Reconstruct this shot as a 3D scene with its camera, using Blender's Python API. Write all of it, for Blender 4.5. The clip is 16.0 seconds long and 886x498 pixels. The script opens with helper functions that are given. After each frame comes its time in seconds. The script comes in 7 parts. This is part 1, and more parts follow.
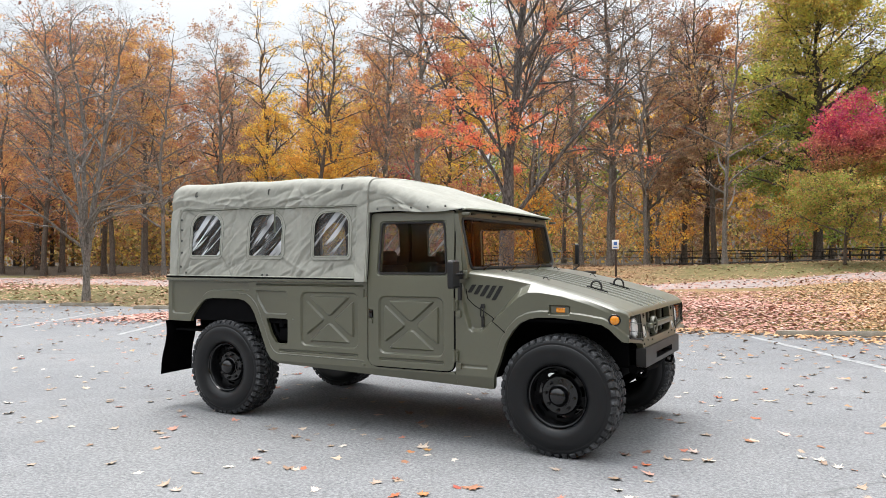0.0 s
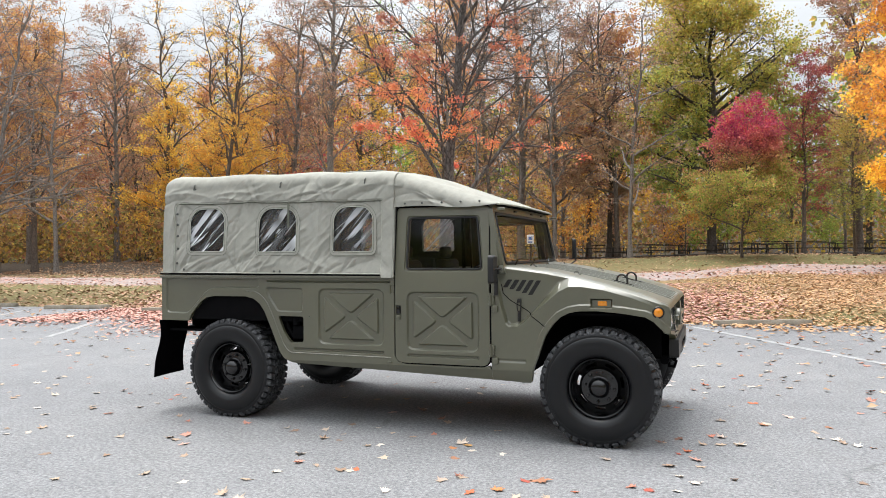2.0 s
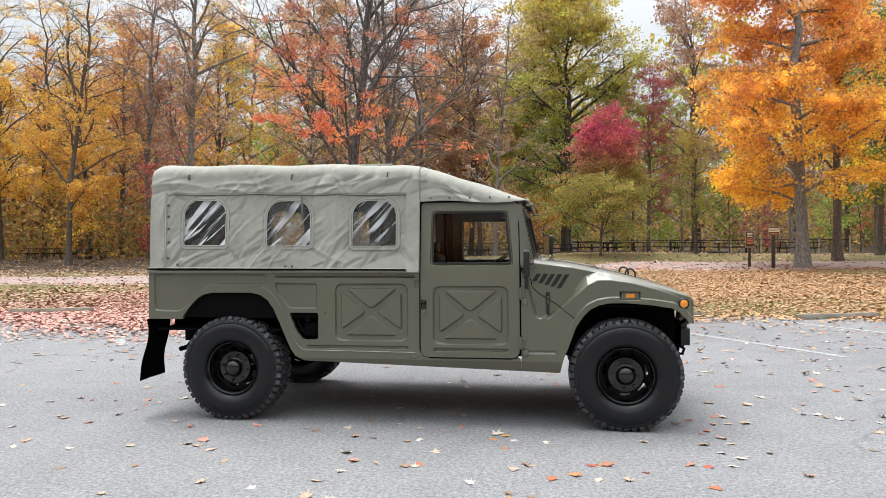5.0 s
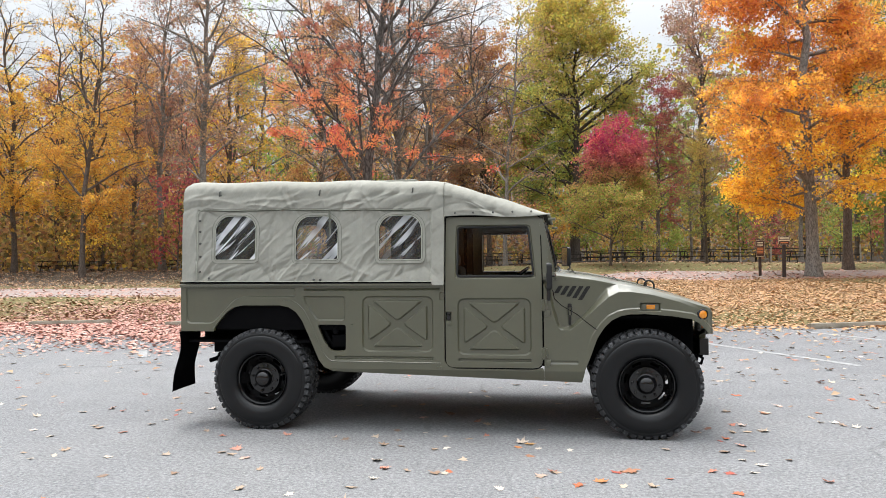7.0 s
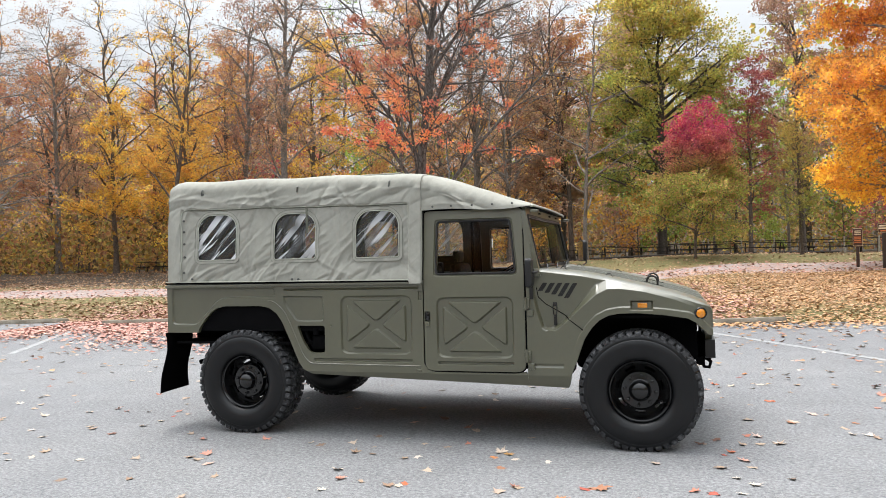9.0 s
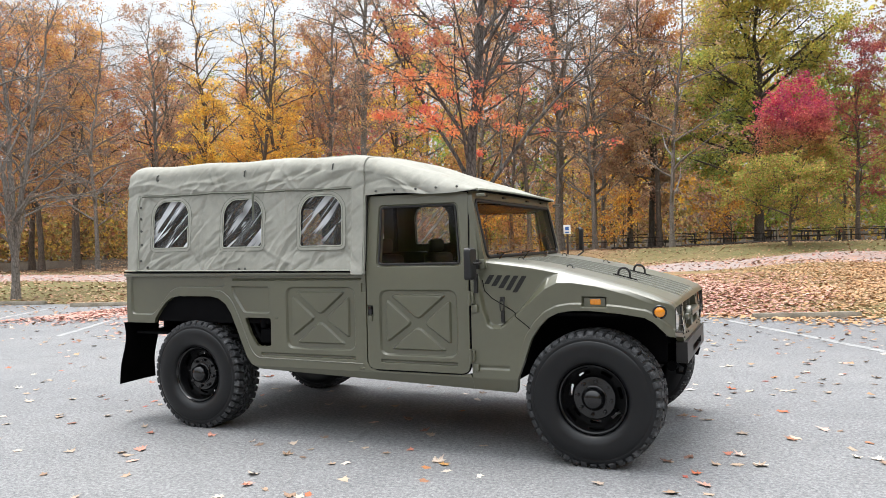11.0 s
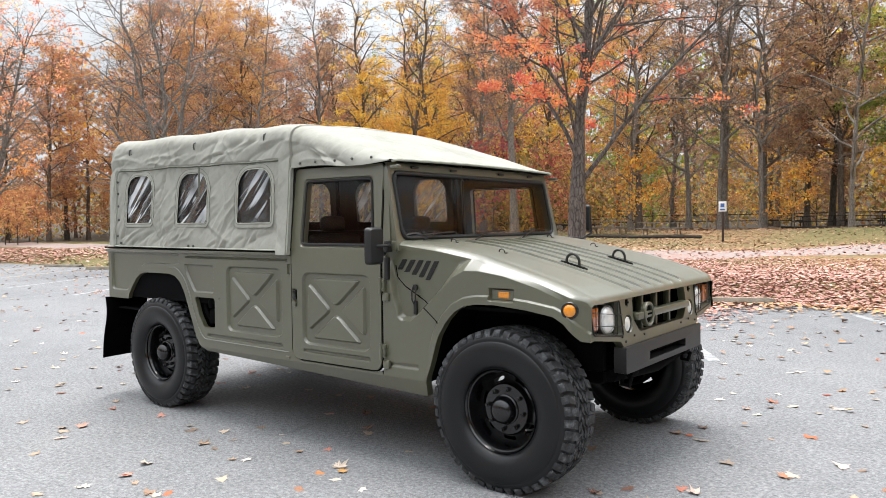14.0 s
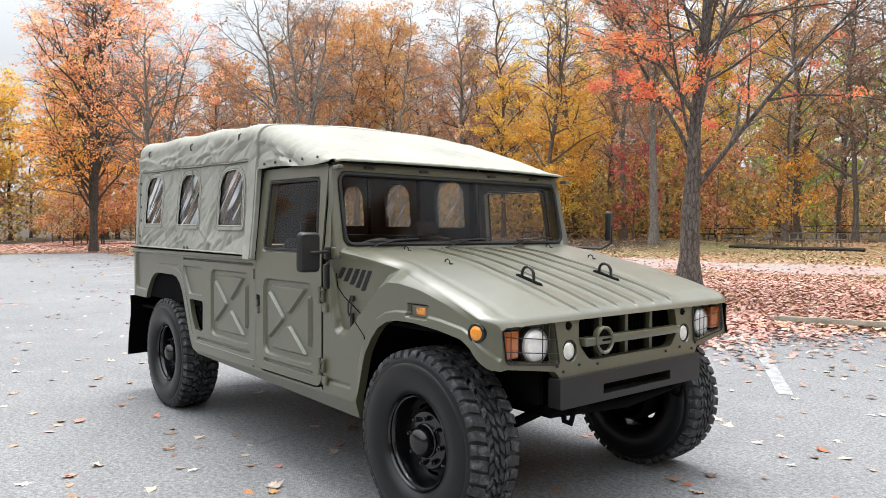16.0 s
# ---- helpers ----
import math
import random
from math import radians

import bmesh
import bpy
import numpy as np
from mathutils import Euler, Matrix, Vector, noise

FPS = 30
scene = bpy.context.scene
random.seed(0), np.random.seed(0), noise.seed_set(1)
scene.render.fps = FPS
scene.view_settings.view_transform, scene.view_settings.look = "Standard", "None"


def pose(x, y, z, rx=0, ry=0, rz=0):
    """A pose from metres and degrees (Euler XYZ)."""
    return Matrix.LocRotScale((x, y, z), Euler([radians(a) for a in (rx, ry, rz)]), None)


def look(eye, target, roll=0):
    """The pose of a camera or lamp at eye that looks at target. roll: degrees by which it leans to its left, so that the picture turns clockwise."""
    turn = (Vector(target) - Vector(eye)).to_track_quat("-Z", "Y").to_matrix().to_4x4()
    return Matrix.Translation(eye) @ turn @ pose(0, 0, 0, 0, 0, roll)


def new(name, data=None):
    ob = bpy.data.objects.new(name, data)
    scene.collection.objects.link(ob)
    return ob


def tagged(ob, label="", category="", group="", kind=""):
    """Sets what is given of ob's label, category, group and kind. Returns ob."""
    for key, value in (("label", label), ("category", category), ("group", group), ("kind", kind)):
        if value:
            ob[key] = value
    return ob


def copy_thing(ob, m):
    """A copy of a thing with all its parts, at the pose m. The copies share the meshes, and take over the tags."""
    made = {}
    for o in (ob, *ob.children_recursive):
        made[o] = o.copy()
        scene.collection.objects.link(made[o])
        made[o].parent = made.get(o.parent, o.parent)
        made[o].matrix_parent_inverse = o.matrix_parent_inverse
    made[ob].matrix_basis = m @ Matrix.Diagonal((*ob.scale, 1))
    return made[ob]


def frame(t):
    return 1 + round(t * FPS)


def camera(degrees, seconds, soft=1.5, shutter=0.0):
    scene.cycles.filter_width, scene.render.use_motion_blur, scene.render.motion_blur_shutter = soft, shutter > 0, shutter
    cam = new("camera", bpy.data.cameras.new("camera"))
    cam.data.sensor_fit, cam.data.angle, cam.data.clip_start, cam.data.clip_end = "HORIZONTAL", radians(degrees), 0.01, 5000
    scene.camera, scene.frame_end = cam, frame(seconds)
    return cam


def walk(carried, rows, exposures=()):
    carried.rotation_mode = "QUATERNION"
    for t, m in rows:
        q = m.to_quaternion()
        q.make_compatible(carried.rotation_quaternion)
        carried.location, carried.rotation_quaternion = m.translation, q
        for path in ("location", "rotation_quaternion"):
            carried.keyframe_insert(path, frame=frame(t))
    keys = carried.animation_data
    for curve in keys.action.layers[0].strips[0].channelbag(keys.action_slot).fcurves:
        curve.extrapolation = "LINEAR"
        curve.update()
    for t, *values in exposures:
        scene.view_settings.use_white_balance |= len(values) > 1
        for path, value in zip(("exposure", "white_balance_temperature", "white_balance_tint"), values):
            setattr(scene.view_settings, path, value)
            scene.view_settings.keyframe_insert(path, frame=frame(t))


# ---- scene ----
# ---------------------------------------------------------------- camera
cam = camera(62.1, 16.0, soft=0.5)
# seconds, eye in metres, turn in degrees; x runs along the truck, y away from the camera
ROWS = [
    (0.0, 5.340, -6.274, 1.502, 90.69, 0.35, 28.93),
    (0.5, 5.104, -6.375, 1.502, 90.71, 0.52, 27.07),
    (1.0, 4.817, -6.428, 1.509, 90.64, 0.63, 25.12),
    (1.5, 4.561, -6.582, 1.505, 90.47, 0.62, 23.06),
    (2.0, 4.311, -6.720, 1.513, 90.23, 0.58, 20.86),
    (2.5, 4.020, -6.765, 1.497, 89.93, 0.52, 18.50),
    (3.0, 3.753, -6.846, 1.504, 89.64, 0.44, 16.06),
    (3.5, 3.484, -7.007, 1.505, 89.48, 0.33, 13.65),
    (4.0, 3.235, -7.028, 1.486, 89.47, 0.24, 11.37),
    (6.5, 2.608, -7.364, 1.526, 90.69, 0.49, 7.91),
    (7.0, 2.733, -7.363, 1.527, 90.76, 0.64, 9.35),
    (7.5, 3.033, -7.331, 1.505, 90.80, 0.82, 11.22),
    (8.0, 3.179, -7.205, 1.504, 90.70, 1.05, 13.18),
    (8.5, 3.333, -6.964, 1.526, 90.64, 1.36, 15.04),
    (9.0, 3.603, -6.780, 1.516, 90.57, 1.56, 16.68),
    (9.5, 3.871, -6.605, 1.517, 90.35, 1.56, 18.48),
    (10.0, 4.094, -6.373, 1.515, 90.20, 1.54, 20.44),
    (12.5, 5.181, -5.174, 1.499, 88.49, 1.09, 30.23),
    (13.0, 5.358, -4.956, 1.497, 88.18, 1.02, 32.40),
    (13.5, 5.470, -4.672, 1.504, 88.08, 0.95, 34.95),
    (14.0, 5.653, -4.409, 1.502, 88.02, 0.75, 37.79),
    (14.5, 5.906, -4.152, 1.507, 88.06, 0.48, 40.84),
    (15.0, 5.996, -3.846, 1.489, 88.05, 0.12, 44.01),
    (15.5, 6.051, -3.543, 1.508, 88.11, -0.17, 47.06),
    (16.0, 6.230, -3.249, 1.504, 88.47, -0.29, 49.69),
]
EXPOSURES = ((0.0, 0.87), (6.5, 0.84), (10.0, 0.88), (12.5, 1.02), (16.0, 1.02))
walk(cam, [(t, pose(*row)) for t, *row in ROWS], EXPOSURES)
# ---------------------------------------------------------------- light: overcast sky, wide soft sun
SUN_DIR = Vector((-0.18, 0.13, 0.97)).normalized()
world = bpy.data.worlds.new("overcast_sky")
scene.world = world
world.use_nodes = True
wt = world.node_tree
wt.nodes.clear()
sky = wt.nodes.new("ShaderNodeTexSky")
sky.sky_type = "NISHITA"
sky.sun_disc = False
sky.sun_elevation = math.asin(SUN_DIR.z)
sky.sun_rotation = math.atan2(SUN_DIR.x, SUN_DIR.y)
sky.air_density, sky.dust_density, sky.ozone_density = 1.0, 4.0, 1.0
# a closed cloud layer evens the sky's colour out to a pale grey
cloud = wt.nodes.new("ShaderNodeMixRGB")
cloud.inputs[0].default_value = 0.93
cloud.inputs[2].default_value = (12.4, 13.0, 13.6, 1)
wt.links.new(sky.outputs[0], cloud.inputs[1])
bg = wt.nodes.new("ShaderNodeBackground")
bg.inputs[1].default_value = 0.082
# an overcast sky is three times as bright overhead as at the horizon
tc = wt.nodes.new("ShaderNodeTexCoord")
sep = wt.nodes.new("ShaderNodeSeparateXYZ")
wt.links.new(tc.outputs["Generated"], sep.inputs[0])
lift_ = wt.nodes.new("ShaderNodeMapRange")
lift_.inputs["From Min"].default_value, lift_.inputs["From Max"].default_value = 0.2, 1.0
lift_.inputs["To Min"].default_value, lift_.inputs["To Max"].default_value = 0.41, 1.52
wt.links.new(sep.outputs[2], lift_.inputs["Value"])
dome = wt.nodes.new("ShaderNodeMixRGB")
dome.blend_type = "MULTIPLY"
dome.inputs[0].default_value = 1.0
wt.links.new(cloud.outputs[0], dome.inputs[1])
wt.links.new(lift_.outputs[0], dome.inputs[2])
wt.links.new(dome.outputs[0], bg.inputs[0])
wo = wt.nodes.new("ShaderNodeOutputWorld")
wt.links.new(bg.outputs[0], wo.inputs[0])
sun_data = bpy.data.lights.new("sun", "SUN")
sun_data.energy, sun_data.angle, sun_data.color = 2.1, radians(40), (1.0, 0.97, 0.93)
sun = new("sun", sun_data)
sun.matrix_world = look(SUN_DIR * 60, (0, 0, 0))
# ---------------------------------------------------------------- materials
def mat(name, build):
    m = bpy.data.materials.new(name)
    m.use_nodes = True
    nt = m.node_tree
    nt.nodes.clear()
    out = nt.nodes.new("ShaderNodeOutputMaterial")
    nt.links.new(build(nt), out.inputs[0])
    return m


def nd(nt, kind, **values):
    n = nt.nodes.new("ShaderNode" + kind)
    for k, v in values.items():
        n.inputs[k.replace("_", " ")].default_value = v
    return n


def coords(nt, kind="Object", scale=(1, 1, 1), rot=(0, 0, 0)):
    tc = nt.nodes.new("ShaderNodeTexCoord")
    mp = nt.nodes.new("ShaderNodeMapping")
    mp.inputs["Scale"].default_value = scale
    mp.inputs["Rotation"].default_value = rot
    nt.links.new(tc.outputs[kind], mp.inputs[0])
    return mp.outputs[0]


def noise_tex(nt, vec, scale, detail=4.0, rough=0.55, distortion=0.0):
    n = nd(nt, "TexNoise", Scale=scale, Detail=detail, Roughness=rough, Distortion=distortion)
    nt.links.new(vec, n.inputs["Vector"])
    return n.outputs["Fac"]


def nd_colour_noise(nt, vec, scale):
    n = nd(nt, "TexNoise", Scale=scale, Detail=4.0)
    nt.links.new(vec, n.inputs["Vector"])
    return n.outputs["Color"]


def ramp(nt, fac, stops, mode="LINEAR"):
    r = nt.nodes.new("ShaderNodeValToRGB")
    r.color_ramp.interpolation = mode
    els = r.color_ramp.elements
    while len(els) < len(stops):
        els.new(0.5)
    for e, (p, c) in zip(els, stops):
        e.position = p
        e.color = (*c, 1) if len(c) == 3 else c
    nt.links.new(fac, r.inputs[0])
    return r.outputs[0]


def mix(nt, fac, a, b, mode="MIX"):
    n = nt.nodes.new("ShaderNodeMixRGB")
    n.blend_type = mode
    for i, v in ((0, fac), (1, a), (2, b)):
        if isinstance(v, bpy.types.NodeSocket):
            nt.links.new(v, n.inputs[i])
        elif i == 0:
            n.inputs[i].default_value = v
        else:
            n.inputs[i].default_value = (*v, 1)
    return n.outputs[0]


def mathn(nt, op, a, b=0.0, clamp=False):
    n = nt.nodes.new("ShaderNodeMath")
    n.operation = op
    n.use_clamp = clamp
    for i, v in ((0, a), (1, b)):
        if isinstance(v, bpy.types.NodeSocket):
            nt.links.new(v, n.inputs[i])
        else:
            n.inputs[i].default_value = v
    return n.outputs[0]


def bump(nt, height, strength, distance):
    b = nd(nt, "Bump", Strength=strength, Distance=distance)
    nt.links.new(height, b.inputs["Height"])
    return b.outputs[0]


def bsdf(nt, colour, rough=0.5, metal=0.0, normal=None, **more):
    p = nd(nt, "BsdfPrincipled", Metallic=metal, **more)
    for key, v in (("Base Color", colour), ("Roughness", rough)):
        if isinstance(v, bpy.types.NodeSocket):
            nt.links.new(v, p.inputs[key])
        else:
            p.inputs[key].default_value = (*v, 1) if key == "Base Color" else v
    if normal:
        nt.links.new(normal, p.inputs["Normal"])
    return p.outputs[0]


def island(nt):
    return nt.nodes.new("ShaderNodeNewGeometry").outputs["Random Per Island"]


def object_random(nt):
    return nt.nodes.new("ShaderNodeObjectInfo").outputs["Random"]


def asphalt(nt):
    v = coords(nt)
    big = noise_tex(nt, v, 0.22, 6, 0.62)
    mid = noise_tex(nt, v, 2.2, 5, 0.65)
    fine = noise_tex(nt, v, 34.0, 4, 0.75)
    stone = nd(nt, "TexVoronoi", Scale=120.0)
    nt.links.new(v, stone.inputs["Vector"])
    c = ramp(nt, big, [(0.3, (0.178, 0.182, 0.191)), (0.5, (0.202, 0.206, 0.214)), (0.7, (0.225, 0.228, 0.233))])
    c = mix(nt, 0.35, c, ramp(nt, mid, [(0.3, (0.40, 0.40, 0.40)), (0.7, (0.60, 0.60, 0.60))]), "OVERLAY")
    c = mix(nt, 0.62, c, ramp(nt, fine, [(0.33, (0.22, 0.22, 0.23)), (0.5, (0.5, 0.5, 0.5)), (0.67, (0.80, 0.79, 0.77))]), "OVERLAY")
    c = mix(nt, 0.40, c, ramp(nt, stone.outputs["Color"], [(0.0, (0.16, 0.16, 0.17)), (0.5, (0.52, 0.52, 0.52)), (1.0, (0.86, 0.85, 0.83))]), "OVERLAY")
    # hairline cracks, in some stretches only
    crack = nd(nt, "TexVoronoi", Scale=0.21)
    crack.feature = "DISTANCE_TO_EDGE"
    nt.links.new(mix(nt, 0.5, v, nd_colour_noise(nt, v, 0.9)), crack.inputs["Vector"])
    line = ramp(nt, crack.outputs["Distance"], [(0.0, (1, 1, 1)), (0.0016, (0, 0, 0))])
    line = mathn(nt, "MULTIPLY", line, ramp(nt, noise_tex(nt, v, 0.6, 2, 0.5), [(0.5, (0, 0, 0)), (0.6, (0.45, 0.45, 0.45))]))
    c = mix(nt, line, c, (0.07, 0.07, 0.072))
    h = mathn(nt, "ADD", fine, mathn(nt, "MULTIPLY", stone.outputs["Distance"], 0.8))
    return bsdf(nt, c, 0.88, normal=bump(nt, h, 0.9, 0.006), Specular_IOR_Level=0.25)


def line_paint(nt):
    v = coords(nt)
    worn = noise_tex(nt, v, 9.0, 6, 0.7)
    fine = noise_tex(nt, v, 85.0, 3, 0.7)
    f = mathn(nt, "ADD", worn, mathn(nt, "MULTIPLY", fine, 0.5))
    c = ramp(nt, f, [(0.64, (0.21, 0.213, 0.218)), (0.98, (0.42, 0.43, 0.43))])
    return bsdf(nt, c, 0.8, normal=bump(nt, fine, 0.5, 0.003))


def concrete(nt):
    v = coords(nt)
    n = noise_tex(nt, v, 5.0, 6, 0.65)
    fine = noise_tex(nt, v, 60.0, 3, 0.6)
    c = ramp(nt, n, [(0.3, (0.13, 0.115, 0.088)), (0.55, (0.225, 0.20, 0.16)), (0.75, (0.30, 0.275, 0.225))])
    c = mix(nt, 0.4, c, ramp(nt, fine, [(0.3, (0.3, 0.3, 0.3)), (0.7, (0.7, 0.7, 0.7))]), "OVERLAY")
    return bsdf(nt, c, 0.9, normal=bump(nt, fine, 0.5, 0.004))


def ground_mat(nt):
    """Turf and leaf litter: thin grass with brown, pink and gold leaves that drift thicker near the trees that shed them."""
    v = coords(nt)
    big = noise_tex(nt, v, 0.16, 5, 0.6)
    mid = noise_tex(nt, v, 1.1, 5, 0.65)
    cell = nd(nt, "TexVoronoi", Scale=11.0)
    nt.links.new(v, cell.inputs["Vector"])
    leaf = ramp(nt, cell.outputs["Color"], [(0.1, (0.13, 0.065, 0.034)), (0.35, (0.30, 0.165, 0.085)), (0.6, (0.38, 0.215, 0.105)), (0.85, (0.22, 0.105, 0.065))], "CONSTANT")
    grass_n = noise_tex(nt, v, 40.0, 3, 0.7)
    grass = ramp(nt, grass_n, [(0.3, (0.045, 0.052, 0.014)), (0.55, (0.115, 0.120, 0.036)), (0.75, (0.19, 0.175, 0.065))])
    cover = ramp(nt, mathn(nt, "ADD", mathn(nt, "MULTIPLY", big, 0.9), mathn(nt, "MULTIPLY", mid, 0.55)), [(0.56, (0.12, 0.12, 0.12)), (0.86, (0.95, 0.95, 0.95))])
    sep = nt.nodes.new("ShaderNodeSeparateXYZ")
    nt.links.new(v, sep.inputs[0])
    # the mound before the picnic ground keeps most of its grass
    lawn = mathn(nt, "MULTIPLY", mathn(nt, "SUBTRACT", mathn(nt, "ADD", sep.outputs[1], mathn(nt, "MULTIPLY", mid, 3.0)), 28.5), 0.5, True)
    lawn = mathn(nt, "MULTIPLY", lawn, mathn(nt, "MULTIPLY", mathn(nt, "ADD", sep.outputs[0], 5.0), 0.25, True))
    verge = mathn(nt, "MULTIPLY", mathn(nt, "SUBTRACT", -8.5, mathn(nt, "ADD", sep.outputs[0], mathn(nt, "MULTIPLY", mid, 3.0))), 0.35, True)
    cover = mathn(nt, "MULTIPLY", cover, mathn(nt, "SUBTRACT", 1.0, mathn(nt, "MULTIPLY", mathn(nt, "MAXIMUM", lawn, verge), 0.65)))
    c = mix(nt, cover, grass, leaf)
    # brown duff, with the shade under the trees put into its colour
    shaded_duff = ramp(nt, noise_tex(nt, v, 6.0, 5, 0.7), [(0.3, (0.022, 0.016, 0.010)), (0.55, (0.05, 0.036, 0.022)), (0.75, (0.085, 0.062, 0.034))])
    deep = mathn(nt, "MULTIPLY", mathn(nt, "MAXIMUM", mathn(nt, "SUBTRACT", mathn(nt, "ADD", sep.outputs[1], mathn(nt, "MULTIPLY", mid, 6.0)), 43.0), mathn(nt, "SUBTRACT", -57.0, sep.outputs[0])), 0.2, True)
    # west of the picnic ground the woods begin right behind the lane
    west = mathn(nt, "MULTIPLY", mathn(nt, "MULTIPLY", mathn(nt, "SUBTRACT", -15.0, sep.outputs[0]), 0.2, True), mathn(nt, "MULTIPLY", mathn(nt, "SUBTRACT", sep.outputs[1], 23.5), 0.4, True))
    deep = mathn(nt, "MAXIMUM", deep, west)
    c = mix(nt, deep, c, shaded_duff)
    return bsdf(nt, c, 0.95, normal=bump(nt, cell.outputs["Distance"], 0.8, 0.03))


def path_mat(nt):
    v = coords(nt)
    n = noise_tex(nt, v, 0.5, 5, 0.6)
    fine = noise_tex(nt, v, 16.0, 4, 0.75)
    c = ramp(nt, n, [(0.34, (0.285, 0.215, 0.19)), (0.5, (0.275, 0.245, 0.235)), (0.64, (0.29, 0.205, 0.18))])
    c = mix(nt, 0.6, c, ramp(nt, fine, [(0.35, (0.32, 0.26, 0.24)), (0.65, (0.68, 0.66, 0.65))]), "OVERLAY")
    return bsdf(nt, c, 0.92, normal=bump(nt, fine, 0.5, 0.01))


def bark(dark, light, moss=0.0):
    def build(nt):
        v = coords(nt, scale=(1, 1, 0.22))
        n = noise_tex(nt, v, 16.0, 6, 0.7, 0.4)
        m = noise_tex(nt, coords(nt), 2.2, 4, 0.6)
        plate = nd(nt, "TexVoronoi", Scale=17.0)
        plate.feature = "DISTANCE_TO_EDGE"
        warp = mix(nt, 0.06, coords(nt, scale=(1, 1, 0.32)), nd_colour_noise(nt, coords(nt), 6.0))
        nt.links.new(warp, plate.inputs["Vector"])
        crack = ramp(nt, plate.outputs["Distance"], [(0.0, (0, 0, 0)), (0.16, (1, 1, 1))])
        n = mathn(nt, "MULTIPLY", n, mathn(nt, "ADD", 0.62, mathn(nt, "MULTIPLY", crack, 0.42)))
        c = ramp(nt, n, [(0.30, dark), (0.60, light)])
        c = mix(nt, mathn(nt, "MULTIPLY", m, 0.7), c, tuple(0.6 * a for a in dark))
        return bsdf(nt, c, 0.95, normal=bump(nt, n, 0.9, 0.03))
    return build


def leaf_mat(stops, top=None, low=None, z0=0.0, z1=1.0, ragged=1.6):
    """Leaf blades in a palette, a shade for each blade; optional second palette that takes over towards the top of the crown."""
    def build(nt):
        r = island(nt)
        c = ramp(nt, r, [(i / max(1, len(stops) - 1), s) for i, s in enumerate(stops)])
        if top:
            sep = nt.nodes.new("ShaderNodeSeparateXYZ")
            nt.links.new(coords(nt), sep.inputs[0])
            n = noise_tex(nt, coords(nt), 0.55, 3, 0.6)
            f = mathn(nt, "ADD", mathn(nt, "DIVIDE", mathn(nt, "SUBTRACT", sep.outputs[2], z0), z1 - z0), mathn(nt, "MULTIPLY", mathn(nt, "SUBTRACT", n, 0.5), ragged), True)
            c = mix(nt, f, c, ramp(nt, r, [(i / max(1, len(top) - 1), s) for i, s in enumerate(top)]))
        rnd = object_random(nt)
        clump = ramp(nt, noise_tex(nt, coords(nt), 1.7, 4, 0.65), [(0.34, (0, 0, 0)), (0.66, (1, 1, 1))])
        hs = nd(nt, "HueSaturation", Saturation=1.0)
        nt.links.new(c, hs.inputs["Color"])
        nt.links.new(mathn(nt, "ADD", 0.46, mathn(nt, "ADD", mathn(nt, "MULTIPLY", rnd, 0.03), mathn(nt, "MULTIPLY", clump, 0.05))), hs.inputs["Hue"])
        nt.links.new(mathn(nt, "ADD", 0.69, mathn(nt, "ADD", mathn(nt, "MULTIPLY", rnd, 0.30), mathn(nt, "MULTIPLY", clump, 0.95))), hs.inputs["Value"])
        c = hs.outputs[0]
        d = bsdf(nt, c, 0.6, Specular_IOR_Level=0.3)
        t = nd(nt, "BsdfTranslucent")
        nt.links.new(c, t.inputs[0])
        m = nt.nodes.new("ShaderNodeMixShader")
        m.inputs[0].default_value = 0.56
        nt.links.new(d, m.inputs[1])
        nt.links.new(t.outputs[0], m.inputs[2])
        return m.outputs[0]
    return build


def plain(colour, rough=0.5, metal=0.0, vary=0.25, scale=8.0, bump_amount=0.0, **more):
    """A painted or moulded surface with a little unevenness in tone and gloss."""
    def build(nt):
        v = coords(nt)
        n = noise_tex(nt, v, scale, 5, 0.6)
        f = noise_tex(nt, v, scale * 14, 3, 0.6)
        c = ramp(nt, n, [(0.25, tuple(a * (1 - vary) for a in colour)), (0.75, tuple(min(1, a * (1 + vary)) for a in colour))])
        r = mathn(nt, "ADD", rough - 0.08, mathn(nt, "MULTIPLY", n, 0.16))
        return bsdf(nt, c, r, metal, bump(nt, f, bump_amount, 0.002) if bump_amount else None, **more)
    return build


M_ASPHALT, M_LINE, M_CONCRETE = mat("asphalt", asphalt), mat("line_paint", line_paint), mat("concrete", concrete)
M_GROUND, M_PATH = mat("turf_and_leaves", ground_mat), mat("path_gravel", path_mat)
M_BARK_GREY = mat("bark_grey", bark((0.14, 0.13, 0.115), (0.43, 0.40, 0.365)))
M_BARK_DARK = mat("bark_dark", bark((0.045, 0.038, 0.032), (0.15, 0.128, 0.108)))
M_BARK_BROWN = mat("bark_brown", bark((0.075, 0.058, 0.047), (0.23, 0.185, 0.15)))
M_BARK_TAUPE = mat("bark_taupe", bark((0.13, 0.112, 0.098), (0.37, 0.335, 0.30)))
M_BARK_MAPLE = mat("bark_maple", bark((0.060, 0.053, 0.047), (0.24, 0.22, 0.20)))
L_RED = mat("leaf_coral", leaf_mat([(0.62, 0.15, 0.105), (0.64, 0.20, 0.12), (0.62, 0.27, 0.11), (0.56, 0.11, 0.11)],
                                   [(0.36, 0.20, 0.13), (0.40, 0.20, 0.13), (0.31, 0.17, 0.12), (0.50, 0.18, 0.12)], None, 4.2, 7.2))
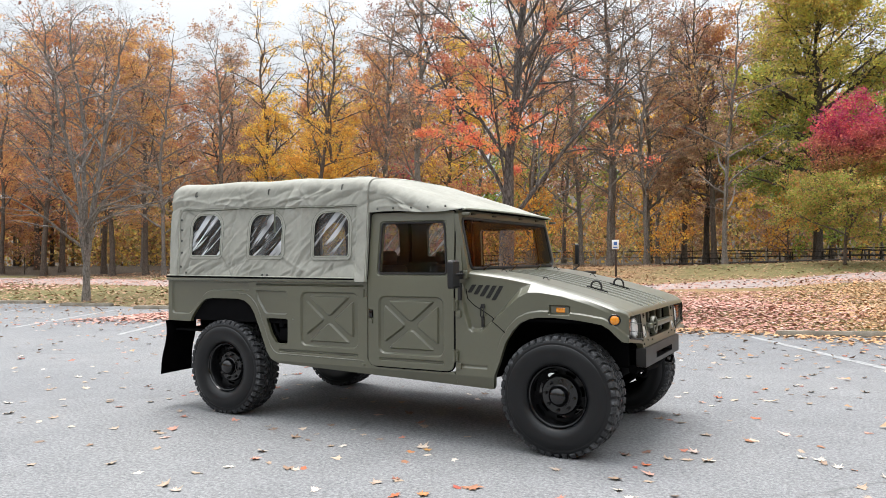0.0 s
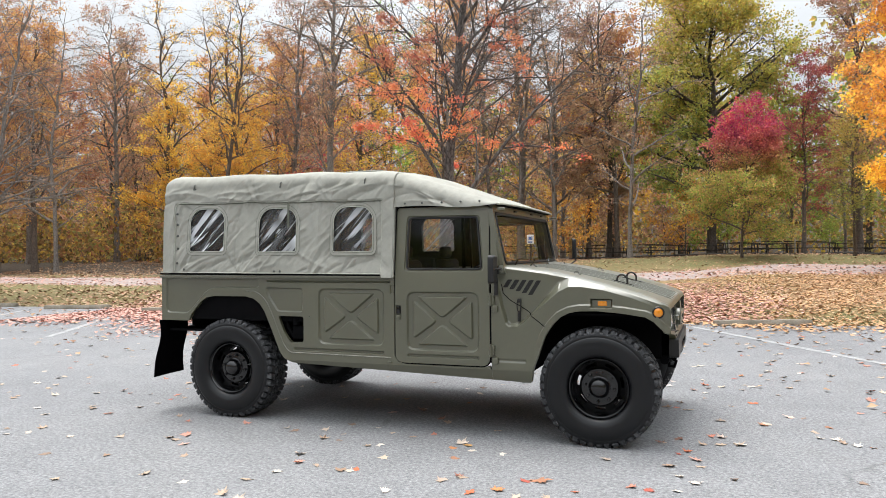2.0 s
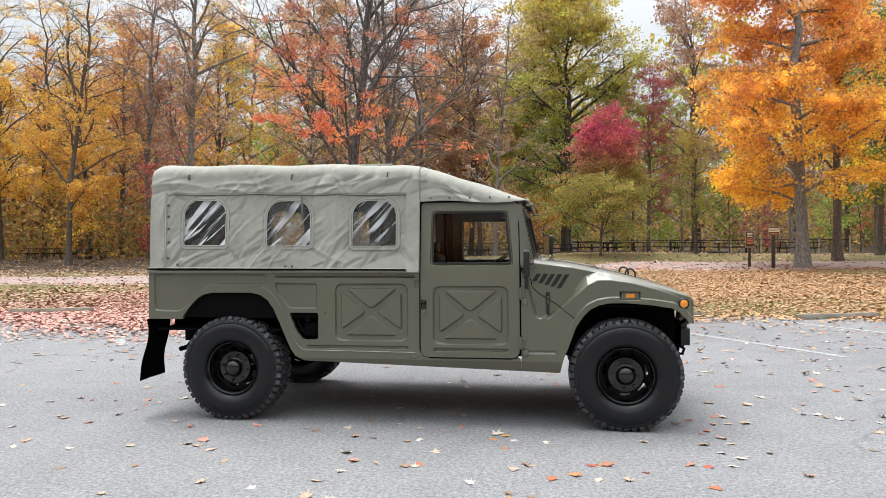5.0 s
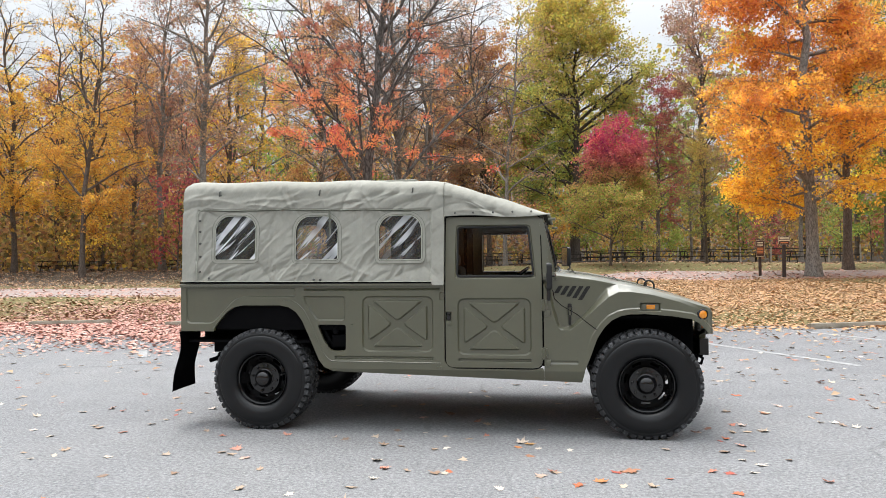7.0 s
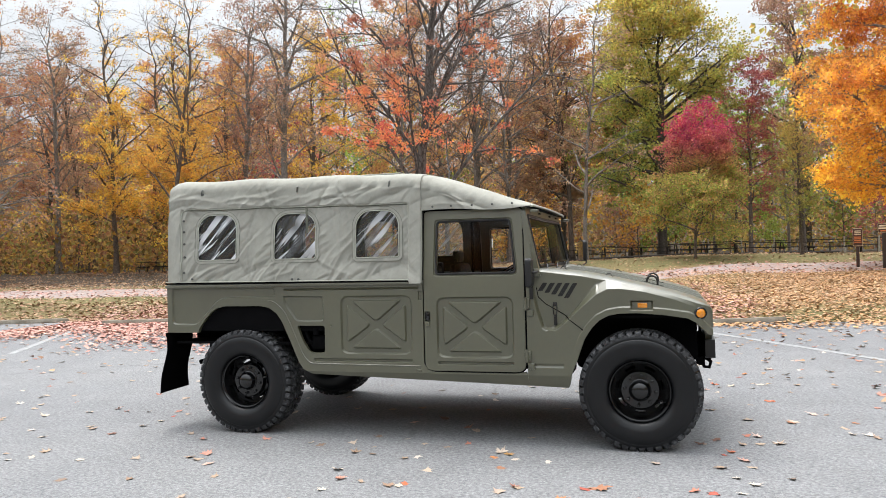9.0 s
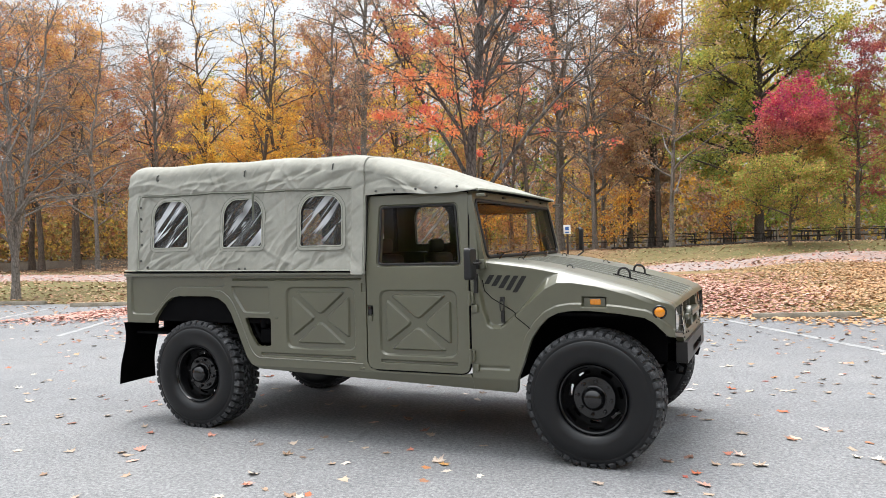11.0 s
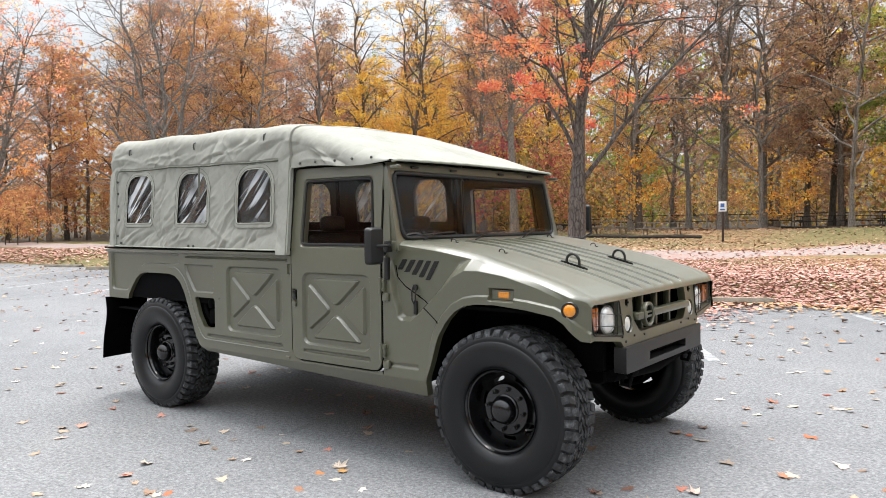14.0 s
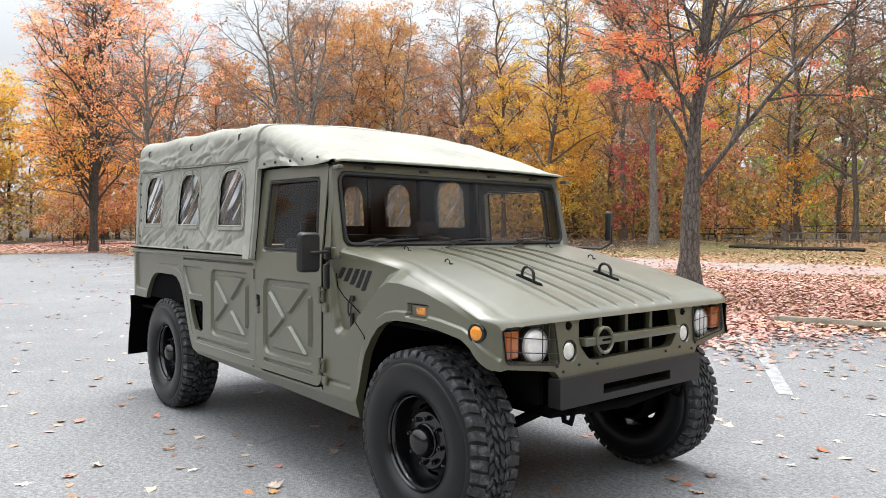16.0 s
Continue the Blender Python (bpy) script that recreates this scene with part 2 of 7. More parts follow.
L_CORAL = mat("leaf_pale_coral", leaf_mat([(0.76, 0.38, 0.08), (0.78, 0.34, 0.09), (0.78, 0.45, 0.08), (0.72, 0.28, 0.10)],
                                          [(0.74, 0.34, 0.20), (0.77, 0.42, 0.22), (0.66, 0.26, 0.17), (0.76, 0.46, 0.21)], None, 3.5, 9.0))
L_ORANGE = mat("leaf_orange_gold", leaf_mat([(0.80, 0.57, 0.065), (0.79, 0.51, 0.065), (0.80, 0.63, 0.08), (0.75, 0.43, 0.075)],
                                           [(0.74, 0.42, 0.095), (0.71, 0.35, 0.115), (0.75, 0.48, 0.095), (0.66, 0.33, 0.15)], None, 2.5, 11.0, 2.3))
L_YELLOW = mat("leaf_yellow", leaf_mat([(0.60, 0.38, 0.065), (0.64, 0.36, 0.06), (0.50, 0.285, 0.08), (0.44, 0.36, 0.09)]))
L_RUST = mat("leaf_rust", leaf_mat([(0.42, 0.205, 0.095), (0.50, 0.275, 0.115), (0.37, 0.165, 0.10), (0.48, 0.32, 0.125)]))
L_BROWN = mat("leaf_brown", leaf_mat([(0.31, 0.205, 0.135), (0.38, 0.23, 0.155), (0.28, 0.20, 0.125), (0.41, 0.215, 0.15)]))
L_GREEN = mat("leaf_green_gold", leaf_mat([(0.150, 0.210, 0.058), (0.225, 0.27, 0.068), (0.37, 0.335, 0.073), (0.105, 0.155, 0.048)],
                                         [(0.52, 0.37, 0.082), (0.31, 0.29, 0.072), (0.50, 0.28, 0.088), (0.18, 0.225, 0.062)], None, 5.0, 17.0))
L_GREEN_DARK = mat("leaf_green", leaf_mat([(0.15, 0.21, 0.045), (0.21, 0.28, 0.05), (0.30, 0.33, 0.07), (0.11, 0.16, 0.035)]))
L_MAGENTA = mat("leaf_green_to_crimson", leaf_mat([(0.20, 0.26, 0.055), (0.29, 0.31, 0.065), (0.46, 0.26, 0.11), (0.15, 0.21, 0.05)],
                                                 [(0.40, 0.045, 0.12), (0.31, 0.03, 0.08), (0.50, 0.13, 0.15), (0.38, 0.055, 0.09)], None, 4.6, 7.2, 1.5))
L_CRIMSON = mat("leaf_crimson", leaf_mat([(0.36, 0.08, 0.085), (0.42, 0.12, 0.10), (0.29, 0.06, 0.075), (0.40, 0.17, 0.10)]))
L_THICKET = mat("thicket_leaf", leaf_mat([(0.19, 0.20, 0.06), (0.32, 0.21, 0.09), (0.52, 0.37, 0.07), (0.10, 0.09, 0.04), (0.38, 0.20, 0.09), (0.26, 0.27, 0.08)]))
# ---------------------------------------------------------------- building helpers
def part(name, bm, material, parent=None, label="", smooth=40.0):
    """Links a bmesh as one mesh object, with edges sharper than the angle kept crisp."""
    me = bpy.data.meshes.new(name)
    bmesh.ops.recalc_face_normals(bm, faces=bm.faces)
    lim = radians(smooth)
    for f in bm.faces:
        f.smooth = True
    for e in bm.edges:
        e.smooth = not (len(e.link_faces) == 2 and e.calc_face_angle(0.0) > lim)
    bm.to_mesh(me)
    bm.free()
    ob = new(name, me)
    for m in (material if isinstance(material, (list, tuple)) else [material]):
        me.materials.append(m)
    ob.parent = parent
    if label:
        ob["label"] = label
    return ob


def raw(name, verts, faces, material, parent=None, label="", smooth=False):
    """Links plain vertex and face arrays (all faces of one size) as one mesh object."""
    verts, faces = np.asarray(verts, dtype=np.float32), np.asarray(faces, dtype=np.int32)
    n, k = faces.shape
    me = bpy.data.meshes.new(name)
    me.vertices.add(len(verts))
    me.vertices.foreach_set("co", verts.ravel())
    me.loops.add(n * k)
    me.loops.foreach_set("vertex_index", faces.ravel())
    me.polygons.add(n)
    me.polygons.foreach_set("loop_start", np.arange(0, n * k, k, dtype=np.int32))
    me.polygons.foreach_set("loop_total", np.full(n, k, dtype=np.int32))
    me.polygons.foreach_set("use_smooth", np.full(n, smooth, dtype=bool))
    me.materials.append(material)
    me.update(calc_edges=True)
    ob = new(name, me)
    ob.parent = parent
    if label:
        ob["label"] = label
    return ob


def box(bm, x0, x1, y0, y1, z0, z1, bevel=0.0, seg=2):
    r = bmesh.ops.create_cube(bm, size=1.0)
    for v in r["verts"]:
        v.co = Vector((x0 + (v.co.x + 0.5) * (x1 - x0), y0 + (v.co.y + 0.5) * (y1 - y0), z0 + (v.co.z + 0.5) * (z1 - z0)))
    if bevel:
        es = list({e for v in r["verts"] for e in v.link_edges})
        bmesh.ops.bevel(bm, geom=es, offset=bevel, segments=seg, affect="EDGES", profile=0.5)
    return r


def tube(bm, pts, radius, sides=8, cap=True):
    """A round bar along points; radius: one number or one for each point."""
    pts = [Vector(p) for p in pts]
    rings = []
    side = None
    for i, p in enumerate(pts):
        d = (pts[min(i + 1, len(pts) - 1)] - pts[max(i - 1, 0)]).normalized()
        if side is None:
            side = d.orthogonal().normalized()
        side = (side - d * side.dot(d)).normalized()
        up = d.cross(side)
        r = radius[i] if isinstance(radius, (list, tuple)) else radius
        rings.append([bm.verts.new(p + r * (math.cos(a) * side + math.sin(a) * up)) for a in [2 * math.pi * k / sides for k in range(sides)]])
    for a, b in zip(rings, rings[1:]):
        for k in range(sides):
            bm.faces.new((a[k], a[(k + 1) % sides], b[(k + 1) % sides], b[k]))
    if cap:
        bm.faces.new(rings[0][::-1])
        bm.faces.new(rings[-1])


def lathe(bm, profile, centre, axis, sides=32):
    """Turns (radius, along) pairs round an axis through centre."""
    axis = Vector(axis).normalized()
    u = axis.orthogonal().normalized()
    w = axis.cross(u)
    c = Vector(centre)
    rings = []
    for r, h in profile:
        if r < 1e-5:
            rings.append([bm.verts.new(c + axis * h)])
        else:
            rings.append([bm.verts.new(c + axis * h + r * (math.cos(a) * u + math.sin(a) * w)) for a in [2 * math.pi * k / sides for k in range(sides)]])
    for a, b in zip(rings, rings[1:]):
        for k in range(sides):
            k2 = (k + 1) % sides
            q = [a[k % len(a)], a[k2 % len(a)], b[k2 % len(b)], b[k % len(b)]]
            q = [v for i, v in enumerate(q) if v not in q[:i]]
            if len(q) > 2:
                bm.faces.new(q)


# ---------------------------------------------------------------- ground
def step(a, b, v):
    v = np.clip((v - a) / (b - a), 0, 1)
    return v * v * (3 - 2 * v)


def height(x, y):
    """Height of the land: a flat lot, a low bank behind it, rising woods and a far hill."""
    x, y = np.asarray(x, dtype=float), np.asarray(y, dtype=float)
    near = 0.22 * step(9.4, 12.8, y)
    dip = near + 0.20 * step(12, 27, y) + 0.48 * step(29, 37, y)
    rise = near + 0.36 * step(12, 25, y) + 0.42 * step(24, 34, y)
    h = dip + (rise - dip) * step(-3, 6, x)
    h += 19.0 * step(62, 210, y)
    h += 0.035 * np.sin(0.9 * x + 0.4 * y) * np.sin(0.7 * y - 0.3 * x) * step(10, 14, y)
    h += 0.20 * np.exp(-((x - 6) / 8) ** 2 - ((y - 37) / 7) ** 2)
    side = np.maximum(0, np.abs(x + 10) - 75)
    return h + 10.0 * step(0, 160, side)


def spread(lo, hi, dense_lo, dense_hi, fine, coarse=1.35):
    """Coordinates: even steps in the middle, growing ones towards the horizon."""
    mid = list(np.arange(dense_lo, dense_hi + 1e-6, fine))
    up, s = [], fine
    while (up[-1] if up else dense_hi) < hi:
        s *= coarse
        up.append((up[-1] if up else dense_hi) + s)
    dn, s = [], fine
    while (dn[-1] if dn else dense_lo) > lo:
        s *= coarse
        dn.append((dn[-1] if dn else dense_lo) - s)
    return np.array(dn[::-1] + mid + up)


def sheet(xs, ys, zf):
    X, Y = np.meshgrid(xs, ys)
    v = np.stack([X, Y, zf(X, Y)], -1).reshape(-1, 3)
    n, m = len(ys), len(xs)
    i = (np.arange(n - 1)[:, None] * m + np.arange(m - 1)[None, :]).ravel()
    return v, np.stack([i, i + 1, i + m + 1, i + m], -1)


LOT_Y = 9.35
gx, gy = spread(-1500, 1500, -60, 50, 0.8), spread(-1500, 1500, 8.0, 60, 0.5)
gv, gf = sheet(gx, gy, lambda X, Y: np.where(Y < LOT_Y, -0.06, height(X, Y)))
ground = raw("ground", gv, gf, M_GROUND, smooth=True)
tagged(ground, "grass bank and park ground strewn with fallen leaves", "ground", kind="structure")

lx = np.arange(-40, 61, 2.0)
ly = np.arange(-60, LOT_Y + 0.01, (LOT_Y + 60) / 60)
edge_wave = lambda X: 0.10 * np.sin(1.7 * X) + 0.07 * np.sin(3.9 * X + 1)
lv, lf = sheet(lx, ly, lambda X, Y: 0 * X)
lv[:, 1] += np.where(lv[:, 1] > LOT_Y - 0.2, edge_wave(lv[:, 0]) + 0.1, 0)
lot = raw("road", lv, lf, M_ASPHALT)
tagged(lot, "worn pale grey asphalt parking lot with scattered leaves", "parking lot", kind="structure")

# the lane between the bank and the woods
def lane_mid(x):
    return 19.6 + 6.6 * step(-6, 9, x) + 0.06 * np.maximum(0, x - 9)


px = np.arange(-70, 46, 0.5)
pw = np.linspace(-1, 1, 9)
PX, PW = np.meshgrid(px, pw)
half = 3.1 + 0.25 * np.sin(0.31 * PX) + 0.12 * np.sin(1.3 * PX + PW)
PY = lane_mid(PX) + half * PW
pv = np.stack([PX, PY, height(PX, PY) + 0.02 - 0.05 * np.abs(PW) ** 6], -1).reshape(-1, 3)
m = len(px)
i = (np.arange(len(pw) - 1)[:, None] * m + np.arange(m - 1)[None, :]).ravel()
lane = raw("pavement", pv, np.stack([i, i + 1, i + m + 1, i + m], -1), M_PATH, smooth=True)
tagged(lane, "pale lane covered with pinkish leaf dust", "lane", kind="structure")

# painted bay lines, slanting across the lot
def bay_line(k):
    bm = bmesh.new()
    x5 = 5.8 + 3.55 * k
    n = 24
    rows = []
    for j in range(n + 1):
        y = 3.5 + 5.0 * j / n
        x = x5 - 0.6 * (y - 5.0)
        w = 0.058 + 0.004 * math.sin(9 * y + k)
        rows.append((bm.verts.new((x - w, y - 0.6 * w, 0.004)), bm.verts.new((x + w, y + 0.6 * w, 0.004))))
    for a, b in zip(rows, rows[1:]):
        bm.faces.new((a[0], a[1], b[1], b[0]))
    return tagged(part("trim", bm, M_LINE), "worn white painted parking bay line", "line", "parking bay lines", "structure")


for k in range(-9, 5):
    bay_line(k)


def wheel_stop():
    """A low precast concrete bar with sloping sides and a chipped top."""
    bm = bmesh.new()
    n, half_l = 14, 0.95
    prof = [(-0.09, 0.0), (-0.085, 0.06), (-0.055, 0.115), (0.055, 0.115), (0.085, 0.06), (0.09, 0.0)]
    r = random.Random(8)
    rings = []
    for j in range(n + 1):
        x = -half_l + 2 * half_l * j / n
        s = 0.8 if j in (0, n) else 1.0
        rings.append([bm.verts.new((x, a * s + r.uniform(-0.004, 0.004), b * (0.92 if j in (0, n) else 1) - (r.uniform(0, 0.012) if b > 0.1 else 0))) for a, b in prof])
    for a, b in zip(rings, rings[1:]):
        for k in range(len(prof) - 1):
            bm.faces.new((a[k], a[k + 1], b[k + 1], b[k]))
    bm.faces.new(rings[0])
    bm.faces.new(rings[-1][::-1])
    return part("wheel_stop", bm, M_CONCRETE, smooth=30)


stop = wheel_stop()
tagged(stop, "weathered concrete wheel stop half buried in leaves", "wheel stop", "wheel stops along the lot")
stop.matrix_world = pose(5.02, 9.12, 0, 0, 0, 19)
for k in (-8, -7, -6, -5, -4, -3, -2, -1, 1, 2, 3):
    copy_thing(stop, pose(5.02 + 3.58 * k, 9.12 + 0.05 * math.sin(k * 2.1), 0, 0, 0, 19 + 2 * math.sin(k * 3.3)))
# ---------------------------------------------------------------- trees
def tubes(paths, radii, sides):
    """Round bars, all with the same number of points: paths (n, p, 3), radii (n, p)."""
    n, p, _ = paths.shape
    d = np.gradient(paths, axis=1)
    d /= np.linalg.norm(d, axis=2, keepdims=True) + 1e-9
    ref = np.where(np.abs(d[:, :1, 2:]) > 0.9, np.array([[[1.0, 0, 0]]]), np.array([[[0, 0, 1.0]]]))
    s = np.cross(d, np.broadcast_to(ref, d.shape))
    s /= np.linalg.norm(s, axis=2, keepdims=True) + 1e-9
    u = np.cross(d, s)
    a = np.arange(sides) * 2 * math.pi / sides
    ring = paths[:, :, None] + radii[:, :, None, None] * (np.cos(a)[None, None, :, None] * s[:, :, None] + np.sin(a)[None, None, :, None] * u[:, :, None])
    v = ring.reshape(-1, 3)
    idx = np.arange(n * p * sides).reshape(n, p, sides)
    k2 = (np.arange(sides) + 1) % sides
    f = np.stack([idx[:, :-1], idx[:, :-1][:, :, k2], idx[:, 1:][:, :, k2], idx[:, 1:]], -1).reshape(-1, 4)
    return v, f


def grow(rng, parent, prad, count, t0, t1, length, lift, points, thin, wander, droop=0.0, jitter=0.35, tip=0.25):
    """Side shoots on each parent path. length: a function of the place along the parent."""
    n, p, _ = parent.shape
    t = t0 + (t1 - t0) * (np.arange(count)[None, :] + rng.uniform(-0.4, 0.4, (n, count)) + 0.5) / count
    t = np.clip(t, 0.02, 0.98)
    ii = t * (p - 1)
    i0 = np.minimum(ii.astype(int), p - 2)
    fr = (ii - i0)[..., None]
    rows = np.arange(n)[:, None]
    base = parent[rows, i0] * (1 - fr) + parent[rows, i0 + 1] * fr
    pr = prad[rows, i0] * (1 - fr[..., 0]) + prad[rows, i0 + 1] * fr[..., 0]
    d = parent[rows, i0 + 1] - parent[rows, i0]
    d /= np.linalg.norm(d, axis=-1, keepdims=True) + 1e-9
    az = np.arange(count)[None, :] * 2.399 + rng.uniform(0, 6.28, (n, 1)) + rng.uniform(-jitter, jitter, (n, count)) * 2
    side = np.stack([np.cos(az), np.sin(az), np.zeros_like(az)], -1)
    side = side - d * np.sum(side * d, -1, keepdims=True)
    side /= np.linalg.norm(side, axis=-1, keepdims=True) + 1e-9
    lf = lift + rng.uniform(-0.15, 0.15, (n, count))
    way = side * np.cos(lf)[..., None] + d * np.sin(lf)[..., None]
    L = length(t) * rng.uniform(0.75, 1.2, (n, count))
    k = n * count
    way, base, L, pr = way.reshape(k, 3), base.reshape(k, 3), L.reshape(k), pr.reshape(k)
    pts = [base]
    for j in range(1, points):
        way = way + rng.normal(0, wander, (k, 3)) + np.array([0, 0, -droop])
        way /= np.linalg.norm(way, axis=1, keepdims=True)
        pts.append(pts[-1] + way * (L / (points - 1))[:, None])
    path = np.stack(pts, 1)
    r0 = np.minimum(pr * 0.75, thin * L)
    rad = r0[:, None] * np.linspace(1, tip, points)[None, :]
    return path, rad


def blades(rng, places, size, hang=0.3):
    """One folded leaf blade at each place."""
    n = len(places)
    a = rng.normal(0, 1, (n, 3))
    a[:, 2] -= hang
    a /= np.linalg.norm(a, axis=1, keepdims=True)
    b = np.cross(a, rng.normal(0, 1, (n, 3)))
    b /= np.linalg.norm(b, axis=1, keepdims=True) + 1e-9
    c = np.cross(a, b)
    s = size * rng.uniform(0.6, 1.25, (n, 1))
    v = np.stack([places, places + a * s * 0.5 + b * s * 0.45 + c * s * 0.12, places + a * s, places + a * s * 0.45 - b * s * 0.45 + c * s * 0.12], 1).reshape(-1, 3)
    i = np.arange(n)[:, None] * 4
    return v, np.concatenate([i, i + 1, i + 2, i + 3], 1)


def tree(name, seed, tall, thick, clear, reach, limbs, subs, twigs, leaves, blade, m_bark, m_leaf, lift=0.7, crown=(0.55, 1.0, 0.35), lean=(0, 0),
         stems=1, wander=0.10, low=0.0, base_flare=1.5, leaf_from=0.0, droop=0.02, gaps=0.0, thin=0.022, split=False, core=None, fork=1.0):
    """A tapered trunk, three orders of limbs, and a crown of single leaf blades. crown: reach at its foot, middle and top."""
    rng = np.random.default_rng(seed)
    p = 16
    z = np.linspace(0, 1, p)
    bend = np.cumsum(rng.normal(0, 0.012, (stems, p, 2)), 1) * tall
    bend -= bend[:, :1]
    trunk = np.zeros((stems, p, 3))
    trunk[:, :, :2] = bend * z[None, :, None]
    trunk[:, :, 0] += lean[0] * z ** 1.3 * tall
    trunk[:, :, 1] += lean[1] * z ** 1.3 * tall
    trunk[:, :, 2] = z * tall - 0.15
    if stems > 1:
        for s in range(stems):
            a = 6.28 * s / stems + rng.uniform(-0.4, 0.4)
            out = reach * 0.45 * np.maximum(0, z - clear / tall * 0.9) ** 0.9
            trunk[s, :, 0] += math.cos(a) * out
            trunk[s, :, 1] += math.sin(a) * out
            trunk[s, :, 2] *= rng.uniform(0.82, 1.0)
    trad = thick * ((1 - z) ** 0.8 * 0.92 + 0.06) * (1 + (base_flare - 1) * np.exp(-z * tall / 0.25))
    trad = trad * (1 - (1 - fork) * step(clear * 0.8, clear * 1.7, z * tall))
    trad = np.repeat(trad[None], stems, 0) * (1.0 if stems == 1 else 0.8)
    V, F, off = [], [], 0

    def add(path, rad, sides):
        nonlocal off, V, F
        v, f = tubes(path, rad, sides)
        V.append(v)
        F.append(f + off)
        off += len(v)
    t0 = clear / tall
    prof = lambda t: reach * np.interp((t - t0) / (1 - t0), [0, 0.45, 1], crown)
    l1, r1 = grow(rng, trunk, trad, limbs, t0, 0.97, prof, lift, 8, thin, wander, droop)
    l2, r2 = grow(rng, l1, r1, subs, 0.18, 0.97, lambda t: reach * 0.42 * (1.15 - 0.6 * t), 0.75, 5, 0.014, wander * 1.4, droop)
    if not split:
        add(l1, r1, 6)
    add(l2, r2, 4)
    l3, r3 = grow(rng, l2, r2, twigs, 0.15, 1.0, lambda t: reach * 0.20 * (1.2 - 0.5 * t), 0.7, 3, 0.010, wander * 1.6, droop * 2)
    add(l3, r3, 3)
    thing = new(name)
    for k in range(stems):
        raw("trunk", *tubes(trunk[k:k + 1], trad[k:k + 1], 12), m_bark, thing, smooth=True)
    if split:
        for k in range(len(l1)):
            raw("limb", *tubes(l1[k:k + 1], r1[k:k + 1], 7), m_bark, thing, smooth=True)
    tagged(raw("branchwork", np.concatenate(V), np.concatenate(F), m_bark, thing, smooth=True), kind="stuff")
    if leaves:
        ends = np.concatenate([l3.reshape(-1, 3), l2[:, 2:].reshape(-1, 3)])
        ends = ends[ends[:, 2] > low]
        if leaf_from:
            zz = ends[:, 2] / tall
            ends = ends[rng.uniform(0, 1, len(ends)) < np.clip(1.25 - zz / leaf_from, 0.04, 1)]
        if gaps:
            cell = np.floor(ends / (reach * 0.33)).astype(int)
            key = (cell[:, 0] * 73856093 ^ cell[:, 1] * 19349663 ^ cell[:, 2] * 83492791) % 997 / 997.0
            ends = ends[key > gaps]
        if core:
            ends = ends[rng.uniform(0, 1, len(ends)) < np.exp(-((ends[:, 0] - core[0]) ** 2 + (ends[:, 1] - core[1]) ** 2) / core[2] ** 2)]
        # leaves hang in tufts round the twig ends
        tuft = 16 if blade < 0.3 else 5
        heart = ends[rng.integers(0, len(ends), leaves // tuft + 1)]
        pick = np.repeat(heart, tuft, 0)[:leaves] + rng.normal(0, blade * 1.55, (leaves, 3)) * np.array([1.0, 1.0, 0.62])
        v, f = blades(rng, pick, blade)
        tagged(raw("crown", v, f, m_leaf, thing), kind="stuff")
    return thing


def ground_z(x, y):
    return float(height(x, y))


def stand(thing, x, y, turn=0.0, size=1.0, sink=0.0):
    thing.matrix_world = pose(x, y, ground_z(x, y) - sink, 0, 0, turn) @ Matrix.Scale(size, 4)
    return thing


def plant(thing, x, y, turn=0.0, size=1.0, leaf=None):
    c = copy_thing(thing, Matrix())
    c.matrix_basis = pose(x, y, ground_z(x, y), 0, 0, turn) @ Matrix.Scale(size, 4)
    if leaf:
        for k in c.children:
            if k.name.startswith("crown"):
                k.material_slots[0].link = "OBJECT"
                k.material_slots[0].material = leaf
    return c


# the large single trees
maple = tree("maple_tree", 11, 15.0, 0.215, 2.3, 5.0, 34, 9, 8, 14000, 0.062, M_BARK_MAPLE, L_RED, lift=1.02, crown=(1.05, 0.75, 0.3), leaf_from=0.42, gaps=0.18, wander=0.075, base_flare=1.8, thin=0.010, split=True, core=(-0.25, 0.0, 2.0), fork=0.66, lean=(0.035, 0.0))
tagged(stand(maple, -2.35, 10.9, 0), "bare-topped maple with coral red leaves on its lower limbs", "tree", "trees of the park")
orange_tree = tree("maple_tree", 21, 19.0, 0.27, 2.6, 3.9, 40, 10, 9, 92000, 0.12, M_BARK_GREY, L_ORANGE, lift=0.50, crown=(0.95, 1.0, 0.55), low=2.5, wander=0.09, droop=0.05, split=True)
tagged(stand(orange_tree, 12.9, 25.1, 0), "full maple in bright orange and gold leaf", "tree", "trees of the park")
red_tree = tree("young_maple", 31, 8.0, 0.085, 1.2, 3.7, 28, 9, 7, 34000, 0.11, M_BARK_BROWN, L_MAGENTA, lift=0.42, crown=(1.25, 0.64, 0.12), low=0.9, split=True)
tagged(stand(red_tree, 5.15, 32.4, 0, 0.86), "young maple with crimson top and green lower leaves", "tree", "trees of the park")
bare_a = tree("bare_tree", 41, 11.5, 0.15, 1.9, 3.7, 15, 8, 8, 1500, 0.09, M_BARK_TAUPE, L_BROWN, lift=0.80, crown=(1.1, 0.9, 0.35), stems=3, wander=0.13, thin=0.012, split=True)
tagged(stand(bare_a, -18.3, 10.4, 20), "nearly leafless tree with pale scaly bark", "tree", "trees of the park")
left_maple = tree("maple_tree", 51, 18.0, 0.30, 2.6, 5.6, 30, 9, 8, 27000, 0.12, M_BARK_DARK, L_CORAL, lift=0.95, crown=(0.95, 1.0, 0.3), stems=2, gaps=0.32, thin=0.014, split=True)
